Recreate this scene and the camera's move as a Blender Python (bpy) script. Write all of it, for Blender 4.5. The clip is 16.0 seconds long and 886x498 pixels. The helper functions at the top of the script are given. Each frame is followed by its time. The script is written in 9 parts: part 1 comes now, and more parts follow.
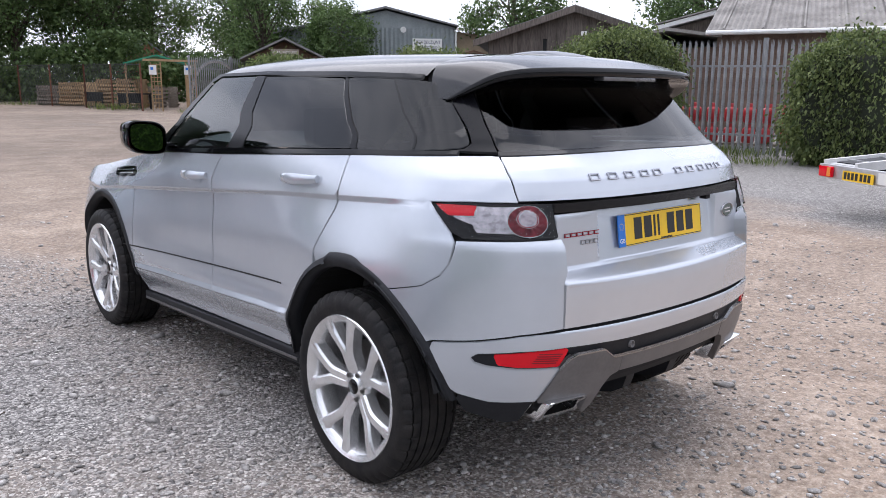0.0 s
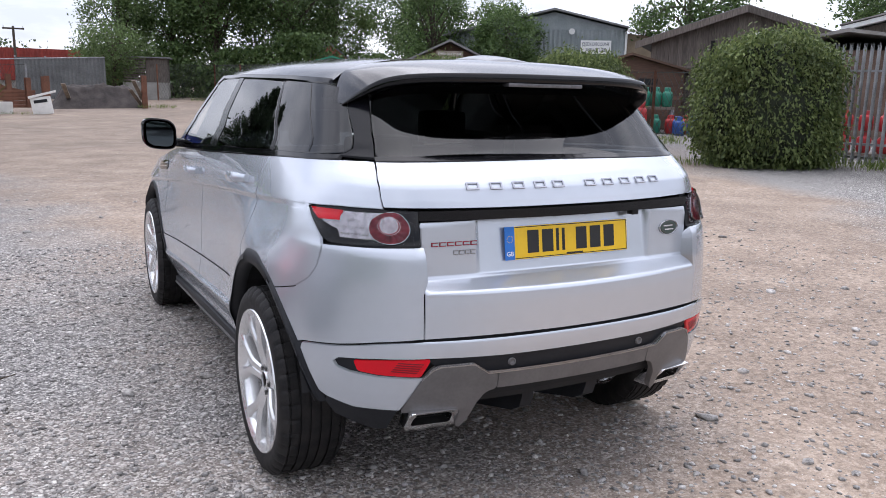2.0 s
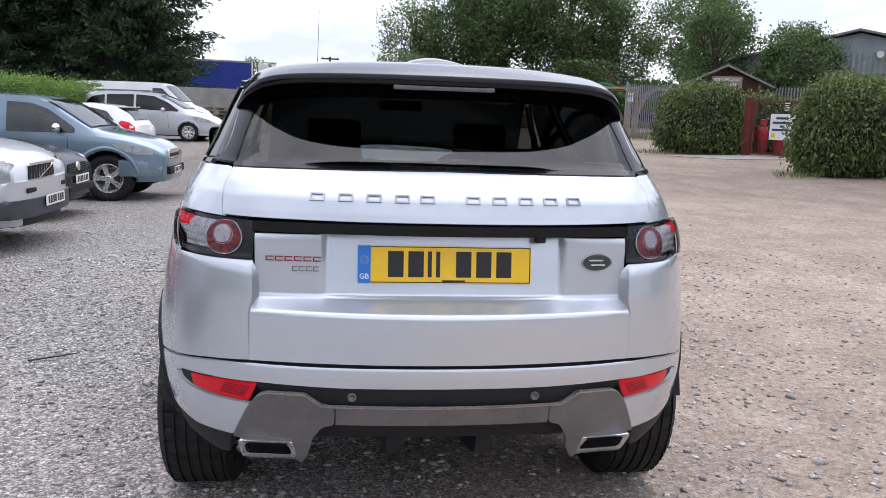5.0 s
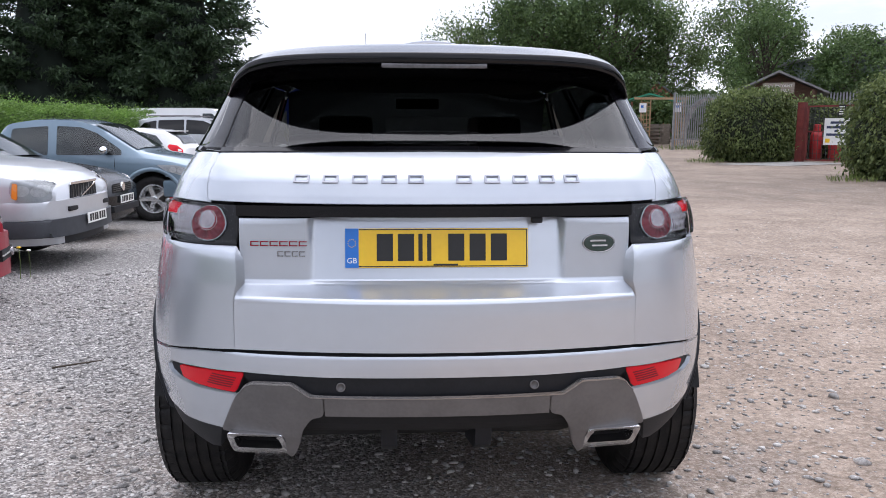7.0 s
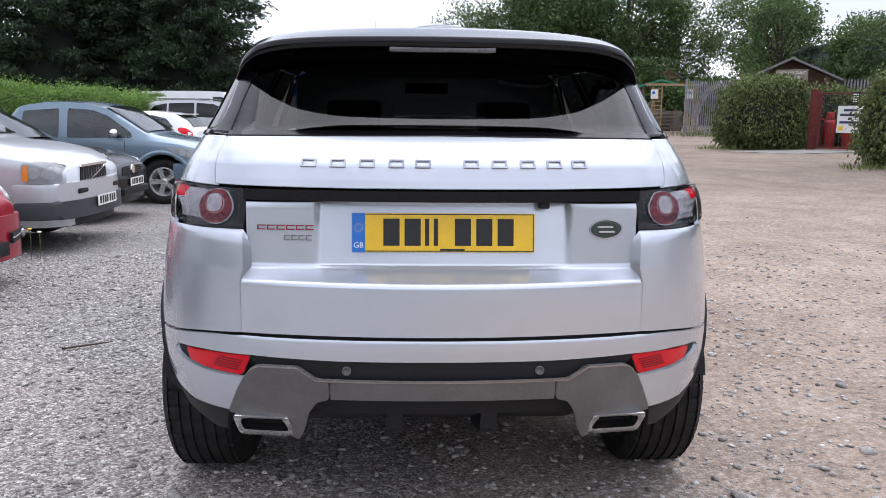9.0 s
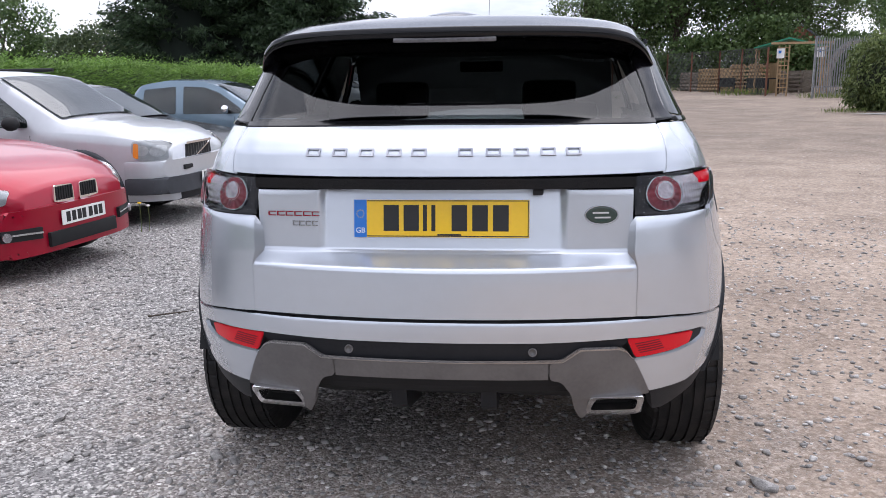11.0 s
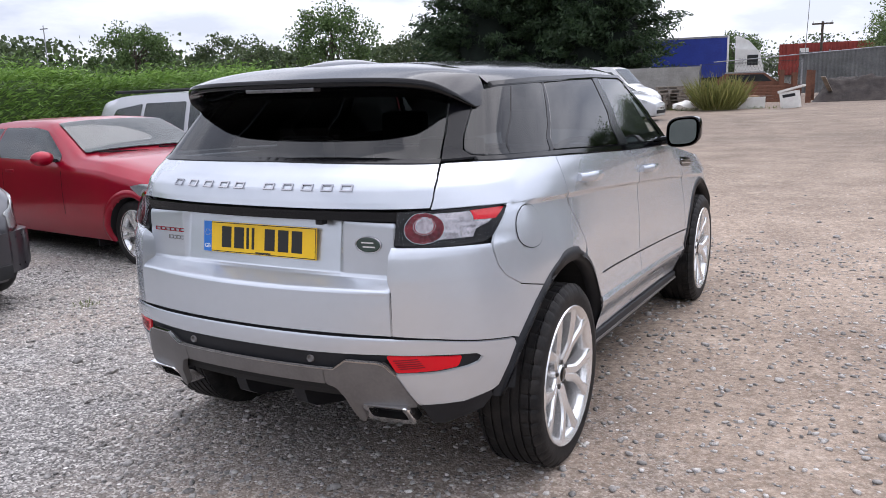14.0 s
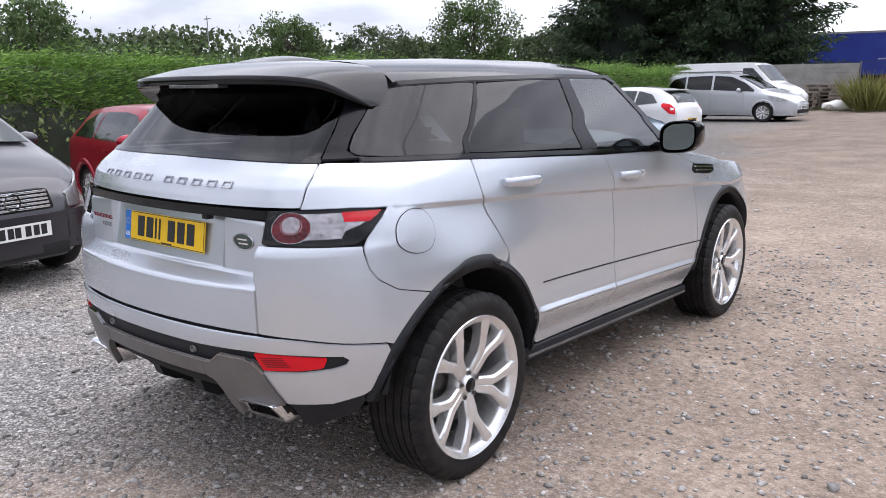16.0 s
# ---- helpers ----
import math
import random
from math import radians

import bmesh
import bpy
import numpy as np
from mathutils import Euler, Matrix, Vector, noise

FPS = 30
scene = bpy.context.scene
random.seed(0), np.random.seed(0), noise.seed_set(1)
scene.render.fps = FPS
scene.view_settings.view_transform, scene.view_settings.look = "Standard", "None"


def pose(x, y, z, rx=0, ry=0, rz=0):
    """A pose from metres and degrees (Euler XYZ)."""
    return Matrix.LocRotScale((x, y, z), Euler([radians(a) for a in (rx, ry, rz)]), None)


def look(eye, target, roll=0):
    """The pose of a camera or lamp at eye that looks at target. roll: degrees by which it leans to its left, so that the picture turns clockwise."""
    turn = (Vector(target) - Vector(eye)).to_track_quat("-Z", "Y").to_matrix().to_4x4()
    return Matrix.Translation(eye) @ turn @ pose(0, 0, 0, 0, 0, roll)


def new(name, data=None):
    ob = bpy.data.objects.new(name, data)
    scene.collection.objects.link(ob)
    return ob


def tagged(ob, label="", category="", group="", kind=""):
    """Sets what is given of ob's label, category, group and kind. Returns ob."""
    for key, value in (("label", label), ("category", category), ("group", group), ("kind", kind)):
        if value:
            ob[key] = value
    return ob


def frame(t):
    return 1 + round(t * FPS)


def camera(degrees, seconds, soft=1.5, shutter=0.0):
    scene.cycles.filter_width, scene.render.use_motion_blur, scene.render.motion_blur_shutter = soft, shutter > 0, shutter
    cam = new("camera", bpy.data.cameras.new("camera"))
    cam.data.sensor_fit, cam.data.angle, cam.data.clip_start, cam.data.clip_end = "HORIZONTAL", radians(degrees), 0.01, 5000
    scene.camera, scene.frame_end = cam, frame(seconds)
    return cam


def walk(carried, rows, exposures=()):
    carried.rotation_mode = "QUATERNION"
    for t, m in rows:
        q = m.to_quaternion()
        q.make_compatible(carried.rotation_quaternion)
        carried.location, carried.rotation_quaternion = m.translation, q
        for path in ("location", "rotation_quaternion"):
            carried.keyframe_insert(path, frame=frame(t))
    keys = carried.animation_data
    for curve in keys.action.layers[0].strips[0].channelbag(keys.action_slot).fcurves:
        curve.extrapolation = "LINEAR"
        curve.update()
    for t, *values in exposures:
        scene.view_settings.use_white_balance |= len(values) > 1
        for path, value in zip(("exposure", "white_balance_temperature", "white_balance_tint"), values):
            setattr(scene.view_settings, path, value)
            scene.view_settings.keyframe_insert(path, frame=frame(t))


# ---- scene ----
cam = camera(59.0, 16.0, soft=0.55)
PATH = [
    (0, (-2.462, -1.634, 1.44), (-1.177, -0.152, 1.049), 0.4),
    (0.5, (-2.262, -1.877, 1.459), (-1.06, -0.329, 1.063), 0.5),
    (1, (-2.078, -1.982, 1.439), (-0.966, -0.367, 1.044), 0.7),
    (1.5, (-1.861, -2.041, 1.461), (-0.844, -0.365, 1.065), 1.0),
    (2, (-1.642, -2.178, 1.465), (-0.721, -0.447, 1.072), 1.2),
    (2.5, (-1.438, -2.286, 1.473), (-0.621, -0.503, 1.079), 1.6),
    (3, (-1.19, -2.291, 1.462), (-0.489, -0.46, 1.069), 1.9),
    (3.5, (-0.969, -2.322, 1.469), (-0.394, -0.447, 1.076), 2.3),
    (4, (-0.68, -2.408, 1.47), (-0.234, -0.497, 1.082), 2.5),
    (4.5, (-0.47, -2.372, 1.435), (-0.138, -0.434, 1.067), 2.4),
    (4.7, (-0.392, -2.331, 1.434), (-0.099, -0.386, 1.075), 2.3),
    (6.8, (-0.109, -2.222, 1.303), (0.008, -0.248, 1.007), 0.2),
    (7, (-0.11, -2.22, 1.305), (0.004, -0.246, 1.005), 0.2),
    (7.5, (-0.104, -2.22, 1.302), (0.003, -0.247, 0.991), 0.1),
    (8, (-0.105, -2.221, 1.303), (-0.001, -0.249, 0.985), 0.2),
    (8.5, (-0.102, -2.22, 1.303), (0.0, -0.25, 0.978), 0.4),
    (9, (-0.103, -2.219, 1.304), (-0.012, -0.25, 0.967), 0.6),
    (9.5, (-0.101, -2.215, 1.306), (-0.041, -0.248, 0.951), 0.5),
    (9.7, (-0.098, -2.217, 1.31), (-0.057, -0.251, 0.944), 0.5),
    (11.8, (0.712, -2.406, 1.426), (0.293, -0.497, 0.999), -2.0),
    (12, (0.847, -2.434, 1.441), (0.374, -0.537, 1.018), -2.2),
    (12.5, (1.101, -2.411, 1.461), (0.498, -0.549, 1.051), -2.5),
    (13, (1.344, -2.266, 1.463), (0.619, -0.446, 1.06), -2.5),
    (13.5, (1.626, -2.184, 1.453), (0.789, -0.412, 1.053), -2.3),
    (14, (1.902, -2.122, 1.483), (0.963, -0.402, 1.082), -1.8),
    (14.5, (2.085, -1.966, 1.476), (1.052, -0.301, 1.074), -1.4),
    (15, (2.268, -1.846, 1.49), (1.154, -0.235, 1.085), -1.0),
    (15.5, (2.504, -1.754, 1.508), (1.323, -0.192, 1.101), -0.8),
    (16, (2.604, -1.581, 1.494), (1.37, -0.062, 1.08), -0.7),
]
walk(cam, [(t, look(eye, target, roll)) for t, eye, target, roll in PATH], exposures=[(0, 0.57, 6120, 15.5), (8, 0.60, 6080, 15.5), (16, 0.54, 6200, 15.5)])

# ---------------------------------------------------------------- world and light
world = bpy.data.worlds.new("sky")
scene.world = world
world.use_nodes = True
wn, wl = world.node_tree.nodes, world.node_tree.links
wn.clear()
w_out = wn.new("ShaderNodeOutputWorld")
w_bg = wn.new("ShaderNodeBackground")
w_sky = wn.new("ShaderNodeTexSky")
w_sky.sky_type, w_sky.sun_disc = "NISHITA", False
w_sky.sun_elevation, w_sky.sun_rotation = radians(65), radians(16)
w_sky.air_density, w_sky.dust_density = 1.0, 2.0
w_co = wn.new("ShaderNodeTexCoord")
w_map = wn.new("ShaderNodeMapping")
w_map.inputs["Scale"].default_value = (1.6, 1.6, 5.0)
w_noise = wn.new("ShaderNodeTexNoise")
w_noise.inputs["Scale"].default_value = 1.7
w_noise.inputs["Detail"].default_value = 7
w_noise.inputs["Roughness"].default_value = 0.55
w_ramp = wn.new("ShaderNodeValToRGB")
w_ramp.color_ramp.elements[0].position, w_ramp.color_ramp.elements[0].color = 0.37, (4.9, 5.2, 5.8, 1)
w_ramp.color_ramp.elements[1].position, w_ramp.color_ramp.elements[1].color = 0.66, (10.5, 10.6, 10.8, 1)
w_mix = wn.new("ShaderNodeMixRGB")
w_mix.inputs[0].default_value = 0.86
wl.new(w_co.outputs["Generated"], w_map.inputs["Vector"])
wl.new(w_map.outputs[0], w_noise.inputs["Vector"])
wl.new(w_noise.outputs["Fac"], w_ramp.inputs[0])
wl.new(w_sky.outputs[0], w_mix.inputs[1])
wl.new(w_ramp.outputs[0], w_mix.inputs[2])
# an overcast sky is brighter overhead and towards the sun than at the horizon
w_dot = wn.new("ShaderNodeVectorMath"); w_dot.operation = "DOT_PRODUCT"
w_dot.inputs[1].default_value = (0.10, 0.26, 0.96)
w_up = wn.new("ShaderNodeMapRange")
w_up.inputs["From Min"].default_value, w_up.inputs["From Max"].default_value = -0.45, 1.0
w_up.inputs["To Min"].default_value, w_up.inputs["To Max"].default_value = 0.72, 1.6
w_mul = wn.new("ShaderNodeMixRGB"); w_mul.blend_type = "MULTIPLY"; w_mul.inputs[0].default_value = 1.0
wl.new(w_co.outputs["Generated"], w_dot.inputs[0]); wl.new(w_dot.outputs["Value"], w_up.inputs["Value"])
wl.new(w_mix.outputs[0], w_mul.inputs[1]); wl.new(w_up.outputs[0], w_mul.inputs[2])
wl.new(w_mul.outputs[0], w_bg.inputs["Color"])
w_bg.inputs["Strength"].default_value = 0.101
wl.new(w_bg.outputs[0], w_out.inputs["Surface"])
sun = new("sun", bpy.data.lights.new("sun", "SUN"))
sun.data.energy, sun.data.angle, sun.data.color = 1.2, radians(75), (1.0, 0.96, 0.9)
sun.matrix_world = look((5, 17, 38), (0, 0, 0))

# ---------------------------------------------------------------- materials
def node_mat(name):
    m = bpy.data.materials.new(name)
    m.use_nodes = True
    nt = m.node_tree
    b = nt.nodes["Principled BSDF"]
    return m, nt, b


def mat(name, color, rough=0.6, metal=0.0, vary=0.12, scale=8.0, bump=0.0, bump_scale=60.0, coat=0.0, spec=0.5, color2=None, island=False, detail=6, rvary=0.0):
    """Principled material with colour variation at two scales, roughness variation and fine relief, in metres."""
    m, nt, b = node_mat(name)
    N, L = nt.nodes, nt.links
    tc = N.new("ShaderNodeTexCoord")
    n1 = N.new("ShaderNodeTexNoise")
    n1.inputs["Scale"].default_value, n1.inputs["Detail"].default_value = scale, detail
    n2 = N.new("ShaderNodeTexNoise")
    n2.inputs["Scale"].default_value, n2.inputs["Detail"].default_value = scale * 9, 3
    L.new(tc.outputs["Object"], n1.inputs["Vector"]); L.new(tc.outputs["Object"], n2.inputs["Vector"])
    add = N.new("ShaderNodeMath"); add.operation = "ADD"
    L.new(n1.outputs["Fac"], add.inputs[0])
    half = N.new("ShaderNodeMath"); half.operation = "MULTIPLY"; half.inputs[1].default_value = 0.5
    L.new(n2.outputs["Fac"], half.inputs[0]); L.new(half.outputs[0], add.inputs[1])
    ramp = N.new("ShaderNodeValToRGB")
    c2 = color2 or tuple(min(1, c * (1 + vary)) for c in color)
    c1 = tuple(c * (1 - vary) for c in color) if not color2 else color
    ramp.color_ramp.elements[0].position, ramp.color_ramp.elements[0].color = 0.55, (*c1, 1)
    ramp.color_ramp.elements[1].position, ramp.color_ramp.elements[1].color = 0.95, (*c2, 1)
    L.new(add.outputs[0], ramp.inputs[0])
    out = ramp.outputs[0]
    if island:
        g = N.new("ShaderNodeNewGeometry")
        hsv = N.new("ShaderNodeHueSaturation")
        mr = N.new("ShaderNodeMapRange")
        mr.inputs["To Min"].default_value, mr.inputs["To Max"].default_value = 0.55, 1.45
        L.new(g.outputs["Random Per Island"], mr.inputs["Value"])
        L.new(mr.outputs[0], hsv.inputs["Value"]); L.new(out, hsv.inputs["Color"])
        out = hsv.outputs[0]
    L.new(out, b.inputs["Base Color"])
    b.inputs["Roughness"].default_value, b.inputs["Metallic"].default_value = rough, metal
    if rvary:
        rr = N.new("ShaderNodeMapRange")
        rr.inputs["To Min"].default_value, rr.inputs["To Max"].default_value = max(0.02, rough - rvary), min(1, rough + rvary)
        L.new(n1.outputs["Fac"], rr.inputs["Value"]); L.new(rr.outputs[0], b.inputs["Roughness"])
    b.inputs["Specular IOR Level"].default_value = spec
    if coat:
        b.inputs["Coat Weight"].default_value, b.inputs["Coat Roughness"].default_value = coat, 0.04
    if bump:
        nb = N.new("ShaderNodeTexNoise")
        nb.inputs["Scale"].default_value, nb.inputs["Detail"].default_value = bump_scale, 4
        L.new(tc.outputs["Object"], nb.inputs["Vector"])
        bp = N.new("ShaderNodeBump")
        bp.inputs["Strength"].default_value, bp.inputs["Distance"].default_value = min(1, bump * 10), 0.02 * min(1, bump * 5)
        L.new(nb.outputs["Fac"], bp.inputs["Height"]); L.new(bp.outputs[0], b.inputs["Normal"])
    return m


def glass_mat(name, tint, rough=0.0, gain=1.0):
    """Thin car glass: a tinted clear layer under a mirror-like surface whose gloss follows Fresnel."""
    m, nt, b = node_mat(name)
    N, L = nt.nodes, nt.links
    N.remove(b)
    tr = N.new("ShaderNodeBsdfTransparent"); tr.inputs[0].default_value = (*tint, 1)
    gl = N.new("ShaderNodeBsdfGlossy"); gl.inputs["Roughness"].default_value = rough
    fr = N.new("ShaderNodeFresnel"); fr.inputs["IOR"].default_value = 1.5 * gain
    mx = N.new("ShaderNodeMixShader")
    L.new(fr.outputs[0], mx.inputs[0]); L.new(tr.outputs[0], mx.inputs[1]); L.new(gl.outputs[0], mx.inputs[2])
    L.new(mx.outputs[0], N["Material Output"].inputs["Surface"])
    return m


def lamp_mat(name, color, rough=0.08, coat=1.0):
    m, nt, b = node_mat(name)
    b.inputs["Base Color"].default_value = (*color, 1)
    b.inputs["Roughness"].default_value = rough
    b.inputs["Specular IOR Level"].default_value = 0.25
    b.inputs["Coat Weight"].default_value = coat
    b.inputs["Coat Roughness"].default_value = 0.02
    return m


SILVER = mat("silver_paint", (0.565, 0.597, 0.645), 0.27, 0.62, 0.02, 2.5, coat=0.7)
DARKPAINT = mat("black_gloss_paint", (0.004, 0.004, 0.005), 0.07, 0.0, 0.2, 3, spec=0.33)
PILLAR = mat("satin_black_pillar", (0.006, 0.006, 0.008), 0.22, 0.0, 0.2, 3, spec=0.22)
ROOFPAINT = mat("dark_roof_paint", (0.012, 0.013, 0.016), 0.11, 0.0, 0.15, 3, spec=0.42)
PLASTIC = mat("dark_plastic", (0.013, 0.014, 0.017), 0.5, 0.0, 0.2, 14, bump=0.015, bump_scale=300, spec=0.28)
SATIN = mat("satin_grey_plastic", (0.135, 0.128, 0.126), 0.42, 0.25, 0.12, 10, bump=0.01, bump_scale=300)
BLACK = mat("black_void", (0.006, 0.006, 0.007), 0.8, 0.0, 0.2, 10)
RUBBER = mat("tyre_rubber", (0.008, 0.008, 0.009), 0.62, 0.0, 0.25, 20, bump=0.03, bump_scale=200, color2=(0.024, 0.022, 0.021), spec=0.22)
ALLOY = mat("alloy_wheel", (0.80, 0.80, 0.80), 0.26, 0.75, 0.05, 12, coat=0.6)
CHROME = mat("chrome", (0.82, 0.82, 0.83), 0.08, 1.0, 0.03, 10)
DULLMETAL = mat("brake_metal", (0.10, 0.095, 0.09), 0.5, 0.8, 0.3, 30)
GLASS_DARK = glass_mat("privacy_glass", (0.040, 0.043, 0.045), gain=1.05)
GLASS_REAR = glass_mat("rear_privacy_glass", (0.095, 0.105, 0.105), gain=1.0)
GLASS_SIDE = glass_mat("side_glass", (0.80, 0.88, 0.87), gain=1.40)
GLASS_CLEAR = glass_mat("clear_lens", (0.95, 0.95, 0.95), gain=0.76)
LETTER = mat("letter_chrome", (0.40, 0.40, 0.42), 0.10, 1.0, 0.1, 20)
BADGE = mat("dark_chrome", (0.36, 0.36, 0.37), 0.14, 1.0, 0.1, 20)
MIRROR = mat("mirror_silvering", (0.16, 0.19, 0.19), 0.02, 1.0, 0.01)
RED_LENS = lamp_mat("red_lens", (0.66, 0.002, 0.012), 0.12, 0.3)
DARKRED_LENS = lamp_mat("dark_red_lens", (0.20, 0.006, 0.016), 0.15, 0.3)
BOWL = mat("lamp_bowl_grey", (0.36, 0.32, 0.34), 0.2, 0.8, 0.3, 90)
TINT_LENS = mat("wine_red_lens", (0.055, 0.003, 0.007), 0.14, 0.1, 0.5, 38, coat=0.25, color2=(0.20, 0.012, 0.022), spec=0.3)
STOP_LENS = mat("grey_stop_lens", (0.10, 0.095, 0.10), 0.2, 0.3, 0.3, 90, coat=1.0, bump=0.05, bump_scale=160)
CLEAR_LAMP = mat("lamp_reflector", (0.40, 0.38, 0.40), 0.2, 0.8, 0.3, 40, bump=0.012, bump_scale=70)
HEAD_LENS = mat("headlamp_lens", (0.80, 0.80, 0.79), 0.1, 0.0, 0.15, 20, coat=0.6)
HEAD_BOWL = mat("headlamp_reflector", (0.66, 0.67, 0.67), 0.2, 0.25, 0.12, 14)
AMBER = lamp_mat("amber_lens", (0.75, 0.22, 0.02))
PLATE_Y = mat("yellow_plate", (0.80, 0.50, 0.01), 0.35, 0, 0.04, 8, coat=0.3)
PLATE_W = mat("white_plate", (0.78, 0.78, 0.75), 0.35, 0, 0.05, 8)
PLATE_B = mat("blue_plate_band", (0.02, 0.16, 0.55), 0.35, 0, 0.04, 8)
INK = mat("black_ink", (0.012, 0.012, 0.012), 0.5, 0, 0.1, 30)
INTERIOR = mat("grey_upholstery", (0.05, 0.05, 0.052), 0.7, 0, 0.2, 20, bump=0.03, bump_scale=200)


# ---------------------------------------------------------------- mesh helpers
def mk(name, verts, faces, material, parent=None, smooth=False, normals=None, label=""):
    """One mesh object from vertices and faces, under a parent if one is given."""
    me = bpy.data.meshes.new(name)
    me.from_pydata([tuple(map(float, v)) for v in verts], [], [tuple(int(i) for i in f) for f in faces])
    me.update()
    mats = material if isinstance(material, (list, tuple)) else [material]
    for x in mats:
        me.materials.append(x)
    if smooth:
        me.polygons.foreach_set("use_smooth", [True] * len(me.polygons))
    if normals is not None:
        me.normals_split_custom_set_from_vertices([tuple(map(float, n)) for n in normals])
    ob = new(name, me)
    if parent:
        ob.parent = parent
    if label:
        ob["label"] = label
    return ob


def part(name, bm, material, parent, label="", smooth=True, bevel=0.0):
    """Links a bmesh as one mesh object under a thing or under a part."""
    me = bpy.data.meshes.new(name)
    if bevel:
        bmesh.ops.bevel(bm, geom=list(bm.edges), offset=bevel, segments=2, affect="EDGES", profile=0.6)
    bmesh.ops.recalc_face_normals(bm, faces=list(bm.faces))
    bm.to_mesh(me)
    bm.free()
    me.materials.append(material)
    if smooth:
        me.polygons.foreach_set("use_smooth", [True] * len(me.polygons))
        me.set_sharp_from_angle(angle=radians(38))
    ob = new(name, me)
    if parent:
        ob.parent = parent
    if label:
        ob["label"] = label
    return ob


def empty(name, m, label, category, group="", kind=""):
    ob = new(name)
    ob.matrix_world = m
    return tagged(ob, label, category, group, kind)


def box_bm(*boxes):
    """Boxes (x0, y0, z0, x1, y1, z1) in one bmesh."""
    bm = bmesh.new()
    for x0, y0, z0, x1, y1, z1 in boxes:
        bmesh.ops.create_cube(bm, size=1, matrix=Matrix.LocRotScale(((x0 + x1) / 2, (y0 + y1) / 2, (z0 + z1) / 2), None, (x1 - x0, y1 - y0, z1 - z0)))
    return bm


def beam_bm(bm, a, b, w, h=None, up=(0, 0, 1)):
    """A bar of section w x h from a to b."""
    a, b = Vector(a), Vector(b)
    d = b - a
    q = d.to_track_quat("Z", "Y" if abs(d.normalized().z) < 0.95 else "X")
    bmesh.ops.create_cube(bm, size=1, matrix=Matrix.LocRotScale((a + b) / 2, q, (w, h or w, d.length)))
    return bm


def tube_bm(bm, a, b, r0, r1=None, seg=12):
    a, b = Vector(a), Vector(b)
    d = b - a
    bmesh.ops.create_cone(bm, cap_ends=True, segments=seg, radius1=r0, radius2=r1 if r1 is not None else r0, depth=d.length,
                          matrix=Matrix.LocRotScale((a + b) / 2, d.to_track_quat("Z", "Y"), None))
    return bm


def prism_bm(bm, poly, axis, a, b):
    """A 2D polygon extruded along an axis from a to b. axis x: poly is (y, z); y: (x, z); z: (x, y)."""
    def place(p, t):
        return {"x": (t, p[0], p[1]), "y": (p[0], t, p[1]), "z": (p[0], p[1], t)}[axis]
    lo = [bm.verts.new(place(p, a)) for p in poly]
    hi = [bm.verts.new(place(p, b)) for p in poly]
    bm.faces.new(lo[::-1]); bm.faces.new(hi)
    n = len(poly)
    for i in range(n):
        bm.faces.new((lo[i], lo[(i + 1) % n], hi[(i + 1) % n], hi[i]))
    return bm


def lathe(profile, seg=48, axis="x"):
    """Verts and faces of a profile of (axial, radius) turned round an axis."""
    V, F = [], []
    n = len(profile)
    for s in range(seg):
        a = 2 * math.pi * s / seg
        for ax, r in profile:
            V.append((ax, r * math.cos(a), r * math.sin(a)))
    for s in range(seg):
        t = (s + 1) % seg
        for i in range(n - 1):
            F.append((s * n + i, s * n + i + 1, t * n + i + 1, t * n + i))
    return V, F


def text_ob(name, body, size, material, m, parent=None, depth=0.002, width=None):
    """Lettering as a mesh in the built-in font, centred at the pose m, facing its z."""
    cu = bpy.data.curves.new(name, "FONT")
    cu.body, cu.size, cu.extrude, cu.align_x, cu.align_y = body, size, depth, "CENTER", "CENTER"
    tmp = bpy.data.objects.new(name, cu)
    scene.collection.objects.link(tmp)
    bpy.context.view_layer.update()
    me = bpy.data.meshes.new_from_object(tmp.evaluated_get(bpy.context.evaluated_depsgraph_get()))
    bpy.data.objects.remove(tmp)
    if width:
        xs = [v.co.x for v in me.vertices]
        k = width / max(1e-6, max(xs) - min(xs))
        for v in me.vertices:
            v.co.x *= k
    me.materials.clear()
    me.materials.append(material)
    ob = new(name, me)
    if parent:
        ob.parent = parent
    ob.matrix_basis = m
    return ob

# ---------------------------------------------------------------- the silver car: body surface
def smooth_table(table, sy, sz):
    def blur(a, s, ax):
        n = int(3 * s) + 1
        k = np.exp(-0.5 * (np.arange(-n, n + 1) / s) ** 2); k /= k.sum()
        p = np.pad(a, [(n, n) if i == ax else (0, 0) for i in range(a.ndim)], mode="edge")
        return np.apply_along_axis(lambda v: np.convolve(v, k, "valid"), ax, p)
    return blur(blur(table, sy, 0), sz, 1)


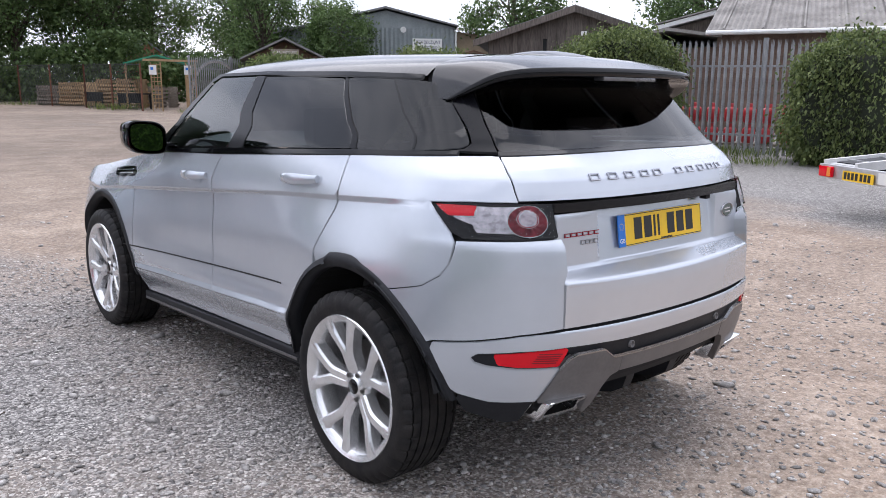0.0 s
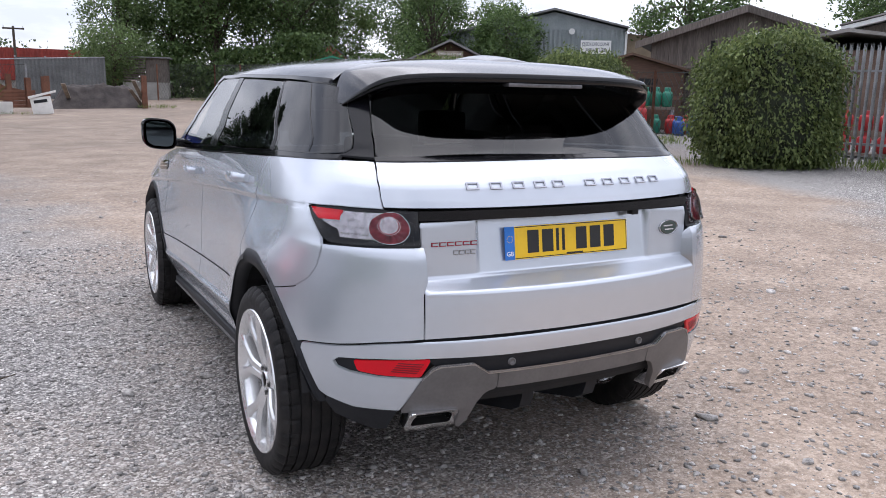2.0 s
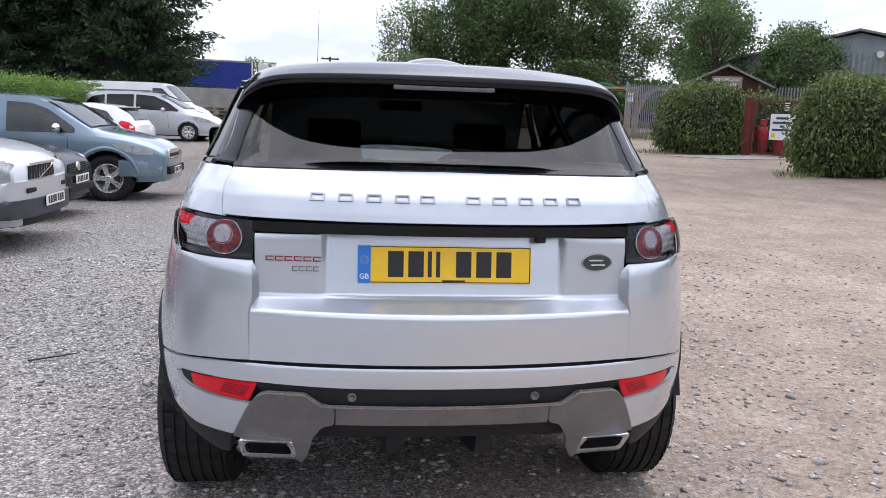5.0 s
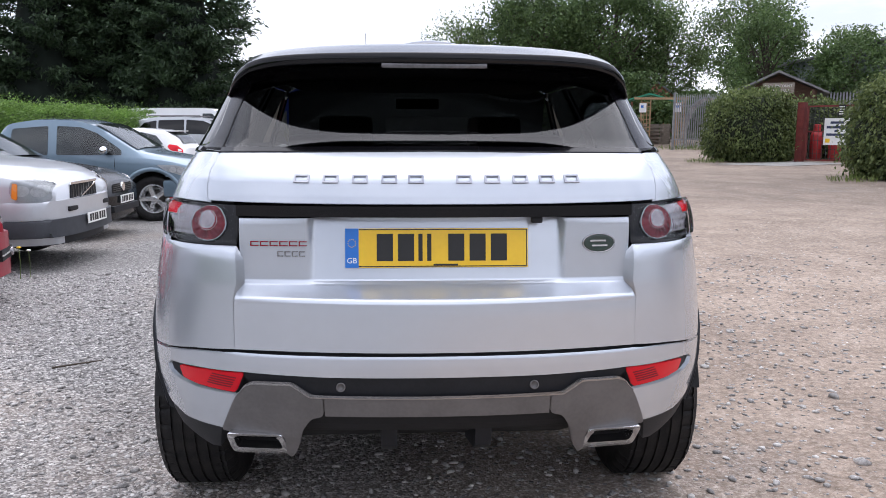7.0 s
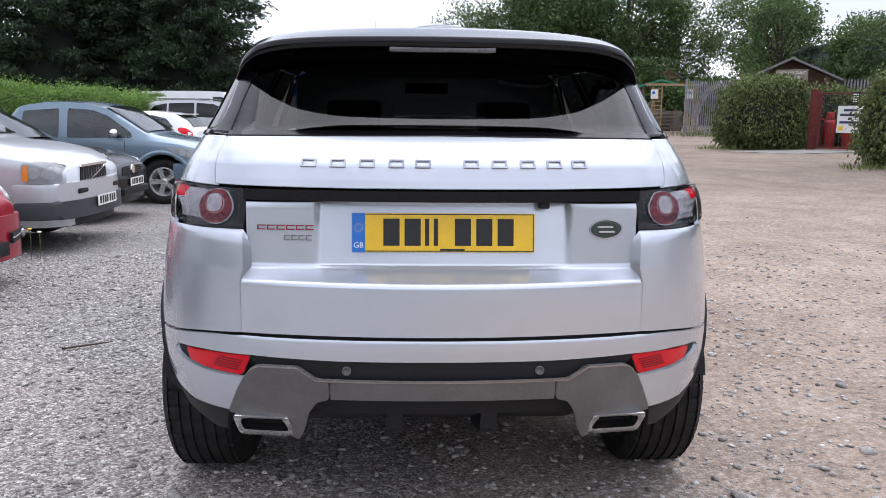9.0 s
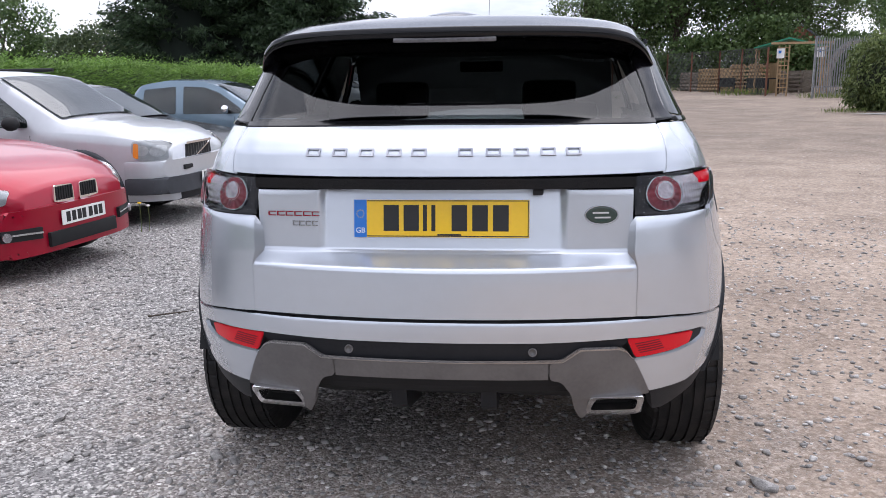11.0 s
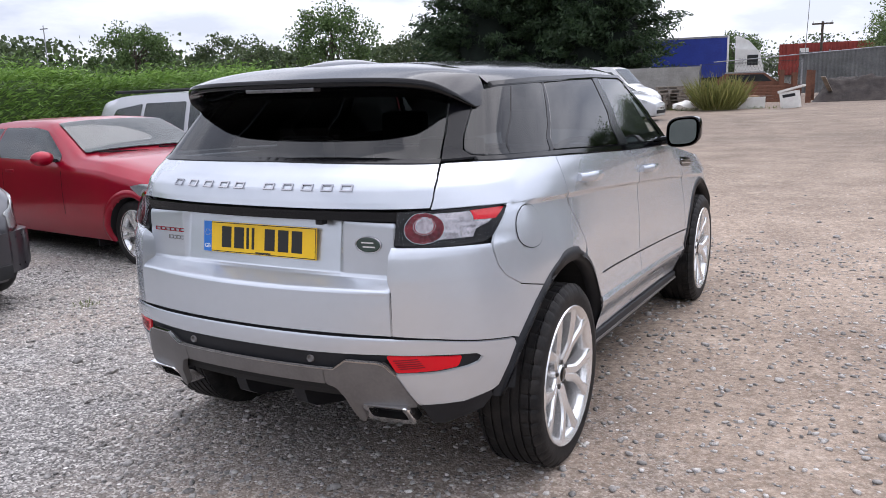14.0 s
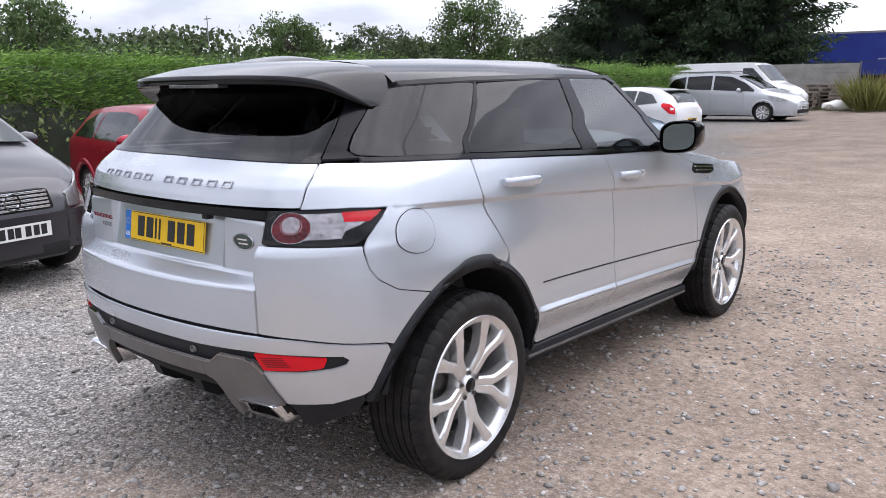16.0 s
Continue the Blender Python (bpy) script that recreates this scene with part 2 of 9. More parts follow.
YS, ZS = np.arange(-0.2, 4.52, 0.02), np.arange(0.2, 1.62, 0.01)
SIDE_Y = (0.25, 0.5, 0.8, 1.2, 1.8, 2.5, 3.0, 3.4, 3.8, 4.2, 4.4)
SIDE_W = {  # half widths along the car at several heights
    0.26: (0.805, 0.860, 0.875, 0.865, 0.865, 0.865, 0.877, 0.882, 0.855, 0.680, 0.550),
    0.42: (0.878, 0.918, 0.918, 0.885, 0.885, 0.890, 0.907, 0.922, 0.885, 0.720, 0.580),
    0.55: (0.905, 0.940, 0.942, 0.905, 0.905, 0.910, 0.932, 0.952, 0.912, 0.740, 0.600),
    0.68: (0.905, 0.938, 0.944, 0.895, 0.888, 0.895, 0.928, 0.952, 0.912, 0.740, 0.600),
    0.85: (0.886, 0.922, 0.930, 0.893, 0.888, 0.893, 0.916, 0.926, 0.872, 0.720, 0.580),
    1.00: (0.857, 0.888, 0.898, 0.889, 0.888, 0.890, 0.890, 0.850, 0.780, 0.680, 0.550),
    1.10: (0.825, 0.862, 0.878, 0.880, 0.880, 0.878, 0.850, 0.78, 0.70, 0.60, 0.50),
    1.17: (0.785, 0.835, 0.858, 0.866, 0.866, 0.858, 0.84, 0.80, 0.72, 0.56, 0.47),
    1.23: (0.735, 0.795, 0.832, 0.848, 0.848, 0.835, 0.80, 0.76, 0.68, 0.54, 0.45),
    1.30: (0.690, 0.755, 0.797, 0.815, 0.815, 0.80, 0.77, 0.73, 0.66, 0.52, 0.44),
    1.40: (0.640, 0.705, 0.747, 0.766, 0.766, 0.75, 0.72, 0.69, 0.62, 0.50, 0.42),
    1.51: (0.590, 0.650, 0.690, 0.709, 0.709, 0.695, 0.67, 0.64, 0.58, 0.46, 0.40),
    1.56: (0.560, 0.620, 0.655, 0.674, 0.674, 0.665, 0.64, 0.61, 0.55, 0.44, 0.38)}
_rows = np.array([np.interp(YS, SIDE_Y, v) for v in SIDE_W.values()])
W_TAB = smooth_table(np.array([np.interp(ZS, list(SIDE_W), _rows[:, i]) for i in range(len(YS))]), 6, 2.2)


def bilinear(tab, y, z):
    fy = np.clip((y - YS[0]) / 0.02, 0, len(YS) - 1.001); fz = np.clip((z - ZS[0]) / 0.01, 0, len(ZS) - 1.001)
    i, j = fy.astype(int), fz.astype(int)
    a, b = fy - i, fz - j
    return tab[i, j] * (1 - a) * (1 - b) + tab[i + 1, j] * a * (1 - b) + tab[i, j + 1] * (1 - a) * b + tab[i + 1, j + 1] * a * b


def sstep(a, b, x):
    t = np.clip((x - a) / (b - a), 0, 1)
    return t * t * (3 - 2 * t)


def swage(y):
    return np.interp(y, (0.3, 1.2, 3.1, 3.4), (1.094, 1.04, 0.89, 0.86))


def sill_line(y):
    return 0.545 - 0.055 * (y - 1.12)


def side_w(y, z):
    w = bilinear(W_TAB, y, z)
    d = z - swage(y)
    w = w - 0.014 * np.clip((0.003 - d) / 0.018, 0, 1) * sstep(-0.24, -0.015, d) * sstep(0.36, 0.62, y)      # shoulder crease
    e = z - sill_line(y)
    m = sstep(1.05, 1.2, y) * (1 - sstep(2.8, 2.95, y))
    w = w + m * (0.006 * sstep(0.085, 0.024, e) + 0.015 * np.clip((0.024 - e) / 0.022, 0, 1) - 0.034 * sstep(0.0, -0.12, e) - 0.006 * sstep(0.002, -0.006, e))
    return w


R_Z = (0.20, 0.30, 0.36, 0.44, 0.50, 0.56, 0.60, 0.66, 0.684, 0.690, 0.75, 0.80, 0.832, 0.842, 0.872, 0.882, 0.92, 1.0, 1.058, 1.068, 1.10, 1.12, 1.165, 1.20, 1.237, 1.26, 1.40, 1.56)
R_Y = (0.10, 0.00, -0.05, -0.088, -0.105, -0.118, -0.126, -0.131, -0.131, -0.121, -0.122, -0.122, -0.120, -0.112, -0.040, -0.031, -0.029, -0.026, -0.023, -0.028, -0.041, -0.041, -0.028, 0.006, 0.060, 0.095, 0.245, 0.415)
K_Z = (0.2, 0.83, 0.88, 1.05, 1.08, 1.6)
K_V = (0.205, 0.205, 0.09, 0.09, 0.18, 0.2)


_rz = np.arange(0.2, 1.6, 0.002)
_k = np.exp(-0.5 * (np.arange(-6, 7) / 2.0) ** 2); _k /= _k.sum()
_kg = np.exp(-0.5 * (np.arange(-6, 7) / 0.9) ** 2); _kg /= _kg.sum()
_ry = np.convolve(np.pad(np.interp(_rz, R_Z, R_Y), 6, mode="edge"), _kg, "valid")


RC_Z = (0.20, 0.30, 0.36, 0.44, 0.50, 0.56, 0.60, 0.66, 0.684, 0.694, 0.80, 0.88, 0.95, 0.972, 0.99, 1.03, 1.06, 1.10, 1.12, 1.165, 1.20, 1.237, 1.26, 1.40, 1.56)
RC_Y = (0.10, 0.00, -0.05, -0.088, -0.105, -0.118, -0.126, -0.131, -0.131, -0.122, -0.123, -0.121, -0.112, -0.104, -0.082, -0.070, -0.060, -0.045, -0.041, -0.028, 0.006, 0.060, 0.095, 0.245, 0.415)
_rcy = np.convolve(np.pad(np.interp(_rz, RC_Z, RC_Y), 6, mode="edge"), _k, "valid")
_flush = np.where(_rz < 0.70, np.maximum(_rcy, np.interp(0.70, _rz, _rcy)), _rcy)     # without the bumper's step
_profile = [_rcy]


def rear_y(x, z):
    return np.interp(z, _rz, _profile[0]) + 0.15 * x ** 2 + 0.22 * x ** 4


def gate_y(x, z):
    return np.interp(z, _rz, _ry) + np.interp(z, K_Z, K_V) * x * x


XC = 0.55
def surf_h(u, z):
    """Point of the half body (x >= 0) at the way u round it (rear centre, corner, side) and the height z."""
    y0 = rear_y(np.full_like(z, XC), z)
    s0 = (0.30 * XC + 0.88 * XC ** 3) * np.ones_like(z)
    ys = np.maximum(0.45, y0 + 0.26)
    x3 = side_w(ys, z)
    w1 = (side_w(ys + 0.02, z) - side_w(ys, z)) / 0.02
    # meeting point of both tangents
    t = ((x3 - XC) - w1 * (ys - y0)) / (1 - w1 * s0)
    t = np.maximum(t, 0.02)
    cx, cy = XC + t, y0 + s0 * t
    f = 0.60
    b = np.clip((u - XC) / 0.5, 0, 1)
    p1x, p1y = XC + f * (cx - XC), y0 + f * (cy - y0)
    p2x, p2y = x3 + f * (cx - x3), ys + f * (cy - ys)
    a0, a1, a2, a3 = (1 - b) ** 3, 3 * b * (1 - b) ** 2, 3 * b * b * (1 - b), b ** 3
    x = a0 * XC + a1 * p1x + a2 * p2x + a3 * x3
    y = a0 * y0 + a1 * p1y + a2 * p2y + a3 * ys
    rear = u < XC
    side = u > XC + 0.5
    yy = ys + (u - XC - 0.5)
    x = np.where(rear, u, np.where(side, side_w(yy, z), x))
    y = np.where(rear, rear_y(u, z), np.where(side, yy, y))
    return x, y


def surf(u, z):
    u, z = np.asarray(u, float), np.asarray(z, float)
    x, y = surf_h(np.abs(u), z)
    return np.stack([np.sign(u) * x, y, z], -1)


def surf_n(u, z, e=0.0025):
    u, z = np.asarray(u, float), np.asarray(z, float)
    du, dz = surf(u + e, z) - surf(u - e, z), surf(u, z + e) - surf(u, z - e)
    n = np.cross(du, dz)
    return n / np.maximum(np.linalg.norm(n, axis=-1, keepdims=True), 1e-9)


_ug = np.linspace(0, 5.4, 2701)
def ux(x, z):
    X = surf_h(_ug, np.full_like(_ug, z))[0]
    return float(_ug[np.argmax(X >= x)])


def uy(y, z):
    Y = surf_h(_ug, np.full_like(_ug, z))[1]
    ok = (Y >= y) & (_ug > 0.3)
    return float(_ug[np.argmax(ok)])


def poly_u(*pts):
    """Outline in (u, z) from points ('x', x, z) or ('y', y, z)."""
    return [((ux(v, z) if k == "x" else uy(v, z)), z) for k, v, z in pts]


def densify(poly, step):
    out = []
    for i, a in enumerate(poly):
        b = poly[(i + 1) % len(poly)]
        n = max(1, int(math.hypot(b[0] - a[0], b[1] - a[1]) / step))
        out += [(a[0] + (b[0] - a[0]) * k / n, a[1] + (b[1] - a[1]) * k / n) for k in range(n)]
    return out


def round_poly(poly, r):
    """Cuts the corners of an outline with short arcs of about r."""
    out = []
    n = len(poly)
    for i in range(n):
        p, a, b = Vector(poly[i]), Vector(poly[i - 1]), Vector(poly[(i + 1) % n])
        la, lb = (a - p).length, (b - p).length
        ra = min(r, 0.4 * la, 0.4 * lb)
        pa, pb = p + (a - p) * (ra / max(la, 1e-6)), p + (b - p) * (ra / max(lb, 1e-6))
        for t in (0, 0.25, 0.5, 0.75, 1):
            q = pa * (1 - t) ** 2 + p * 2 * t * (1 - t) + pb * t * t
            out.append((q.x, q.y))
    return out


def inside(poly, pts):
    x, y = pts[:, 0], pts[:, 1]
    c = np.zeros(len(pts), bool)
    n = len(poly)
    for i in range(n):
        (x1, y1), (x2, y2) = poly[i], poly[(i + 1) % n]
        if y1 != y2:
            c ^= ((y1 > y) != (y2 > y)) & (x < (x2 - x1) * (y - y1) / (y2 - y1) + x1)
    return c


from mathutils.geometry import delaunay_2d_cdt


def crease_points(poly, su):
    """Rows of points along the shoulder and sill creases, so that their edges stay crisp."""
    us = np.arange(1.0, 5.0, su * 0.5)
    out = []
    for line, rows in ((swage, (-0.08, -0.05, -0.03, -0.022, -0.018, -0.0155, -0.0145, -0.010, -0.005, 0.001, 0.0025, 0.0035, 0.006, 0.013)), (sill_line, (-0.10, -0.05, -0.02, -0.008, -0.003, 0.0, 0.002, 0.006, 0.013, 0.020, 0.024, 0.028, 0.04, 0.06, 0.08))):
        for k in rows:
            z = np.full_like(us, 0.9)
            for _ in range(3):
                z = line(surf_h(us, z)[1]) + k
            out.append(np.stack([us, z], 1))
    q = np.concatenate(out)
    return q[inside(poly, q)]


def fill(poly, su, sz, edge=0.02, extra=None):
    """Triangles that fill an outline, with a grid of points inside. Returns points, triangles and the number of outline points."""
    b = densify(poly, edge)
    arr = np.array(b)
    gu = np.arange(arr[:, 0].min(), arr[:, 0].max(), su) + su / 2
    gz = np.arange(arr[:, 1].min(), arr[:, 1].max(), sz) + sz / 2
    g = np.array([(p, q) for p in gu for q in gz]) if len(gu) and len(gz) else np.zeros((0, 2))
    if len(g):
        g = g[inside(b, g)]
    if len(g):
        d = np.min(np.hypot((g[:, None, 0] - arr[None, :, 0]) / su, (g[:, None, 1] - arr[None, :, 1]) / sz), axis=1)
        g = g[d > 0.5]
    if extra is not None and len(extra):
        dd = np.min(np.hypot(extra[:, None, 0] - arr[None, :, 0], extra[:, None, 1] - arr[None, :, 1]), axis=1)
        extra = extra[dd > 0.003]
        ds = np.min(np.hypot((g[:, None, 0] - extra[None, :, 0]) / 3, g[:, None, 1] - extra[None, :, 1]), axis=1) if len(g) and len(extra) else np.ones(len(g))
        g = np.concatenate([g[ds > 0.007], extra])
    pts = [Vector(p) for p in b] + [Vector(p) for p in g]
    n = len(b)
    res = delaunay_2d_cdt(pts, [(i, (i + 1) % n) for i in range(n)], [list(range(n))], 1, 1e-6)
    return [tuple(v) for v in res[0]], [tuple(f) for f in res[2]], res[3], n


def panel(name, poly, material, parent, side=1, off=0.0, lip=0.014, su=0.03, sz=0.014, edge=0.02, label="", crease=False, sfun=None, nfun=None, extra=None):
    """A body panel: an outline in (u, z) laid on the body, its edges turned inwards by lip."""
    S, Nn = sfun or surf, nfun or surf_n
    pts, tris, orig, n = fill(poly, su, sz, edge, crease_points(densify(poly, edge), su) if crease else extra)
    pts = np.array(pts)
    u, z = pts[:, 0] * side, pts[:, 1]
    P, N = S(u, z), Nn(u, z)
    P = P + N * off
    tris = [f for f in tris if len(set(f)) == 3]
    F = []
    for a, b, c in tris:
        nn = np.cross(P[b] - P[a], P[c] - P[a])
        F.append((a, b, c) if np.dot(nn, N[a]) > 0 else (a, c, b))
    # edge: boundary edges of the triangles
    cnt = {}
    for f in F:
        for i in range(3):
            e = (f[i], f[(i + 1) % 3])
            cnt[e] = cnt.get(e, 0) + 1
    border = [e for e in cnt if (e[1], e[0]) not in cnt]
    V, NV = list(P), list(N)
    if lip:
        ring = {}
        for a, b in border:
            for q in (a, b):
                if q not in ring:
                    ring[q] = (len(V), len(V) + 1)
                    V += [P[q], P[q] - N[q] * lip]
                    NV += [N[q], N[q]]
            F.append((ring[b][0], ring[a][0], ring[a][1], ring[b][1]))
    ob = mk(name, V, F, material, parent, True, NV, label)
    return ob


def both(name, poly, material, parent, **k):
    return panel(name, poly, material, parent, 1, **k), panel(name, poly, material, parent, -1, **k)


CAR = empty("parked_car", pose(0, 0, 0), "silver compact luxury SUV with black roof, parked on gravel", "car")
RW, FW = (0.678, 0.36), (3.338, 0.36)      # wheel centres (y, z)


def arc(c, r, a0, a1, n=14):
    return [(c[0] + r * math.cos(radians(a0 + (a1 - a0) * i / n)), c[1] + r * math.sin(radians(a0 + (a1 - a0) * i / n))) for i in range(n + 1)]


def yz(pts):
    return poly_u(*[("y", y, z) for y, z in pts])


# ---- tailgate
panel("tailgate", [(-ux(0.6570, 1.104), 1.104)] + [(-0.30, 1.102), (0.0, 1.102), (0.30, 1.102)] + [(ux(0.6570, 1.104), 1.104), (ux(0.6595, 1.13), 1.13), (ux(0.6565, 1.19), 1.19), (ux(0.641, 1.236), 1.236), (0.0, 1.243), (-ux(0.641, 1.236), 1.236), (-ux(0.6565, 1.19), 1.19), (-ux(0.6595, 1.13), 1.13)],
             SILVER, CAR, su=0.025, sz=0.01)
def gate_s(u, z):
    p = surf(u, z)
    u, z = np.asarray(u, float), np.asarray(z, float)
    p[..., 1] = gate_y(u, z)
    m = sstep(0.374, 0.346, np.abs(u)) * np.clip((z - 0.874) / 0.008, 0, 1)
    p[..., 1] += m * np.interp(z, (0.87, 1.07), (0.003, 0.032))
    return p
def gate_n(u, z, e=0.0015):
    u, z = np.asarray(u, float), np.asarray(z, float)
    n = np.cross(gate_s(u + e, z) - gate_s(u - e, z), gate_s(u, z + e) - gate_s(u, z - e))
    return n / np.linalg.norm(n, axis=-1, keepdims=True)
gate_rows = np.array([(u, z) for u in np.arange(-0.55, 0.551, 0.01) for z in (0.826, 0.830, 0.834, 0.838, 0.842, 0.846, 0.853, 0.862, 0.868, 0.871, 0.874, 0.877, 0.880, 0.883, 0.887)] +
                     [(s * u, z) for s in (1, -1) for u in (0.342, 0.346, 0.350, 0.355, 0.360, 0.365, 0.370, 0.374, 0.378) for z in np.arange(0.895, 1.05, 0.01)])
panel("lower_tailgate", [(-0.566, 0.694), (0.566, 0.694), (0.566, 0.836), (0.5565, 0.876), (0.5585, 1.058), (-0.5585, 1.058), (-0.5565, 0.876), (-0.566, 0.836)],
      SILVER, CAR, su=0.02, sz=0.01, sfun=gate_s, nfun=gate_n, extra=gate_rows)
def bar_s(u, z):
    u, z = np.asarray(u, float), np.asarray(z, float)
    return np.stack([u, -0.050 + 0.19 * u * u + 0 * z, z], -1)
def bar_n(u, z):
    u, z = np.asarray(u, float), np.asarray(z, float)
    n = np.stack([0.38 * u, -np.ones_like(u), 0.0 * z - 0.02], -1)
    return n / np.linalg.norm(n, axis=-1, keepdims=True)
panel("gate_trim_bar", [(-0.566, 1.064), (0.566, 1.064), (0.566, 1.094), (-0.566, 1.094)], DARKPAINT, CAR, su=0.04, sz=0.008, off=0.003, sfun=bar_s, nfun=lambda u, z: bar_n(u, z))
# ---- rear window
panel("rear_window", round_poly([(-ux(0.634, 1.252), 1.252), (0, 1.258), (ux(0.634, 1.252), 1.252), (ux(0.612, 1.34), 1.34), (ux(0.585, 1.43), 1.43), (ux(0.54, 1.5), 1.5), (-ux(0.54, 1.5), 1.5), (-ux(0.585, 1.43), 1.43), (-ux(0.612, 1.34), 1.34)], 0.02),
      GLASS_REAR, CAR, su=0.04, sz=0.02, lip=0.004)
panel("window_trim", [(-ux(0.642, 1.238), 1.2385), (0, 1.245), (ux(0.642, 1.238), 1.2385), (ux(0.637, 1.251), 1.251), (0, 1.257), (-ux(0.637, 1.251), 1.251)], DARKPAINT, CAR, su=0.04, sz=0.006, off=0.003)
# ---- tail lamps
def relief(height):
    """Body surface with a fine relief added along its normal, and that surface's normals."""
    def fs(u, z):
        u, z = np.asarray(u, float), np.asarray(z, float)
        return surf(u, z) + surf_n(u, z) * height(u, z)[..., None]
    def fn(u, z, e=0.0006):
        u, z = np.asarray(u, float), np.asarray(z, float)
        n = np.cross(fs(u + e, z) - fs(u - e, z), fs(u, z + e) - fs(u, z - e))
        return n / np.maximum(np.linalg.norm(n, axis=-1, keepdims=True), 1e-9)
    return fs, fn


lamp_poly = [(0.566, 1.092), (0.566, 0.990), (ux(0.70, 0.985), 0.986), (uy(0.12, 0.985), 0.984), (uy(0.185, 0.986), 0.986), (uy(0.215, 1.00), 1.0), (uy(0.262, 1.045), 1.045), (uy(0.312, 1.088), 1.088), (uy(0.2, 1.094), 1.0945), (ux(0.7, 1.094), 1.0945)]
for s in (1, -1):
    lamp = panel("tail_lamp", lamp_poly, DARKPAINT, CAR, s, off=0.002, su=0.02, sz=0.012, label="tail lamp with red and clear lenses in a black housing")
    flute_s, flute_n = relief(lambda u, z: 0.0006 * np.sin(np.abs(u) * 2 * math.pi / 0.011) + 0.0005 * np.sin(z * 2 * math.pi / 0.02))
    panel("reversing_lens", [(0.655, 1.002), (uy(0.15, 1.01), 1.004), (uy(0.165, 1.03), 1.028), (uy(0.225, 1.05), 1.05), (uy(0.232, 1.082), 1.083), (0.655, 1.083)], CLEAR_LAMP, lamp, s, off=0.005, lip=0.004, su=0.0022, sz=0.010, sfun=flute_s, nfun=flute_n)
    panel("indicator_lens", [(uy(0.166, 1.05), 1.056), (uy(0.238, 1.05), 1.053), (uy(0.29, 1.082), 1.0835), (uy(0.170, 1.082), 1.0835)], RED_LENS, lamp, s, off=0.008, lip=0.005, su=0.015, sz=0.01)
    c0 = (0.648, 1.039)
    for nm, r, dz, mt, o in (("outer_bezel", 0.0555, 0.0, BADGE, 0.0075), ("outer_ring", 0.0535, 0.0, TINT_LENS, 0.0085), ("inner_ring", 0.0305, 0.007, BADGE, 0.0095), ("bowl_surround", 0.0290, 0.007, DARKRED_LENS, 0.0100), ("lamp_bowl", 0.0255, 0.008, BOWL, 0.0110)):
        cx, cz = c0[0], c0[1] + dz
        facet = relief((lambda u, z: 0.0004 * np.cos(14 * np.arctan2(z - cz, np.abs(u) - cx))) if nm == "outer_ring" else (lambda u, z: 0.00022 * np.cos(np.hypot(np.abs(u) - cx, z - cz) * 2 * math.pi / 0.0075)))
        fine = nm in ("outer_ring", "lamp_bowl")
        panel(nm, [(cx + r * 1.04 * math.cos(a), cz + r * 0.90 * math.sin(a)) for a in np.linspace(0, 2 * math.pi, 36)[:-1]], mt, lamp, s, off=o, lip=0.004, su=0.003 if fine else 0.012, sz=0.003 if fine else 0.012, edge=0.008, sfun=facet[0] if fine else None, nfun=facet[1] if fine else None)
    panel("lens_cover", [(p[0] * 1 + (0.004 if i in (0, 1) else -0.004 if i in (5, 6, 7) else 0), p[1]) for i, p in enumerate(lamp_poly)], GLASS_CLEAR, lamp, s, off=0.016, lip=0.012, su=0.02, sz=0.012)

# ---- quarters, doors, wings
arch_r = arc(RW, 0.515, 70, 115, 8)
quarter = poly_u(("x", 0.660, 1.099), ("y", 0.10, 1.100), ("y", 0.20, 1.0995)) + [(uy(0.318, 1.093), 1.094), (uy(0.268, 1.045), 1.045), (uy(0.222, 0.999), 0.999)] + \
    yz([(0.205, 0.97), (0.212, 0.90), (0.235, 0.862), (0.30, 0.82), (0.43, 0.790)]) + yz(arc(RW, 0.489, 122, 66, 10)) + yz([(0.900, 0.848), (0.852, 0.93), (0.800, 1.015), (0.783, 1.065), (0.770, 1.15), (0.766, 1.214)]) + \
    yz([(0.60, 1.222), (0.40, 1.230), (0.28, 1.236)]) + poly_u(("x", 0.66, 1.238), ("x", 0.646, 1.236), ("x", 0.661, 1.19), ("x", 0.664, 1.13))
both("quarter_panel", quarter, SILVER, CAR, crease=True, su=0.025, sz=0.014)
rdoor = yz([(0.774, 1.213), (0.778, 1.15), (0.791, 1.066), (0.808, 1.015), (0.860, 0.93), (0.906, 0.850)]) + yz(arc(RW, 0.487, 62, 8, 10)) + yz([(1.165, 0.405), (1.20, 0.385), (1.80, 0.36), (1.825, 0.40), (1.845, 0.55), (1.852, 0.70), (1.850, 0.95), (1.838, 1.04), (1.79, 1.11), (1.745, 1.157), (1.4, 1.178)])
both("rear_door", rdoor, SILVER, CAR, crease=True, su=0.03, sz=0.012)
fdoor = yz([(1.753, 1.157), (1.798, 1.11), (1.846, 1.04), (1.858, 0.95), (1.860, 0.70), (1.853, 0.55), (1.833, 0.40), (1.812, 0.36), (2.80, 0.315), (2.835, 0.36), (2.85, 0.60), (2.845, 0.90), (2.80, 1.0), (2.70, 1.09), (2.62, 1.115), (2.2, 1.138)])
both("front_door", fdoor, SILVER, CAR, crease=True, su=0.03, sz=0.012)
wing = yz([(2.628, 1.112), (2.708, 1.09), (2.808, 1.0), (2.853, 0.90), (2.858, 0.60), (2.855, 0.46)]) + yz(arc(FW, 0.49, 168, 12, 26)) + yz([(3.86, 0.48), (4.0, 0.62), (4.05, 0.80), (3.95, 0.915), (3.7, 0.965), (3.4, 0.998), (3.0, 1.055)])
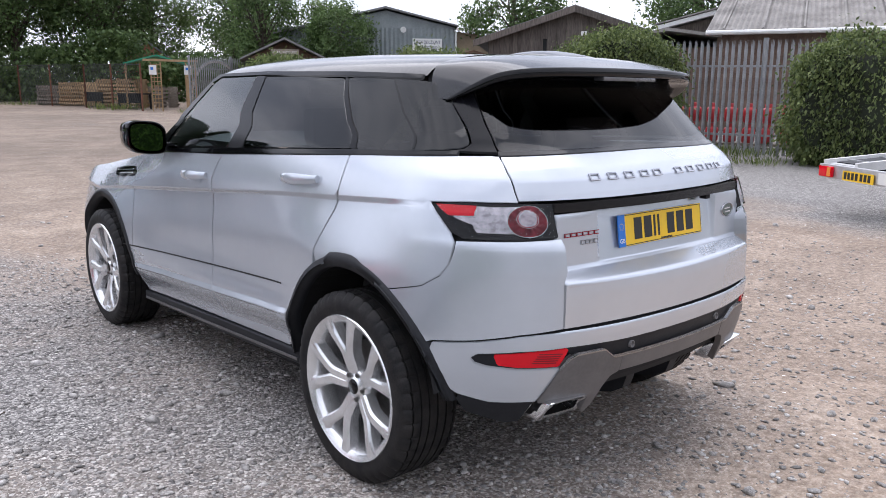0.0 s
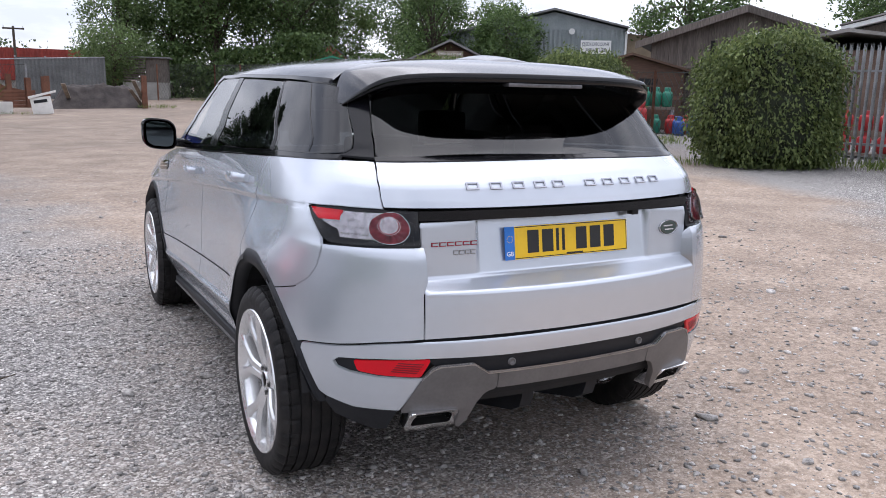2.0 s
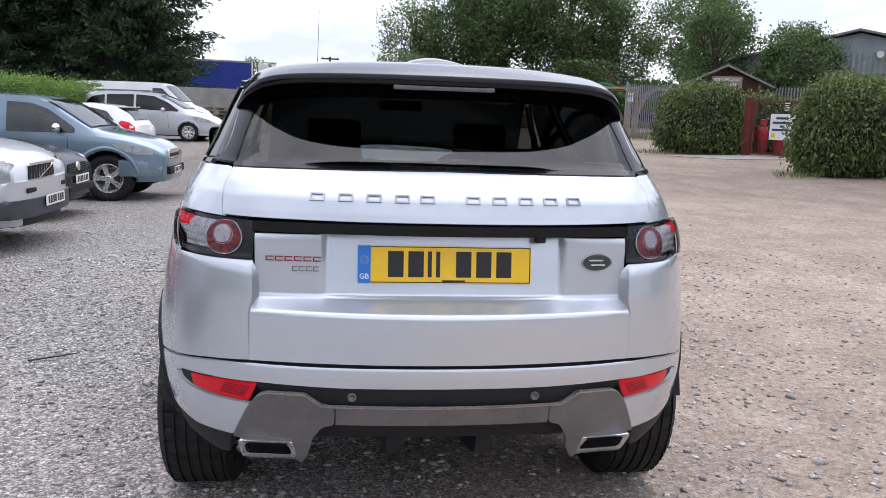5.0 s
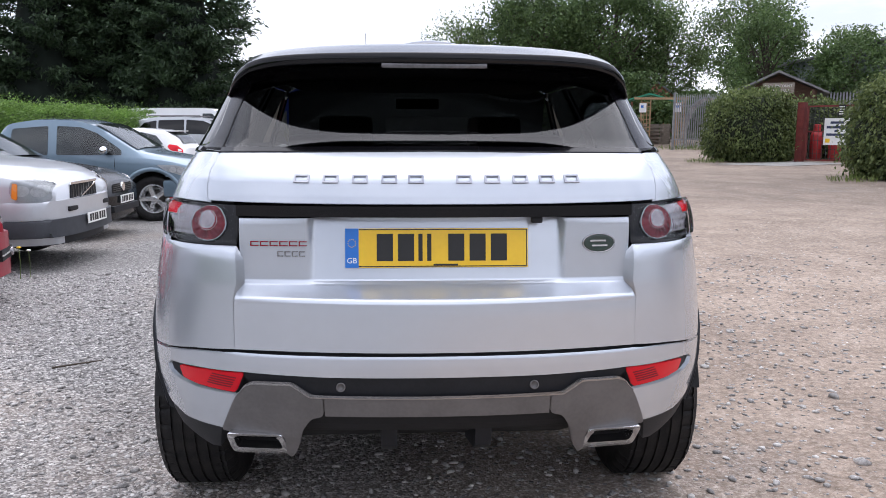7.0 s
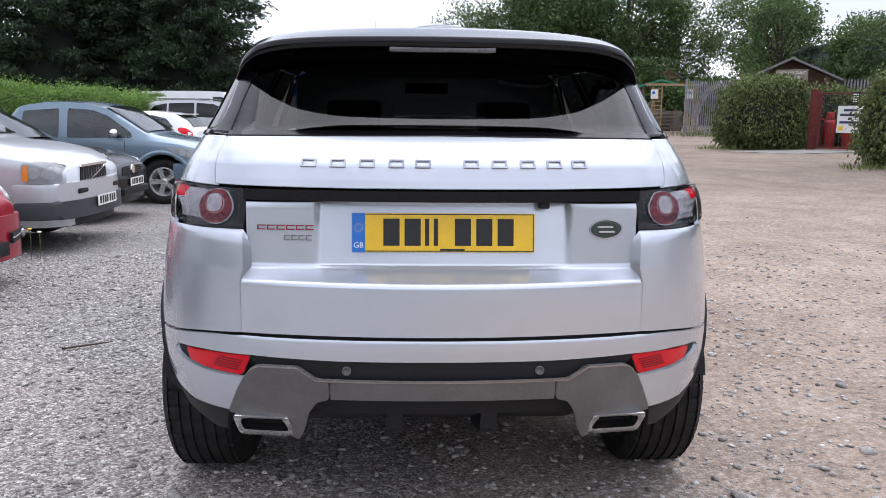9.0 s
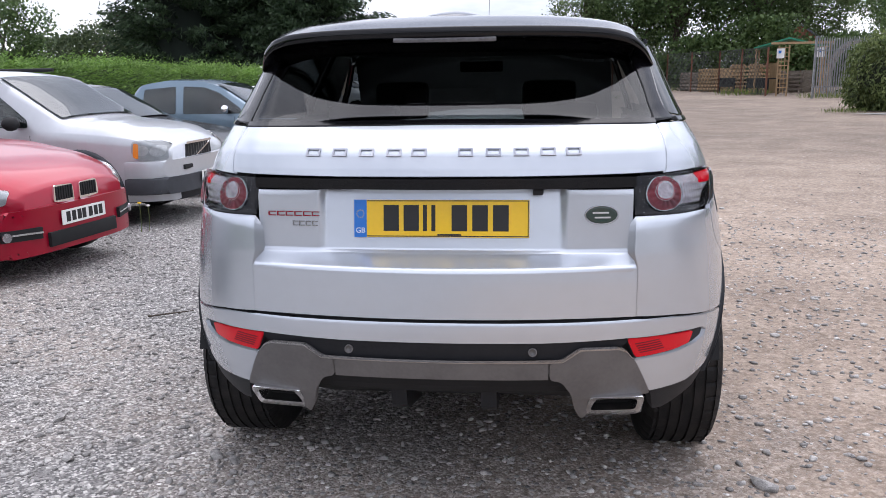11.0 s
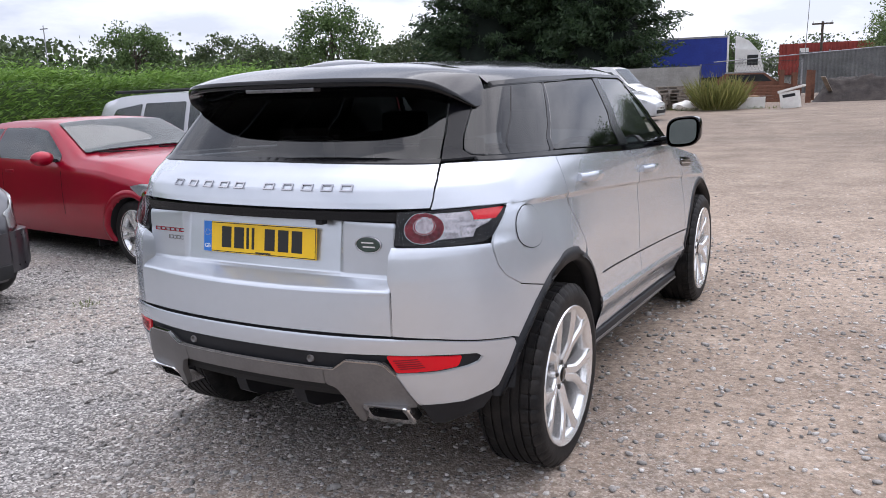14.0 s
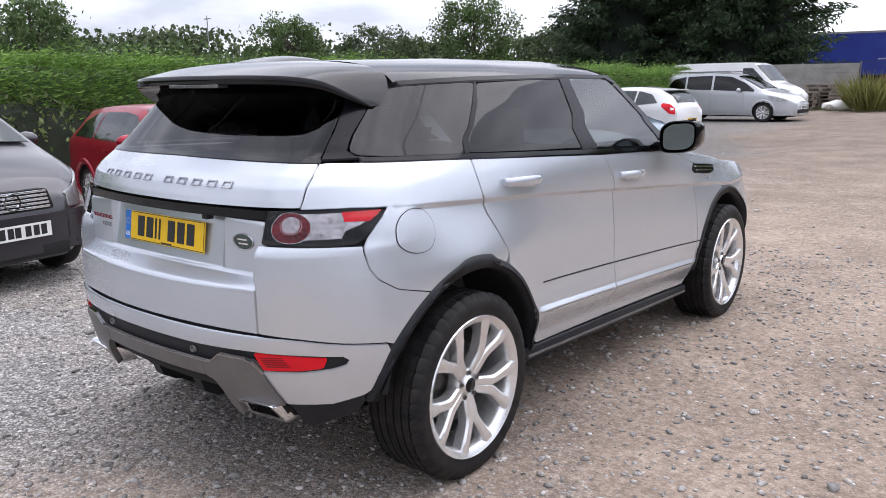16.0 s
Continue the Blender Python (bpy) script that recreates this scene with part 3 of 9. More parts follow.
both("front_wing", wing, SILVER, CAR, crease=True, su=0.03, sz=0.014)
# ---- bumper: upper corners and the lower painted cover
corner = poly_u(("x", 0.571, 0.693), ("x", 0.571, 0.838), ("x", 0.561, 0.878), ("x", 0.563, 0.983), ("x", 0.70, 0.979)) + [(uy(0.12, 0.978), 0.978)] + yz([(0.197, 0.975), (0.2075, 0.90), (0.2325, 0.8595), (0.2985, 0.8168), (0.424, 0.787)]) + yz(arc(RW, 0.491, 124, 146, 6)) + yz([(0.24, 0.646)]) + poly_u(("x", 0.80, 0.660), ("x", 0.70, 0.680))
_profile[0] = _flush
both("bumper_corner", corner, SILVER, CAR, su=0.025, sz=0.016, lip=0.06)
_profile[0] = _rcy
half = poly_u(("x", 0.30, 0.686), ("x", 0.565, 0.686), ("x", 0.70, 0.673), ("x", 0.80, 0.653)) + yz([(0.245, 0.638)]) + yz(arc(RW, 0.494, 149, 166, 8)) + yz([(0.178, 0.466)]) + poly_u(("x", 0.75, 0.442), ("x", 0.628, 0.440), ("x", 0.59, 0.51), ("x", 0.572, 0.556), ("x", 0.60, 0.557), ("x", 0.70, 0.560), ("x", 0.775, 0.571), ("x", 0.803, 0.582), ("x", 0.812, 0.600), ("x", 0.798, 0.616), ("x", 0.70, 0.626), ("x", 0.55, 0.630), ("x", 0.30, 0.625))
panel("rear_bumper", half + [(-u, z) for u, z in half[::-1]], SILVER, CAR, su=0.025, sz=0.012)
# ---- fog lamps in dark pockets
for s in (1, -1):
    fp = panel("fog_pocket", poly_u(("x", 0.545, 0.630), ("x", 0.575, 0.556), ("x", 0.70, 0.561), ("x", 0.775, 0.572), ("x", 0.803, 0.583), ("x", 0.811, 0.600), ("x", 0.797, 0.615), ("x", 0.70, 0.625)), PLASTIC, CAR, s, off=-0.012, lip=0.02, su=0.02, sz=0.012)
    panel("fog_lens", round_poly(poly_u(("x", 0.550, 0.624), ("x", 0.576, 0.563), ("x", 0.70, 0.569), ("x", 0.752, 0.577), ("x", 0.764, 0.612), ("x", 0.65, 0.621)), 0.008), RED_LENS, fp, s, off=-0.003, lip=0.012, su=0.02, sz=0.01, label="red rear fog lens")
    for k in range(5):
        z = 0.577 + 0.0075 * k
        x0 = 0.588 - 0.004 * k
        panel("lens_rib", poly_u(("x", x0, z), ("x", x0 + 0.075, z + 0.005), ("x", x0 + 0.075, z + 0.008), ("x", x0, z + 0.003)), DARKRED_LENS, fp, s, off=-0.0012, lip=0.003, su=0.02, sz=0.01)
# ---- dark strip, grey skid pieces, black lower edge
panel("bumper_strip", [(-0.56, 0.622), (-0.52, 0.585), (-0.36, 0.560), (0.36, 0.560), (0.52, 0.585), (0.56, 0.622), (0.3, 0.622), (-0.3, 0.622)], PLASTIC, CAR, off=-0.010, lip=0.02, su=0.04, sz=0.012)
panel("skid_centre", [(-0.318, 0.508), (0.318, 0.508), (0.318, 0.563), (-0.318, 0.563)], SATIN, CAR, off=0.006, lip=0.02, su=0.04, sz=0.01)
skid = round_poly(poly_u(("x", 0.622, 0.437), ("x", 0.617, 0.455), ("x", 0.575, 0.548), ("x", 0.545, 0.590), ("x", 0.52, 0.602), ("x", 0.41, 0.604), ("x", 0.357, 0.567), ("x", 0.322, 0.563), ("x", 0.322, 0.507), ("x", 0.358, 0.498), ("x", 0.385, 0.455), ("x", 0.402, 0.39), ("x", 0.42, 0.36), ("x", 0.435, 0.37), ("x", 0.435, 0.437)), 0.012)
both("skid_side", skid, SATIN, CAR, off=0.007, lip=0.025, su=0.025, sz=0.012)
# thin brighter metal line drawn in as the highlight on the skid's edge
both("skid_edge_highlight", round_poly(poly_u(("x", 0.575, 0.551), ("x", 0.545, 0.592), ("x", 0.52, 0.604), ("x", 0.41, 0.606), ("x", 0.357, 0.569), ("x", 0.0, 0.5670), ("x", 0.0, 0.5645), ("x", 0.357, 0.565), ("x", 0.41, 0.601), ("x", 0.52, 0.599), ("x", 0.543, 0.589)), 0.004), BADGE, CAR, off=0.0088, lip=0.012, su=0.02, sz=0.006, edge=0.01)
part("diffuser", prism_bm(bmesh.new(), [(-0.040, 0.512), (-0.034, 0.480), (-0.014, 0.455), (0.06, 0.405), (0.30, 0.295), (0.46, 0.27), (0.48, 0.31), (0.06, 0.53)], "x", -0.43, 0.43), BLACK, CAR)
both("bumper_underside", poly_u(("x", 0.648, 0.355), ("x", 0.632, 0.437), ("x", 0.75, 0.439)) + yz([(0.178, 0.462), (0.188, 0.442)]) + poly_u(("x", 0.79, 0.395), ("x", 0.68, 0.350)), PLASTIC, CAR, off=-0.004, lip=0.03, su=0.03, sz=0.03)
for x in (-0.14, 0.14):
    part("diffuser_fin", prism_bm(bmesh.new(), [(-0.016, 0.420), (0.0, 0.375), (0.05, 0.345), (0.34, 0.265), (0.36, 0.36), (-0.020, 0.468)], "x", x - 0.024, x + 0.024), PLASTIC, CAR)
# ---- parking sensors
for x in (-0.272, 0.272):
    sv, sf = lathe([(0.0, 0.0), (0.0, 0.008), (-0.002, 0.0095), (-0.006, 0.0095), (-0.006, 0.013), (0.012, 0.013)], 20)
    sn = mk("parking_sensor", [(v[1], v[0], v[2]) for v in sv], sf, SATIN, CAR, True)
    sn.matrix_basis = pose(x, float(rear_y(np.array(x), np.array(0.595))) + 0.008, 0.595, -4, 0, 0)
# ---- exhaust tips
for s in (1, -1):
    bm = bmesh.new()
    outer = round_poly([(-0.090, -0.037), (0.090, -0.037), (0.085, 0.039), (-0.085, 0.039)], 0.018)
    inner = round_poly([(-0.066, -0.015), (0.066, -0.015), (0.062, 0.022), (-0.062, 0.022)], 0.012)
    rings = []
    for prof, y in ((outer, 0.06), (outer, 0.0), ([(a * 0.97, b * 0.95) for a, b in outer], -0.006), ([(a * 1.06, b * 1.12) for a, b in inner], -0.004), (inner, 0.012), (inner, 0.06)):
        rings.append([bm.verts.new((a, y + (0.039 - b) * 1.0, b * 1.2)) for a, b in prof])
    for r0, r1 in zip(rings, rings[1:]):
        for i in range(len(r0)):
            bm.faces.new((r0[i], r0[(i + 1) % len(r0)], r1[(i + 1) % len(r0)], r1[i]))
    tip = part("exhaust_tip", bm, CHROME, CAR, "chrome exhaust tip")
    tip.matrix_basis = pose(s * 0.526, -0.050, 0.397, 0, 0, s * 8)
    mk("exhaust_hole", [(a, 0.05 + (0.039 - b) * 1.0, b * 1.2) for a, b in inner], [tuple(range(len(inner)))], BLACK, tip)
# ---- side: windows, pillars, trims
both("quarter_window", round_poly(yz([(0.745, 1.238), (0.40, 1.252), (0.30, 1.262), (0.285, 1.275), (0.33, 1.33), (0.405, 1.40), (0.47, 1.470), (0.58, 1.484), (0.93, 1.496), (0.955, 1.49), (0.90, 1.42), (0.82, 1.33)]), 0.012), GLASS_DARK, CAR, off=0.001, lip=0.006, su=0.04, sz=0.02)
both("window_divider", yz([(0.468, 1.252), (0.575, 1.37), (0.682, 1.486), (0.691, 1.486), (0.584, 1.37), (0.477, 1.252)]), DARKPAINT, CAR, off=0.003, lip=0.004, su=0.03, sz=0.02)
both("rear_door_window", round_poly(yz([(0.79, 1.240), (0.86, 1.33), (0.94, 1.42), (0.985, 1.493), (1.3, 1.502), (1.60, 1.505), (1.585, 1.35), (1.565, 1.203), (1.2, 1.220)]), 0.012), GLASS_DARK, CAR, off=0.0, lip=0.006, su=0.04, sz=0.02)
both("front_door_window", round_poly(yz([(1.72, 1.196), (1.71, 1.35), (1.70, 1.507), (2.06, 1.503), (2.12, 1.47), (2.30, 1.31), (2.44, 1.155), (2.1, 1.175)]), 0.012), GLASS_SIDE, CAR, off=0.0, lip=0.006, su=0.04, sz=0.02)
both("belt_trim", yz([(0.30, 1.239), (0.767, 1.219), (1.3, 1.190), (1.75, 1.164), (2.2, 1.143), (2.62, 1.120), (2.62, 1.134), (2.2, 1.160), (1.75, 1.184), (1.3, 1.207), (0.767, 1.234), (0.30, 1.251)]), DARKPAINT, CAR, off=0.005, lip=0.014, su=0.04, sz=0.008)
both("roof_rail_trim", yz([(0.565, 1.489), (0.95, 1.503), (1.6, 1.513), (2.05, 1.510), (2.13, 1.482), (2.16, 1.49), (2.09, 1.523), (1.6, 1.528), (0.95, 1.518), (0.56, 1.503)]), DARKPAINT, CAR, off=0.004, lip=0.014, su=0.04, sz=0.008)
pillar_b = yz([(1.573, 1.196), (1.595, 1.35), (1.608, 1.508), (1.692, 1.510), (1.702, 1.35), (1.712, 1.190)])
both("door_pillar", pillar_b, PILLAR, CAR, off=0.002, lip=0.012, su=0.04, sz=0.02)
both("door_pillar", yz([(0.752, 1.237), (0.828, 1.33), (0.908, 1.42), (0.962, 1.496), (0.978, 1.496), (0.935, 1.42), (0.855, 1.33), (0.785, 1.239)]), PILLAR, CAR, off=0.001, lip=0.012, su=0.03, sz=0.02)
both("rear_pillar", poly_u(("x", 0.640, 1.250), ("x", 0.617, 1.34), ("x", 0.59, 1.43), ("x", 0.575, 1.48)) + yz([(0.50, 1.492), (0.466, 1.474), (0.400, 1.40), (0.325, 1.332), (0.278, 1.276), (0.29, 1.258), (0.33, 1.252)]), PILLAR, CAR, off=0.001, lip=0.012, su=0.03, sz=0.02)
both("windscreen_pillar", yz([(2.45, 1.153), (2.31, 1.31), (2.13, 1.47), (2.16, 1.485), (2.36, 1.32), (2.52, 1.18), (2.66, 1.118), (2.6, 1.125)]), DARKPAINT, CAR, off=0.003, lip=0.014, su=0.03, sz=0.02)
# ---- black line and cladding on the doors, sills
both("door_moulding", yz([(1.185, 0.660), (1.8, 0.627), (2.4, 0.594), (2.98, 0.562), (2.98, 0.568), (2.4, 0.600), (1.8, 0.633), (1.185, 0.666)]), BLACK, CAR, off=0.002, lip=0.006, su=0.04, sz=0.003)
bm = prism_bm(bmesh.new(), [(1.10, 0.322), (1.10, 0.385), (1.8, 0.352), (2.85, 0.302), (2.85, 0.250), (1.8, 0.292)], "x", 0.76, 0.872)
part("sill", bm, PLASTIC, CAR, bevel=0.012)
part("sill", prism_bm(bmesh.new(), [(1.10, 0.322), (1.10, 0.385), (1.8, 0.352), (2.85, 0.302), (2.85, 0.250), (1.8, 0.292)], "x", -0.872, -0.76), PLASTIC, CAR, bevel=0.012)
for s in (1, -1):
    part("sill_strip", beam_bm(bmesh.new(), (s * 0.872, 1.12, 0.343), (s * 0.872, 2.83, 0.266), 0.012, 0.012), SATIN, CAR, bevel=0.004)


# ---- wheel arch mouldings
def arch_moulding(c, a0, a1, outer, inner, s):
    V, F, NV = [], [], []
    n = 44
    for i in range(n + 1):
        a = radians(a0 + (a1 - a0) * i / n)
        ro = np.interp(math.degrees(a), *outer)
        for r, o in ((ro, -0.012), (ro - 0.005, 0.004), (ro - 0.030, 0.007), (inner + 0.02, 0.006), (inner, 0.000), (inner - 0.004, -0.05)):
            y, z = c[0] + r * math.cos(a), c[1] + r * math.sin(a)
            zz = max(z, 0.30)
            x = float(surf(np.array(uy(max(y, 0.02), zz)), np.array(zz))[0])
            V.append((s * (x + o), y, z))
    for i in range(n):
        for j in range(5):
            q = (i * 6 + j, i * 6 + j + 1, (i + 1) * 6 + j + 1, (i + 1) * 6 + j)
            F.append(q if s > 0 else q[::-1])
    ob = mk("arch_moulding", V, F, PLASTIC, CAR, True)
    return ob


for s in (1, -1):
    arch_moulding(RW, 1, 171, ((1, 8, 40, 60, 74, 78, 96, 102, 122, 150, 167), (0.474, 0.477, 0.489, 0.495, 0.500, 0.515, 0.515, 0.503, 0.500, 0.500, 0.490)), 0.459, s)
    arch_moulding(FW, -2, 176, ((-2, 12, 60, 100, 150, 170, 176), (0.50, 0.495, 0.49, 0.488, 0.49, 0.495, 0.50)), 0.445, s)
    for c in (RW, FW):   # wheel housing
        V, F = [], []
        for i in range(25):
            a = radians(3 + 164 * i / 24)
            for x, r in ((0.885, 0.462 if c is RW else 0.447), (0.56, 0.455), (0.56, 0.05)):
                V.append((s * x, c[0] + r * math.cos(a), c[1] + r * math.sin(a)))
        for i in range(24):
            for j in range(2):
                F.append((i * 3 + j, i * 3 + j + 1, i * 3 + j + 4, i * 3 + j + 3))
        mk("wheel_housing", V, F, BLACK, CAR)


# ---- black backing added behind the shut lines: closes them and gives their shade
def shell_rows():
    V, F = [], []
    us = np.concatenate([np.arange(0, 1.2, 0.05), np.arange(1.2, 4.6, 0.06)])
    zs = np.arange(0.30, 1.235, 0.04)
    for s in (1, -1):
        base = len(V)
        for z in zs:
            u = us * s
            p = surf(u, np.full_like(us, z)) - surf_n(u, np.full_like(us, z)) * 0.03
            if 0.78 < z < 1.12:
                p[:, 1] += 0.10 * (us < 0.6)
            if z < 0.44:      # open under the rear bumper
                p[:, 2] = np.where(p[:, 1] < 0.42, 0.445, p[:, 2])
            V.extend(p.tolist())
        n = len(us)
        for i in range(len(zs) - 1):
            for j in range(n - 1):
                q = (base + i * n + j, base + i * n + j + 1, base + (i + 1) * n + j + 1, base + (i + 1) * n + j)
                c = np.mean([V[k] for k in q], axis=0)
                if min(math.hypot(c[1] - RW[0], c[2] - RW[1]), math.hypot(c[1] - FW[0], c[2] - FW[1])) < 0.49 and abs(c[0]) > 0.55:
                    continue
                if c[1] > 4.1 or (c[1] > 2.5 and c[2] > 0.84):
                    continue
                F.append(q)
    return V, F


mk("gap_backing", *shell_rows(), BLACK, CAR)
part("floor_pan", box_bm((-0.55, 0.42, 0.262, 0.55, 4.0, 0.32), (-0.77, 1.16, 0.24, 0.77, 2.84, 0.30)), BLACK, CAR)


# ---- roof, spoiler, windscreen, bonnet
def grid_mesh(name, fun, nu, nv, material, parent, flip=False, label=""):
    V = [fun(i / nu, j / nv) for i in range(nu + 1) for j in range(nv + 1)]
    F = []
    for i in range(nu):
        for j in range(nv):
            q = (i * (nv + 1) + j, (i + 1) * (nv + 1) + j, (i + 1) * (nv + 1) + j + 1, i * (nv + 1) + j + 1)
            F.append(q[::-1] if flip else q)
    return mk(name, V, F, material, parent, True, None, label)


def roof_edge(y):
    return float(side_w(np.array(y), np.array(1.522))) + 0.004


def roof_f(a, b):
    y = 0.549 + (2.13 - 0.549) * b
    e = roof_edge(y)
    x = (2 * a - 1)
    zc = float(np.interp(y, (0.4, 0.6, 1.2, 1.8, 2.0, 2.13), (1.582, 1.590, 1.606, 1.603, 1.592, 1.575)))
    zl = float(np.interp(y, (0.5, 0.95, 1.6, 2.06, 2.13), (1.498, 1.514, 1.524, 1.515, 1.50)))
    return (x * e, y + 0.10 * (1 - x * x) * b * b, zl + (zc - zl) * (1 - abs(x) ** 4.2) ** 0.75)


grid_mesh("roof", roof_f, 44, 30, ROOFPAINT, CAR, label="dark contrast roof")
LE = ((0, 0.545, 1.590), (0.30, 0.545, 1.584), (0.50, 0.545, 1.565), (0.59, 0.543, 1.543), (0.622, 0.540, 1.522), (0.646, 0.525, 1.482), (0.672, 0.490, 1.424))
TE = ((0, 0.150, 1.532), (0.30, 0.168, 1.530), (0.47, 0.212, 1.524), (0.553, 0.262, 1.512), (0.594, 0.300, 1.494), (0.628, 0.345, 1.466), (0.664, 0.432, 1.419))
GL = ((0, 0.330, 1.462), (0.25, 0.342, 1.461), (0.42, 0.368, 1.455), (0.50, 0.385, 1.445), (0.55, 0.400, 1.433), (0.60, 0.420, 1.420), (0.655, 0.455, 1.410))


def along(tab, t):
    k = abs(t) * (len(tab) - 1)
    i = min(int(k), len(tab) - 2)
    f = k - i
    p = [np.array(tab[j], float) for j in (max(i - 1, 0), i, i + 1, min(i + 2, len(tab) - 1))]
    if i == 0:
        p[0] = np.array((-p[2][0], p[2][1], p[2][2]))
    q = 0.5 * ((2 * p[1]) + (p[2] - p[0]) * f + (2 * p[0] - 5 * p[1] + 4 * p[2] - p[3]) * f * f + (3 * p[1] - p[0] - 3 * p[2] + p[3]) * f ** 3)
    return q * (math.copysign(1, t), 1, 1)


def spoiler_top(a, b):
    t = 2 * a - 1
    le, te = along(LE, t), along(TE, t)
    p = le + (te - le) * b
    bul = 0.016 * math.sin(math.pi * b) * (1 - abs(t) ** 1.5)
    return (p[0], p[1], p[2] + bul)


def spoiler_lip(a, b):
    t = 2 * a - 1
    te = along(TE, t)
    th = 0.026 * (1 - abs(t) ** 6) + 0.006
    ang = b * math.pi
    return (te[0], te[1] - 0.007 * math.sin(ang), te[2] - th * (1 - math.cos(ang)) / 2)


def spoiler_under(a, b):
    t = 2 * a - 1
    te, gl = along(TE, t), along(GL, t)
    th = 0.026 * (1 - abs(t) ** 6) + 0.006
    s0 = np.array((te[0], te[1], te[2] - th))
    p = s0 + (gl - s0) * b
    return (p[0], p[1], p[2] + 0.02 * math.sin(math.pi * b) * (1 - abs(t)))


sp = grid_mesh("spoiler", spoiler_top, 60, 14, ROOFPAINT, CAR, flip=True, label="dark roof spoiler")
grid_mesh("spoiler_joint", lambda a, b: tuple(along(LE, 2 * a - 1) * (0.992, 1, 1) + np.array((0, -0.02 + 0.05 * b, -0.009))), 40, 2, BLACK, sp, flip=True)
grid_mesh("spoiler_lip", spoiler_lip, 60, 6, DARKPAINT, sp, flip=True)
grid_mesh("spoiler_underside", spoiler_under, 60, 8, DARKPAINT, sp, flip=True)
part("high_stop_lamp", box_bm((-0.158, 0.152, 1.486, 0.158, 0.20, 1.503)), STOP_LENS, sp, "smoky grey high stop lamp", bevel=0.006)
grid_mesh("antenna_pod", lambda a, b: ((2 * a - 1) * (0.13 - 0.05 * b), 0.36 + 0.42 * b, 1.572 + 0.018 * b + 0.030 * max(0, math.sin(math.pi * a)) ** 0.6 * max(0, math.sin(math.pi * min(1, b * 1.0))) ** 0.6), 16, 16, ROOFPAINT, CAR)


def screen_f(a, b):
    x = 2 * a - 1
    y = 2.13 + (2.98 - 2.13) * b + 0.10 * (1 - x * x) * (1 - b) + 0.22 * (1 - x * x) * b
    e = roof_edge(2.13) * (1 - b) + 0.80 * b
    return (x * e, y - 0.28 * b * 0.55, 1.575 - 0.075 * abs(x) ** 3 + (1.075 - 1.565) * b)


grid_mesh("windscreen", screen_f, 24, 14, GLASS_SIDE, CAR)


def bonnet_f(a, b):
    x = 2 * a - 1
    y = 2.72 + (4.14 - 2.72) * b + (0.20 * (1 - b)) * (1 - x * x) + 0.10 * (1 - x * x) * b
    e = float(side_w(np.array(min(y, 4.1)), np.array(0.99))) - 0.075
    zl = float(np.interp(y, (2.6, 3.0, 3.4, 3.7, 3.95, 4.2), (1.10, 1.055, 1.0, 0.965, 0.90, 0.80)))
    return (x * e, y, zl + 0.03 * (1 - abs(x) ** 6) + 0.015 * sstep(0.75, 0.9, abs(x)) * (1 - sstep(0.92, 1.0, abs(x))))


grid_mesh("bonnet", bonnet_f, 30, 20, SILVER, CAR)
grid_mesh("front_bumper", lambda a, b: ((2 * a - 1) * (0.60 + 0.26 * sstep(0, 1, 1 - abs(2 * b - 0.9))), 4.24 - 0.36 * abs(2 * a - 1) ** 3.5, 0.24 + 0.60 * b), 24, 10, SILVER, CAR, flip=True)
# ---- wing vents
for s in (1, -1):
    v = panel("wing_vent", yz([(2.80, 0.998), (2.83, 0.972), (3.05, 0.950), (3.15, 0.958), (3.14, 0.992), (3.06, 1.004), (2.83, 1.025)]), DARKPAINT, CAR, s, off=0.004, lip=0.02, su=0.03, sz=0.01)
    panel("vent_slat", yz([(2.84, 1.006), (3.11, 0.980), (3.11, 0.986), (2.84, 1.0125)]), CHROME, v, s, off=0.009, lip=0.006, su=0.03, sz=0.004)
    panel("vent_slat", yz([(2.85, 0.984), (3.11, 0.962), (3.11, 0.967), (2.85, 0.990)]), CHROME, v, s, off=0.009, lip=0.006, su=0.03, sz=0.004)
# ---- door handles
for s in (1, -1):
    for yc, zc in ((1.045, 1.110), (2.015, 1.045)):
        cup = panel("handle_cup", [(uy(yc - 0.01 + 0.062 * math.cos(a), zc), zc + 0.043 * math.sin(a)) for a in np.linspace(0, 2 * math.pi, 25)[:-1]], SATIN, CAR, s, off=0.0015, lip=0.0, su=0.02, sz=0.015)
        cup.data.materials[0] = SILVER
        bm = bmesh.new()
        rs = []
        for k in range(13):
            t = k / 12
            yy = yc - 0.125 + 0.25 * t
            xx = float(side_w(np.array(yy), np.array(zc))) + 0.006 + 0.036 * math.sin(math.pi * min(1, max(0, t * 1.0))) ** 0.45
            hh = 0.0155 + 0.007 * math.sin(math.pi * t)
            rs.append([bm.verts.new((s * (xx + 0.011 * math.cos(a)), yy, zc + hh * math.sin(a) - 0.045 * (yy - yc) * 0.9)) for a in np.linspace(0, 2 * math.pi, 11)[:-1]])
        for r0, r1 in zip(rs, rs[1:]):
            for i in range(10):
                bm.faces.new((r0[i], r0[(i + 1) % 10], r1[(i + 1) % 10], r1[i]))
        bm.faces.new(rs[0]); bm.faces.new(rs[-1])
        part("door_handle", bm, SILVER, CAR, "silver door handle")
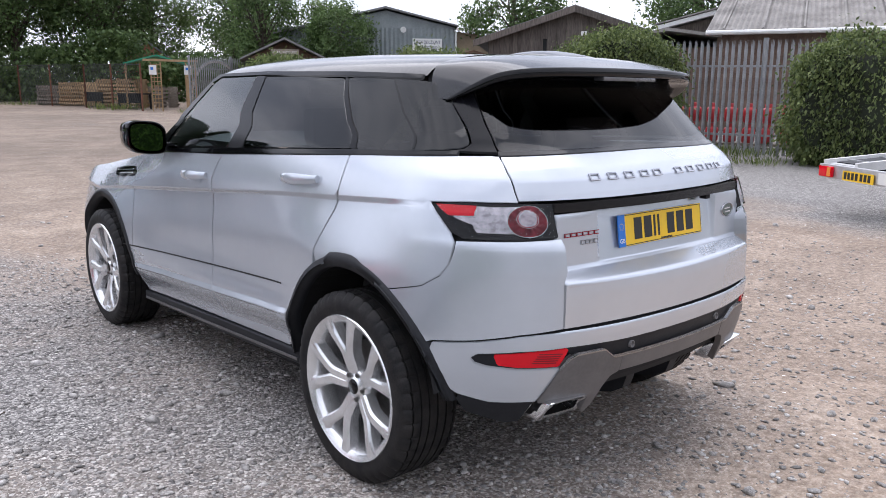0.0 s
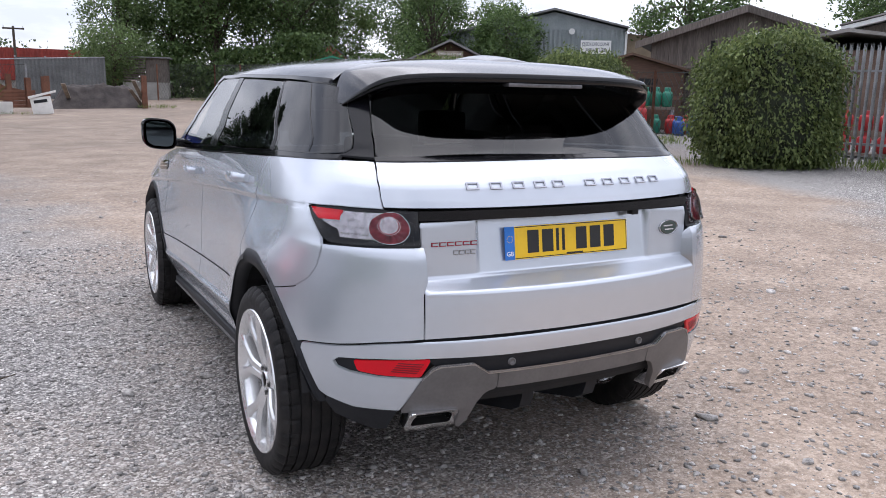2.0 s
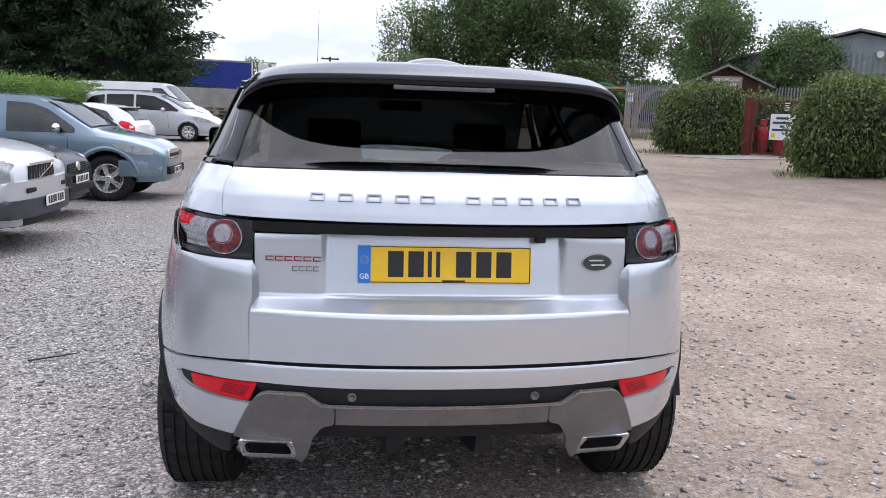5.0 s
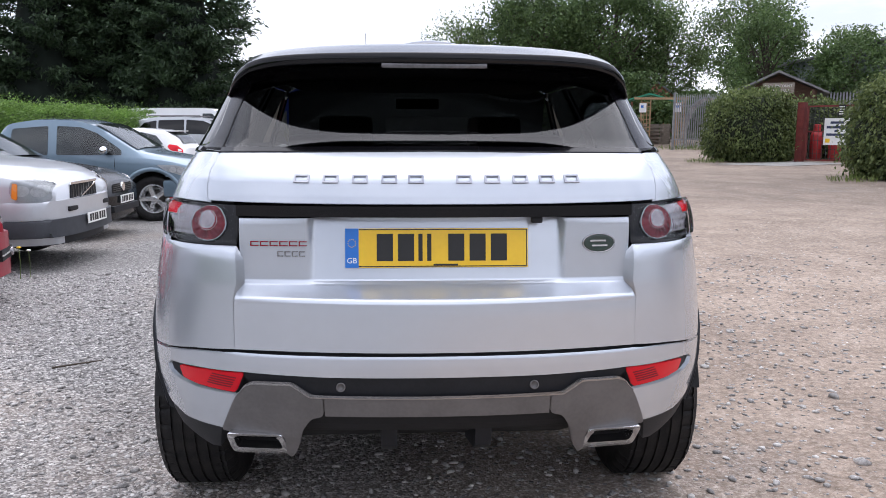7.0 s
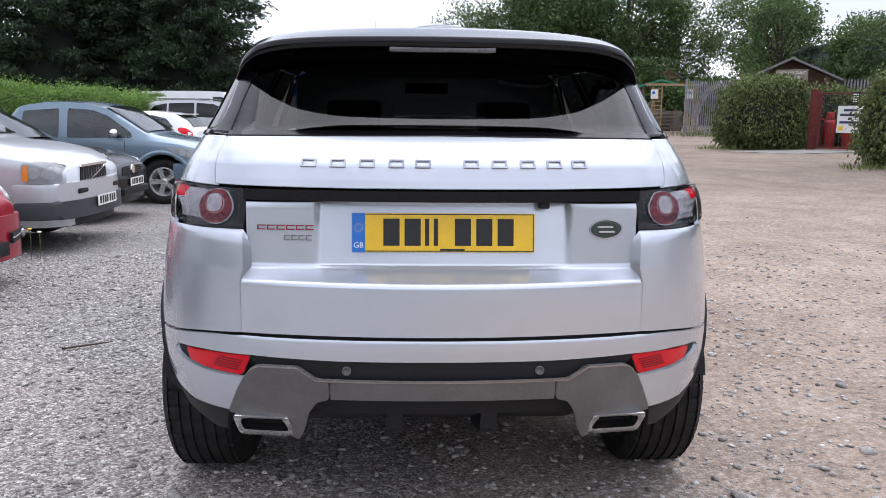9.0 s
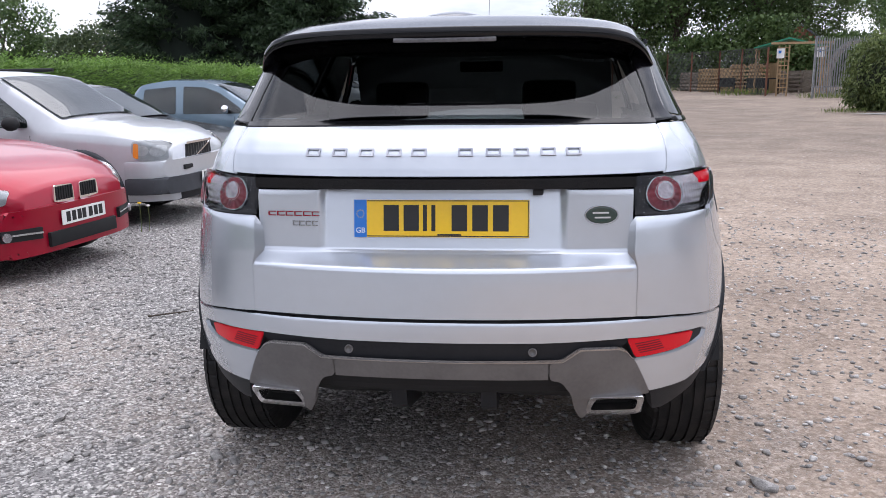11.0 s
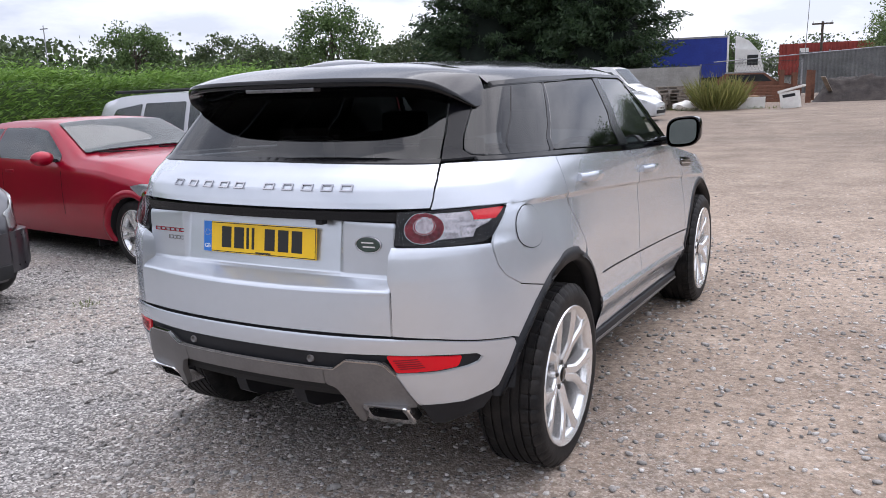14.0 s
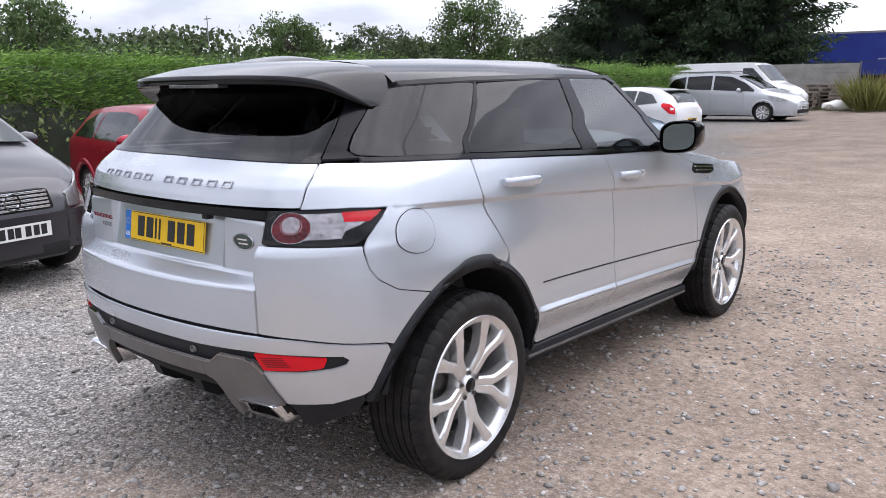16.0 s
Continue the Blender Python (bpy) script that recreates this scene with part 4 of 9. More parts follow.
# ---- fuel flap outline (right side)
cf = (uy(0.412, 1.0), 1.001)
ringp = [(cf[0] + 0.076 * math.cos(a), cf[1] + 0.076 * math.sin(a)) for a in np.linspace(0, 2 * math.pi, 41)[:-1]]
panel("fuel_flap_gap", ringp, BLACK, CAR, 1, off=0.0012, lip=0, su=0.03, sz=0.02, edge=0.01)
panel("fuel_flap", [(cf[0] + 0.0735 * math.cos(a), cf[1] + 0.0735 * math.sin(a)) for a in np.linspace(0, 2 * math.pi, 41)[:-1]], SILVER, CAR, 1, off=0.0024, lip=0, su=0.02, sz=0.014, edge=0.01)
# ---- mirrors
for s in (1, -1):
    bm = bmesh.new()
    rs = []
    for y, k in ((2.30, 0.93), (2.305, 1.0), (2.36, 1.0), (2.43, 0.9), (2.48, 0.66), (2.505, 0.3)):
        rs.append([bm.verts.new((s * (1.004 + k * 0.080 * math.copysign(abs(math.cos(a)) ** 0.62, math.cos(a))), y + 0.05 * (math.cos(a) * k), 1.212 + k * 0.082 * math.copysign(abs(math.sin(a)) ** 0.52, math.sin(a)) + 0.01 * math.cos(a))) for a in np.linspace(0, 2 * math.pi, 29)[:-1]])
    for r0, r1 in zip(rs, rs[1:]):
        for i in range(28):
            bm.faces.new((r0[i], r0[(i + 1) % 28], r1[(i + 1) % 28], r1[i]))
    bm.faces.new(rs[-1])
    mirror = part("door_mirror", bm, DARKPAINT, CAR, "gloss black door mirror")
    bm = bmesh.new()
    vs = [bm.verts.new((s * (1.002 + 0.064 * math.copysign(abs(math.cos(a)) ** 0.62, math.cos(a))), 2.312 + 0.045 * math.cos(a), 1.212 + 0.066 * math.copysign(abs(math.sin(a)) ** 0.52, math.sin(a)) + 0.01 * math.cos(a))) for a in np.linspace(0, 2 * math.pi, 29)[:-1]]
    bm.faces.new(vs)
    part("mirror_glass", bm, MIRROR, mirror)
    part("mirror_arm", prism_bm(bmesh.new(), [(s * 0.80, 1.12), (s * 0.95, 1.150), (s * 0.95, 1.185), (s * 0.80, 1.175)], "y", 2.36, 2.45), DARKPAINT, mirror, bevel=0.008)


# ---- wheels
def tyre_profile():
    p = [(-0.118, 0.262), (-0.120, 0.275), (-0.127, 0.305), (-0.1265, 0.325), (-0.118, 0.344), (-0.104, 0.356)]
    for x in (-0.088, -0.052, -0.014, 0.024, 0.060, 0.096):
        p += [(x - 0.012, 0.3625), (x - 0.0045, 0.363), (x - 0.004, 0.356), (x + 0.004, 0.356), (x + 0.0045, 0.363)]
    p += [(0.104, 0.357), (0.118, 0.345), (0.1265, 0.325), (0.127, 0.305), (0.120, 0.275), (0.118, 0.262), (0.09, 0.256), (-0.09, 0.256), (-0.118, 0.262)]
    return p


def wheel(parent, x, c, s, turn=0.0, spin=0.0):
    """s: +1 when the outer face looks to +x."""
    w = new("wheel")
    w.parent = parent
    w.matrix_basis = pose(x, c[0], c[1], 0, 0, turn) @ pose(0, 0, 0, spin, 0, 0) @ Matrix.Diagonal((s, 1, 1, 1))
    n = len(tyre_profile())
    V, F = lathe(tyre_profile(), 240)
    for k, v in enumerate(V):      # cross grooves in the shoulders and a raised band on the wall
        seg, r = k // n, math.hypot(v[1], v[2])
        if r > 0.34 and seg % 6 == 0 and abs(v[0]) > 0.066:
            V[k] = (v[0], v[1] * (r - 0.007) / r, v[2] * (r - 0.007) / r)
    ty = mk("tyre", V, F, RUBBER, w, True)
    ty.data.set_sharp_from_angle(angle=radians(32))
    V, F = lathe([(-0.118, 0.265), (-0.10, 0.245), (0.0, 0.238), (0.088, 0.242), (0.108, 0.247), (0.116, 0.256), (0.1225, 0.270), (0.126, 0.276), (0.121, 0.279), (0.108, 0.272)], 72)
    rim = mk("rim", V, F, ALLOY, w, True, None, "bright alloy wheel with five split spokes")
    rim.data.set_sharp_from_angle(angle=radians(40))
    bm = bmesh.new()
    # five pairs of curved spokes
    for k in range(5):
        base = radians(72 * k + 90)
        for sg in (1, -1):
            rs = []
            for j in range(9):
                t = j / 8
                r = 0.050 + (0.262 - 0.050) * t
                ang = base + sg * radians(float(np.interp(t, (0, 0.2, 0.36, 0.48, 0.7, 1), (13, 9.0, 6.5, 9.0, 14.5, 17.5))))
                wd = float(np.interp(t, (0, 0.2, 0.38, 0.55, 0.8, 1), (0.018, 0.020, 0.021, 0.021, 0.023, 0.031)))
                xo = 0.100 - 0.022 * (1 - t) ** 2 + 0.012 * t
                cx, sx = math.cos(ang), math.sin(ang)
                ring = []
                for dx, dw in ((-0.040, -1.0), (0.0, -1.0), (0.008, -0.6), (0.008, 0.6), (0.0, 1.0), (-0.040, 1.0)):
                    ring.append(bm.verts.new((xo + dx, r * cx - dw * wd * sx, r * sx + dw * wd * cx)))
                rs.append(ring)
            for r0, r1 in zip(rs, rs[1:]):
                for i in range(6):
                    bm.faces.new((r0[i], r0[(i + 1) % 6], r1[(i + 1) % 6], r1[i]))
            bm.faces.new(rs[0]); bm.faces.new(rs[-1])
    part("spokes", bm, ALLOY, rim)
    V, F = lathe([(0.03, 0.066), (0.078, 0.066), (0.084, 0.060), (0.084, 0.036), (0.088, 0.034), (0.092, 0.030), (0.093, 0.0)], 32)
    mk("hub", V, F, ALLOY, rim, True)
    V, F = lathe([(0.0925, 0.029), (0.0945, 0.028), (0.095, 0.0)], 28)
    mk("centre_cap", V, F, DARKPAINT, rim, True)
    for k in range(5):
        a = radians(72 * k + 54)
        part("wheel_nut", tube_bm(bmesh.new(), (0.07, 0.051 * math.cos(a), 0.051 * math.sin(a)), (0.092, 0.051 * math.cos(a), 0.051 * math.sin(a)), 0.010, 0.009, 6), DULLMETAL, rim)
    V, F = lathe([(0.02, 0.0), (0.02, 0.16), (0.0, 0.162), (-0.01, 0.16), (-0.01, 0.0)], 40)
    mk("brake_disc", V, F, DULLMETAL, w, True)
    # black disc added across the back for the darkness between the spokes
    V, F = lathe([(-0.03, 0.0), (-0.03, 0.236), (-0.036, 0.236), (-0.036, 0.0)], 40)
    mk("shade_disc", V, F, BLACK, w)
    return w


for s in (1, -1):
    wheel(CAR, s * 0.804, RW, s, 0, 38 if s > 0 else -13)
    wheel(CAR, s * 0.822, FW, s, 0, 40 * s)

# ---- number plate, badges
def rear_at(x, z):
    p, n = gate_s(np.array(x), np.array(z)), gate_n(np.array(x), np.array(z))
    return Vector(p), Vector(n)


PLT = -0.007
plate = new("number_plate"); plate.parent = CAR; plate["label"] = "yellow rear number plate with blue band"
plate.matrix_basis = Matrix.Translation((0, PLT - 0.008, 0.9735)) @ pose(0, 0, 0, 90 - 8.2, 0, 0)
part("plate_board", box_bm((-0.222, -0.0555, 0.0, 0.26, 0.0555, 0.004)), PLATE_Y, plate)
part("plate_border", prism_bm(bmesh.new(), [(-0.2215, -0.0535), (0.258, -0.0535), (0.258, 0.0535), (-0.2215, 0.0535), (-0.2215, 0.051), (0.2555, 0.051), (0.2555, -0.051), (-0.2215, -0.051)], "z", 0.0042, 0.0047), INK, plate)
part("country_band", box_bm((-0.26, -0.0555, 0.0, -0.222, 0.0555, 0.0042)), PLATE_B, plate)
text_ob("country_letters", "GB", 0.022, PLATE_W, pose(-0.241, -0.036, 0.0045), plate, 0.0004)
for k in range(12):
    a = 2 * math.pi * k / 12
    part("band_star", box_bm((-0.241 + 0.011 * math.cos(a) - 0.0012, 0.014 + 0.011 * math.sin(a) - 0.0012, 0.0042, -0.241 + 0.011 * math.cos(a) + 0.0012, 0.014 + 0.011 * math.sin(a) + 0.0012, 0.0046)), PLATE_Y, plate)
for i, (x, w) in enumerate(((-0.148, 0.046), (-0.088, 0.046), (-0.047, 0.012), (-0.022, 0.012), (0.055, 0.046), (0.116, 0.046), (0.177, 0.046))):
    part("plate_mark", box_bm((x - w / 2, -0.037, 0.0043, x + w / 2, 0.040, 0.005)), INK, plate)
part("plate_caption", box_bm((-0.01, -0.0505, 0.0043, 0.06, -0.0455, 0.0048)), INK, plate)
# lettering across the gate as plain chrome blocks
for x in (-0.380, -0.298, -0.216, -0.134, -0.060, 0.075, 0.155, 0.235, 0.312, 0.385):
    p, n = surf(np.array(x), np.array(1.168)), surf_n(np.array(x), np.array(1.168))
    q = Vector(n).to_track_quat("Z", "Y")
    b = part("badge_block", box_bm((-0.022, -0.0135, 0, 0.022, -0.0088, 0.004), (-0.022, 0.0088, 0, 0.022, 0.0135, 0.004), (-0.022, -0.0088, 0, -0.0165, 0.0088, 0.004), (0.0165, -0.0088, 0, 0.022, 0.0088, 0.004)), LETTER, CAR, smooth=False)
    b.matrix_basis = Matrix.LocRotScale(Vector(p), q, None)
for nm, x, z, w, h, num, mt in (("model_badge", -0.447, 0.987, 0.165, 0.014, 6, DARKRED_LENS), ("trim_badge", -0.412, 0.958, 0.082, 0.015, 4, BADGE)):
    p, n = rear_at(x, z)
    wl = w / num
    marks = []
    for k in range(num):
        x0, x1 = -w / 2 + k * wl + wl * 0.08, -w / 2 + (k + 1) * wl - wl * 0.08
        marks += [(x0, h / 2 - 0.0028, 0, x1, h / 2, 0.004), (x0, -h / 2, 0, x1, -h / 2 + 0.0028, 0.004), (x0, -h / 2 + 0.0028, 0, x0 + 0.003, h / 2 - 0.0028, 0.004)]
    b = part(nm, box_bm(*marks), mt, CAR, smooth=False)
    b.matrix_basis = Matrix.LocRotScale(p, n.to_track_quat("Z", "Y"), None)
p, n = rear_at(0.468, 0.985)
V, F = lathe([(0.002, 0.0), (0.004, 0.018), (0.004, 0.0225), (0.0, 0.024), (-0.003, 0.024)], 32)
b = mk("oval_badge", [(v[1] * 2.0, v[2] * 1.12, v[0]) for v in V], F, mat("badge_green", (0.01, 0.03, 0.022), 0.3, 0, 0.1, 20, coat=1), CAR, True, None, "dark oval badge with chrome rim")
b.matrix_basis = Matrix.LocRotScale(p, n.to_track_quat("Z", "Y"), None)
V, F = lathe([(0.0, 0.0225), (0.006, 0.0228), (0.006, 0.0245), (0.0, 0.025)], 32)
r = mk("badge_rim", [(v[1] * 1.98, v[2] * 1.12, v[0]) for v in V], F, BADGE, b, True)
part("badge_bar", box_bm((-0.026, 0.004, 0.003, 0.020, 0.009, 0.0052)), CHROME, b)
part("badge_bar", box_bm((-0.020, -0.010, 0.003, 0.026, -0.005, 0.0052)), CHROME, b)
part("reversing_camera", box_bm((0.27, -0.03, 1.045, 0.30, 0.0, 1.063)), BLACK, CAR, bevel=0.004)
# rear wiper is hidden under the spoiler; seats inside
for x in (-0.36, 0.36):
    seat = part("front_seat", box_bm((x - 0.24, 1.80, 0.45, x + 0.24, 2.30, 0.62)), INTERIOR, CAR, bevel=0.05)
    part("seat_back", prism_bm(bmesh.new(), [(1.72, 0.6), (1.86, 0.6), (1.74, 1.18), (1.62, 1.18)], "x", x - 0.23, x + 0.23), INTERIOR, seat, bevel=0.04)
    part("headrest", box_bm((x - 0.13, 1.58, 1.19, x + 0.13, 1.68, 1.37)), INTERIOR, seat, bevel=0.035)
bench = part("rear_bench", box_bm((-0.62, 0.98, 0.45, 0.62, 1.45, 0.62)), INTERIOR, CAR, bevel=0.04)
part("bench_back", prism_bm(bmesh.new(), [(0.90, 0.6), (1.04, 0.6), (0.86, 1.14), (0.74, 1.14)], "x", -0.62, 0.62), INTERIOR, bench, bevel=0.04)
for x in (-0.38, 0.38):
    part("headrest", box_bm((x - 0.14, 0.72, 1.13, x + 0.14, 0.82, 1.29)), INTERIOR, bench, bevel=0.035)
part("dashboard", prism_bm(bmesh.new(), [(2.42, 0.6), (2.9, 0.6), (2.95, 1.06), (2.55, 1.08), (2.42, 0.98)], "x", -0.78, 0.78), INTERIOR, CAR, bevel=0.03)
ring = bmesh.new()
for i in range(24):
    a = 2 * math.pi * i / 24
    b2 = 2 * math.pi * (i + 1) / 24
    beam_bm(ring, (0.18 * math.cos(a), 0.18 * math.sin(a), 0), (0.18 * math.cos(b2), 0.18 * math.sin(b2), 0), 0.028)
sw = part("steering_wheel", ring, INTERIOR, CAR)
sw.matrix_basis = pose(0.37, 2.36, 1.0, 65, 0, 0)
part("inside_mirror", box_bm((-0.12, 2.2, 1.42, 0.12, 2.225, 1.48)), BLACK, CAR, bevel=0.01)
part("headliner", box_bm((-0.60, 0.62, 1.500, 0.60, 2.05, 1.52)), INTERIOR, CAR, bevel=0.008)
part("load_cover", box_bm((-0.55, 0.22, 1.10, 0.55, 0.80, 1.12)), INTERIOR, CAR)

# ---------------------------------------------------------------- plants: leaves as many small blades
rng = np.random.default_rng(7)


def leaf_mat(name, c1, c2, rough=0.55):
    m, nt, b = node_mat(name)
    N, L = nt.nodes, nt.links
    g = N.new("ShaderNodeNewGeometry")
    ramp = N.new("ShaderNodeValToRGB")
    ramp.color_ramp.elements[0].color, ramp.color_ramp.elements[1].color = (*c1, 1), (*c2, 1)
    L.new(g.outputs["Random Per Island"], ramp.inputs[0])
    tc = N.new("ShaderNodeTexCoord")
    n = N.new("ShaderNodeTexNoise")
    n.inputs["Scale"].default_value, n.inputs["Detail"].default_value = 0.9, 3
    L.new(tc.outputs["Object"], n.inputs["Vector"])
    hsv = N.new("ShaderNodeHueSaturation")
    mr = N.new("ShaderNodeMapRange")
    mr.inputs["From Min"].default_value, mr.inputs["From Max"].default_value = 0.3, 0.7
    mr.inputs["To Min"].default_value, mr.inputs["To Max"].default_value = 0.7, 1.3
    L.new(n.outputs["Fac"], mr.inputs["Value"]); L.new(mr.outputs[0], hsv.inputs["Value"]); L.new(ramp.outputs[0], hsv.inputs["Color"])
    L.new(hsv.outputs[0], b.inputs["Base Color"])
    b.inputs["Roughness"].default_value = rough
    b.inputs["Specular IOR Level"].default_value = 0.3
    tr = N.new("ShaderNodeBsdfTranslucent")
    L.new(hsv.outputs[0], tr.inputs["Color"])
    mx = N.new("ShaderNodeMixShader"); mx.inputs[0].default_value = 0.32
    L.new(b.outputs[0], mx.inputs[1]); L.new(tr.outputs[0], mx.inputs[2])
    L.new(mx.outputs[0], N["Material Output"].inputs["Surface"])
    return m


LEAF_IVY = leaf_mat("ivy_leaf", (0.040, 0.066, 0.020), (0.20, 0.245, 0.085))
LEAF_HEDGE = leaf_mat("hedge_leaf", (0.085, 0.17, 0.025), (0.21, 0.35, 0.07))
LEAF_DARK = leaf_mat("conifer_leaf", (0.018, 0.036, 0.018), (0.066, 0.105, 0.048))
LEAF_TREE = leaf_mat("tree_leaf", (0.046, 0.083, 0.028), (0.135, 0.20, 0.068))
LEAF_LIGHT = leaf_mat("light_tree_leaf", (0.075, 0.120, 0.042), (0.18, 0.245, 0.095))
LEAF_FAR = leaf_mat("far_tree_leaf", (0.045, 0.070, 0.032), (0.115, 0.150, 0.068))
GRASS = leaf_mat("grass_blade", (0.06, 0.10, 0.02), (0.20, 0.24, 0.07))
STRAW = leaf_mat("pampas_blade", (0.10, 0.12, 0.03), (0.30, 0.28, 0.10))
BARK = mat("bark", (0.07, 0.055, 0.042), 0.9, 0, 0.3, 6, bump=0.1, bump_scale=30)


def leaf_mesh(name, C, D, size, material, parent=None, aspect=0.55, label=""):
    """Leaves: one bent blade per centre C, pointing along D, each of its own size."""
    n = len(C)
    D = D / np.maximum(np.linalg.norm(D, axis=1, keepdims=True), 1e-6)
    r = rng.normal(size=(n, 3))
    S = np.cross(D, r); S /= np.maximum(np.linalg.norm(S, axis=1, keepdims=True), 1e-6)
    N = np.cross(S, D)
    size = np.asarray(size).reshape(-1, 1)
    a = C - D * size * 0.5
    b = C + D * size * 0.5
    m1 = C + S * size * aspect * 0.5 + N * size * 0.10
    m2 = C - S * size * aspect * 0.5 + N * size * 0.10
    V = np.stack([a, m1, b, m2], 1).reshape(-1, 3)
    me = bpy.data.meshes.new(name)
    me.vertices.add(4 * n); me.vertices.foreach_set("co", V.ravel())
    me.loops.add(4 * n); me.loops.foreach_set("vertex_index", np.arange(4 * n))
    me.polygons.add(n); me.polygons.foreach_set("loop_start", np.arange(0, 4 * n, 4)); me.polygons.foreach_set("loop_total", np.full(n, 4))
    me.update(); me.validate()
    me.materials.append(material)
    ob = new(name, me)
    if parent:
        ob.parent = parent
    if label:
        ob["label"] = label
    return ob


def tree(x, y, h, crown, material, label, trunk_h=0.3, leaves=5000, leaf=0.28, clumps=60, airy=1.0, category="tree", group="trees round the yard", lean=0.0, seed=0):
    """A broadleaf tree: tapered trunk, limbs and a crown of leaf clumps. crown: radii (rx, ry, rz)."""
    R = np.random.default_rng(seed + 11)
    leaves, leaf = int(leaves * 2.1), leaf * 0.62
    t = empty("tree", pose(x, y, rise(x, y)), label, category, group)
    bm = bmesh.new()
    cz = h - crown[2]
    r0 = 0.022 * h + 0.05
    tube_bm(bm, (0, 0, -0.1), (lean * 0.3, 0, h * 0.45), r0, r0 * 0.62, 10)
    tube_bm(bm, (lean * 0.3, 0, h * 0.45), (lean, 0, h * 0.85), r0 * 0.62, r0 * 0.15, 8)
    part("trunk", bm, BARK, t)
    d = R.normal(size=(clumps, 3)); d /= np.linalg.norm(d, axis=1, keepdims=True)
    rad = R.uniform(0.35, 1.0, size=(clumps, 1)) ** 0.5
    c = d * rad * np.array(crown) * 0.86 + np.array((lean, 0, cz))
    bm = bmesh.new()
    for k in range(0, clumps, 3):
        s = np.array((lean * 0.4, 0, h * (trunk_h + 0.4 * R.random())))
        m = (s + c[k]) / 2 + np.array((0, 0, 0.12 * h * 0.3))
        tube_bm(bm, s, m, r0 * 0.28, r0 * 0.18, 5); tube_bm(bm, m, c[k], r0 * 0.18, r0 * 0.05, 5)
    part("branchwork", bm, BARK, t)
    w = R.uniform(0.5, 1.3, clumps); w /= w.sum()
    idx = R.choice(clumps, leaves, p=w)
    cs = (np.array(crown) * 0.21 * airy)
    sc = R.uniform(0.6, 1.25, (clumps, 1))
    C = c[idx] + np.clip(R.normal(size=(leaves, 3)), -1.75, 1.75) * cs * sc[idx] * 0.62
    C[:, 2] = np.maximum(C[:, 2], h * trunk_h * 0.6)
    D = R.normal(size=(leaves, 3)); D[:, 2] -= 0.25
    leaf_mesh("crown", C, D, R.uniform(0.6, 1.35, leaves) * leaf, material, t)
    return t


def conifer(x, y, h, r, material, label, leaves=14000, seed=0):
    """A dense dark conifer with drooping sprays and a ragged outline."""
    R = np.random.default_rng(seed + 31)
    t = empty("conifer", pose(x, y, rise(x, y)), label, "tree", "dark conifers behind the van")
    part("trunk", tube_bm(bmesh.new(), (0, 0, -0.1), (0, 0, h * 0.96), 0.32, 0.04, 10), BARK, t)
    nb = 300
    # near-black cone added for the crown's inner shade, so no sky shows through
    part("shade_core", tube_bm(bmesh.new(), (0, 0, 0.2), (0, 0, h * 0.9), r * 0.60, r * 0.06, 14), mat("conifer_core", (0.008, 0.014, 0.009), 0.95, 0, 0.3, 2), t)
    z = h * (0.03 + 0.95 * R.random(nb) ** 0.9)
    a = R.uniform(0, 2 * math.pi, nb)
    prof = r * np.interp(z / h, (0, 0.12, 0.45, 0.8, 1), (0.92, 1.0, 0.86, 0.45, 0.06))
    ln = prof * R.uniform(0.72, 1.10, nb)
    bm = bmesh.new()
    for k in range(0, nb, 4):
        tube_bm(bm, (0, 0, z[k] - 0.2), (ln[k] * 0.9 * math.cos(a[k]), ln[k] * 0.9 * math.sin(a[k]), z[k] + 0.15 * ln[k]), 0.05, 0.015, 4)
    part("branchwork", bm, BARK, t)
    leaves = int(leaves * 1.35)
    i = R.integers(0, nb, leaves)
    f = R.uniform(0.35, 1.0, leaves) ** 0.7
    C = np.stack([ln[i] * f * np.cos(a[i]), ln[i] * f * np.sin(a[i]), z[i] + 0.16 * ln[i] * f], 1)
    C += R.normal(size=(leaves, 3)) * np.array((0.25, 0.25, 0.11)) * (0.5 + 0.8 * f[:, None])
    D = np.stack([np.cos(a[i]), np.sin(a[i]), R.normal(-0.25, 0.35, leaves)], 1) + R.normal(size=(leaves, 3)) * 0.6
    leaf_mesh("crown", C, D, R.uniform(0.18, 0.46, leaves), material, t, aspect=0.30)
    return t


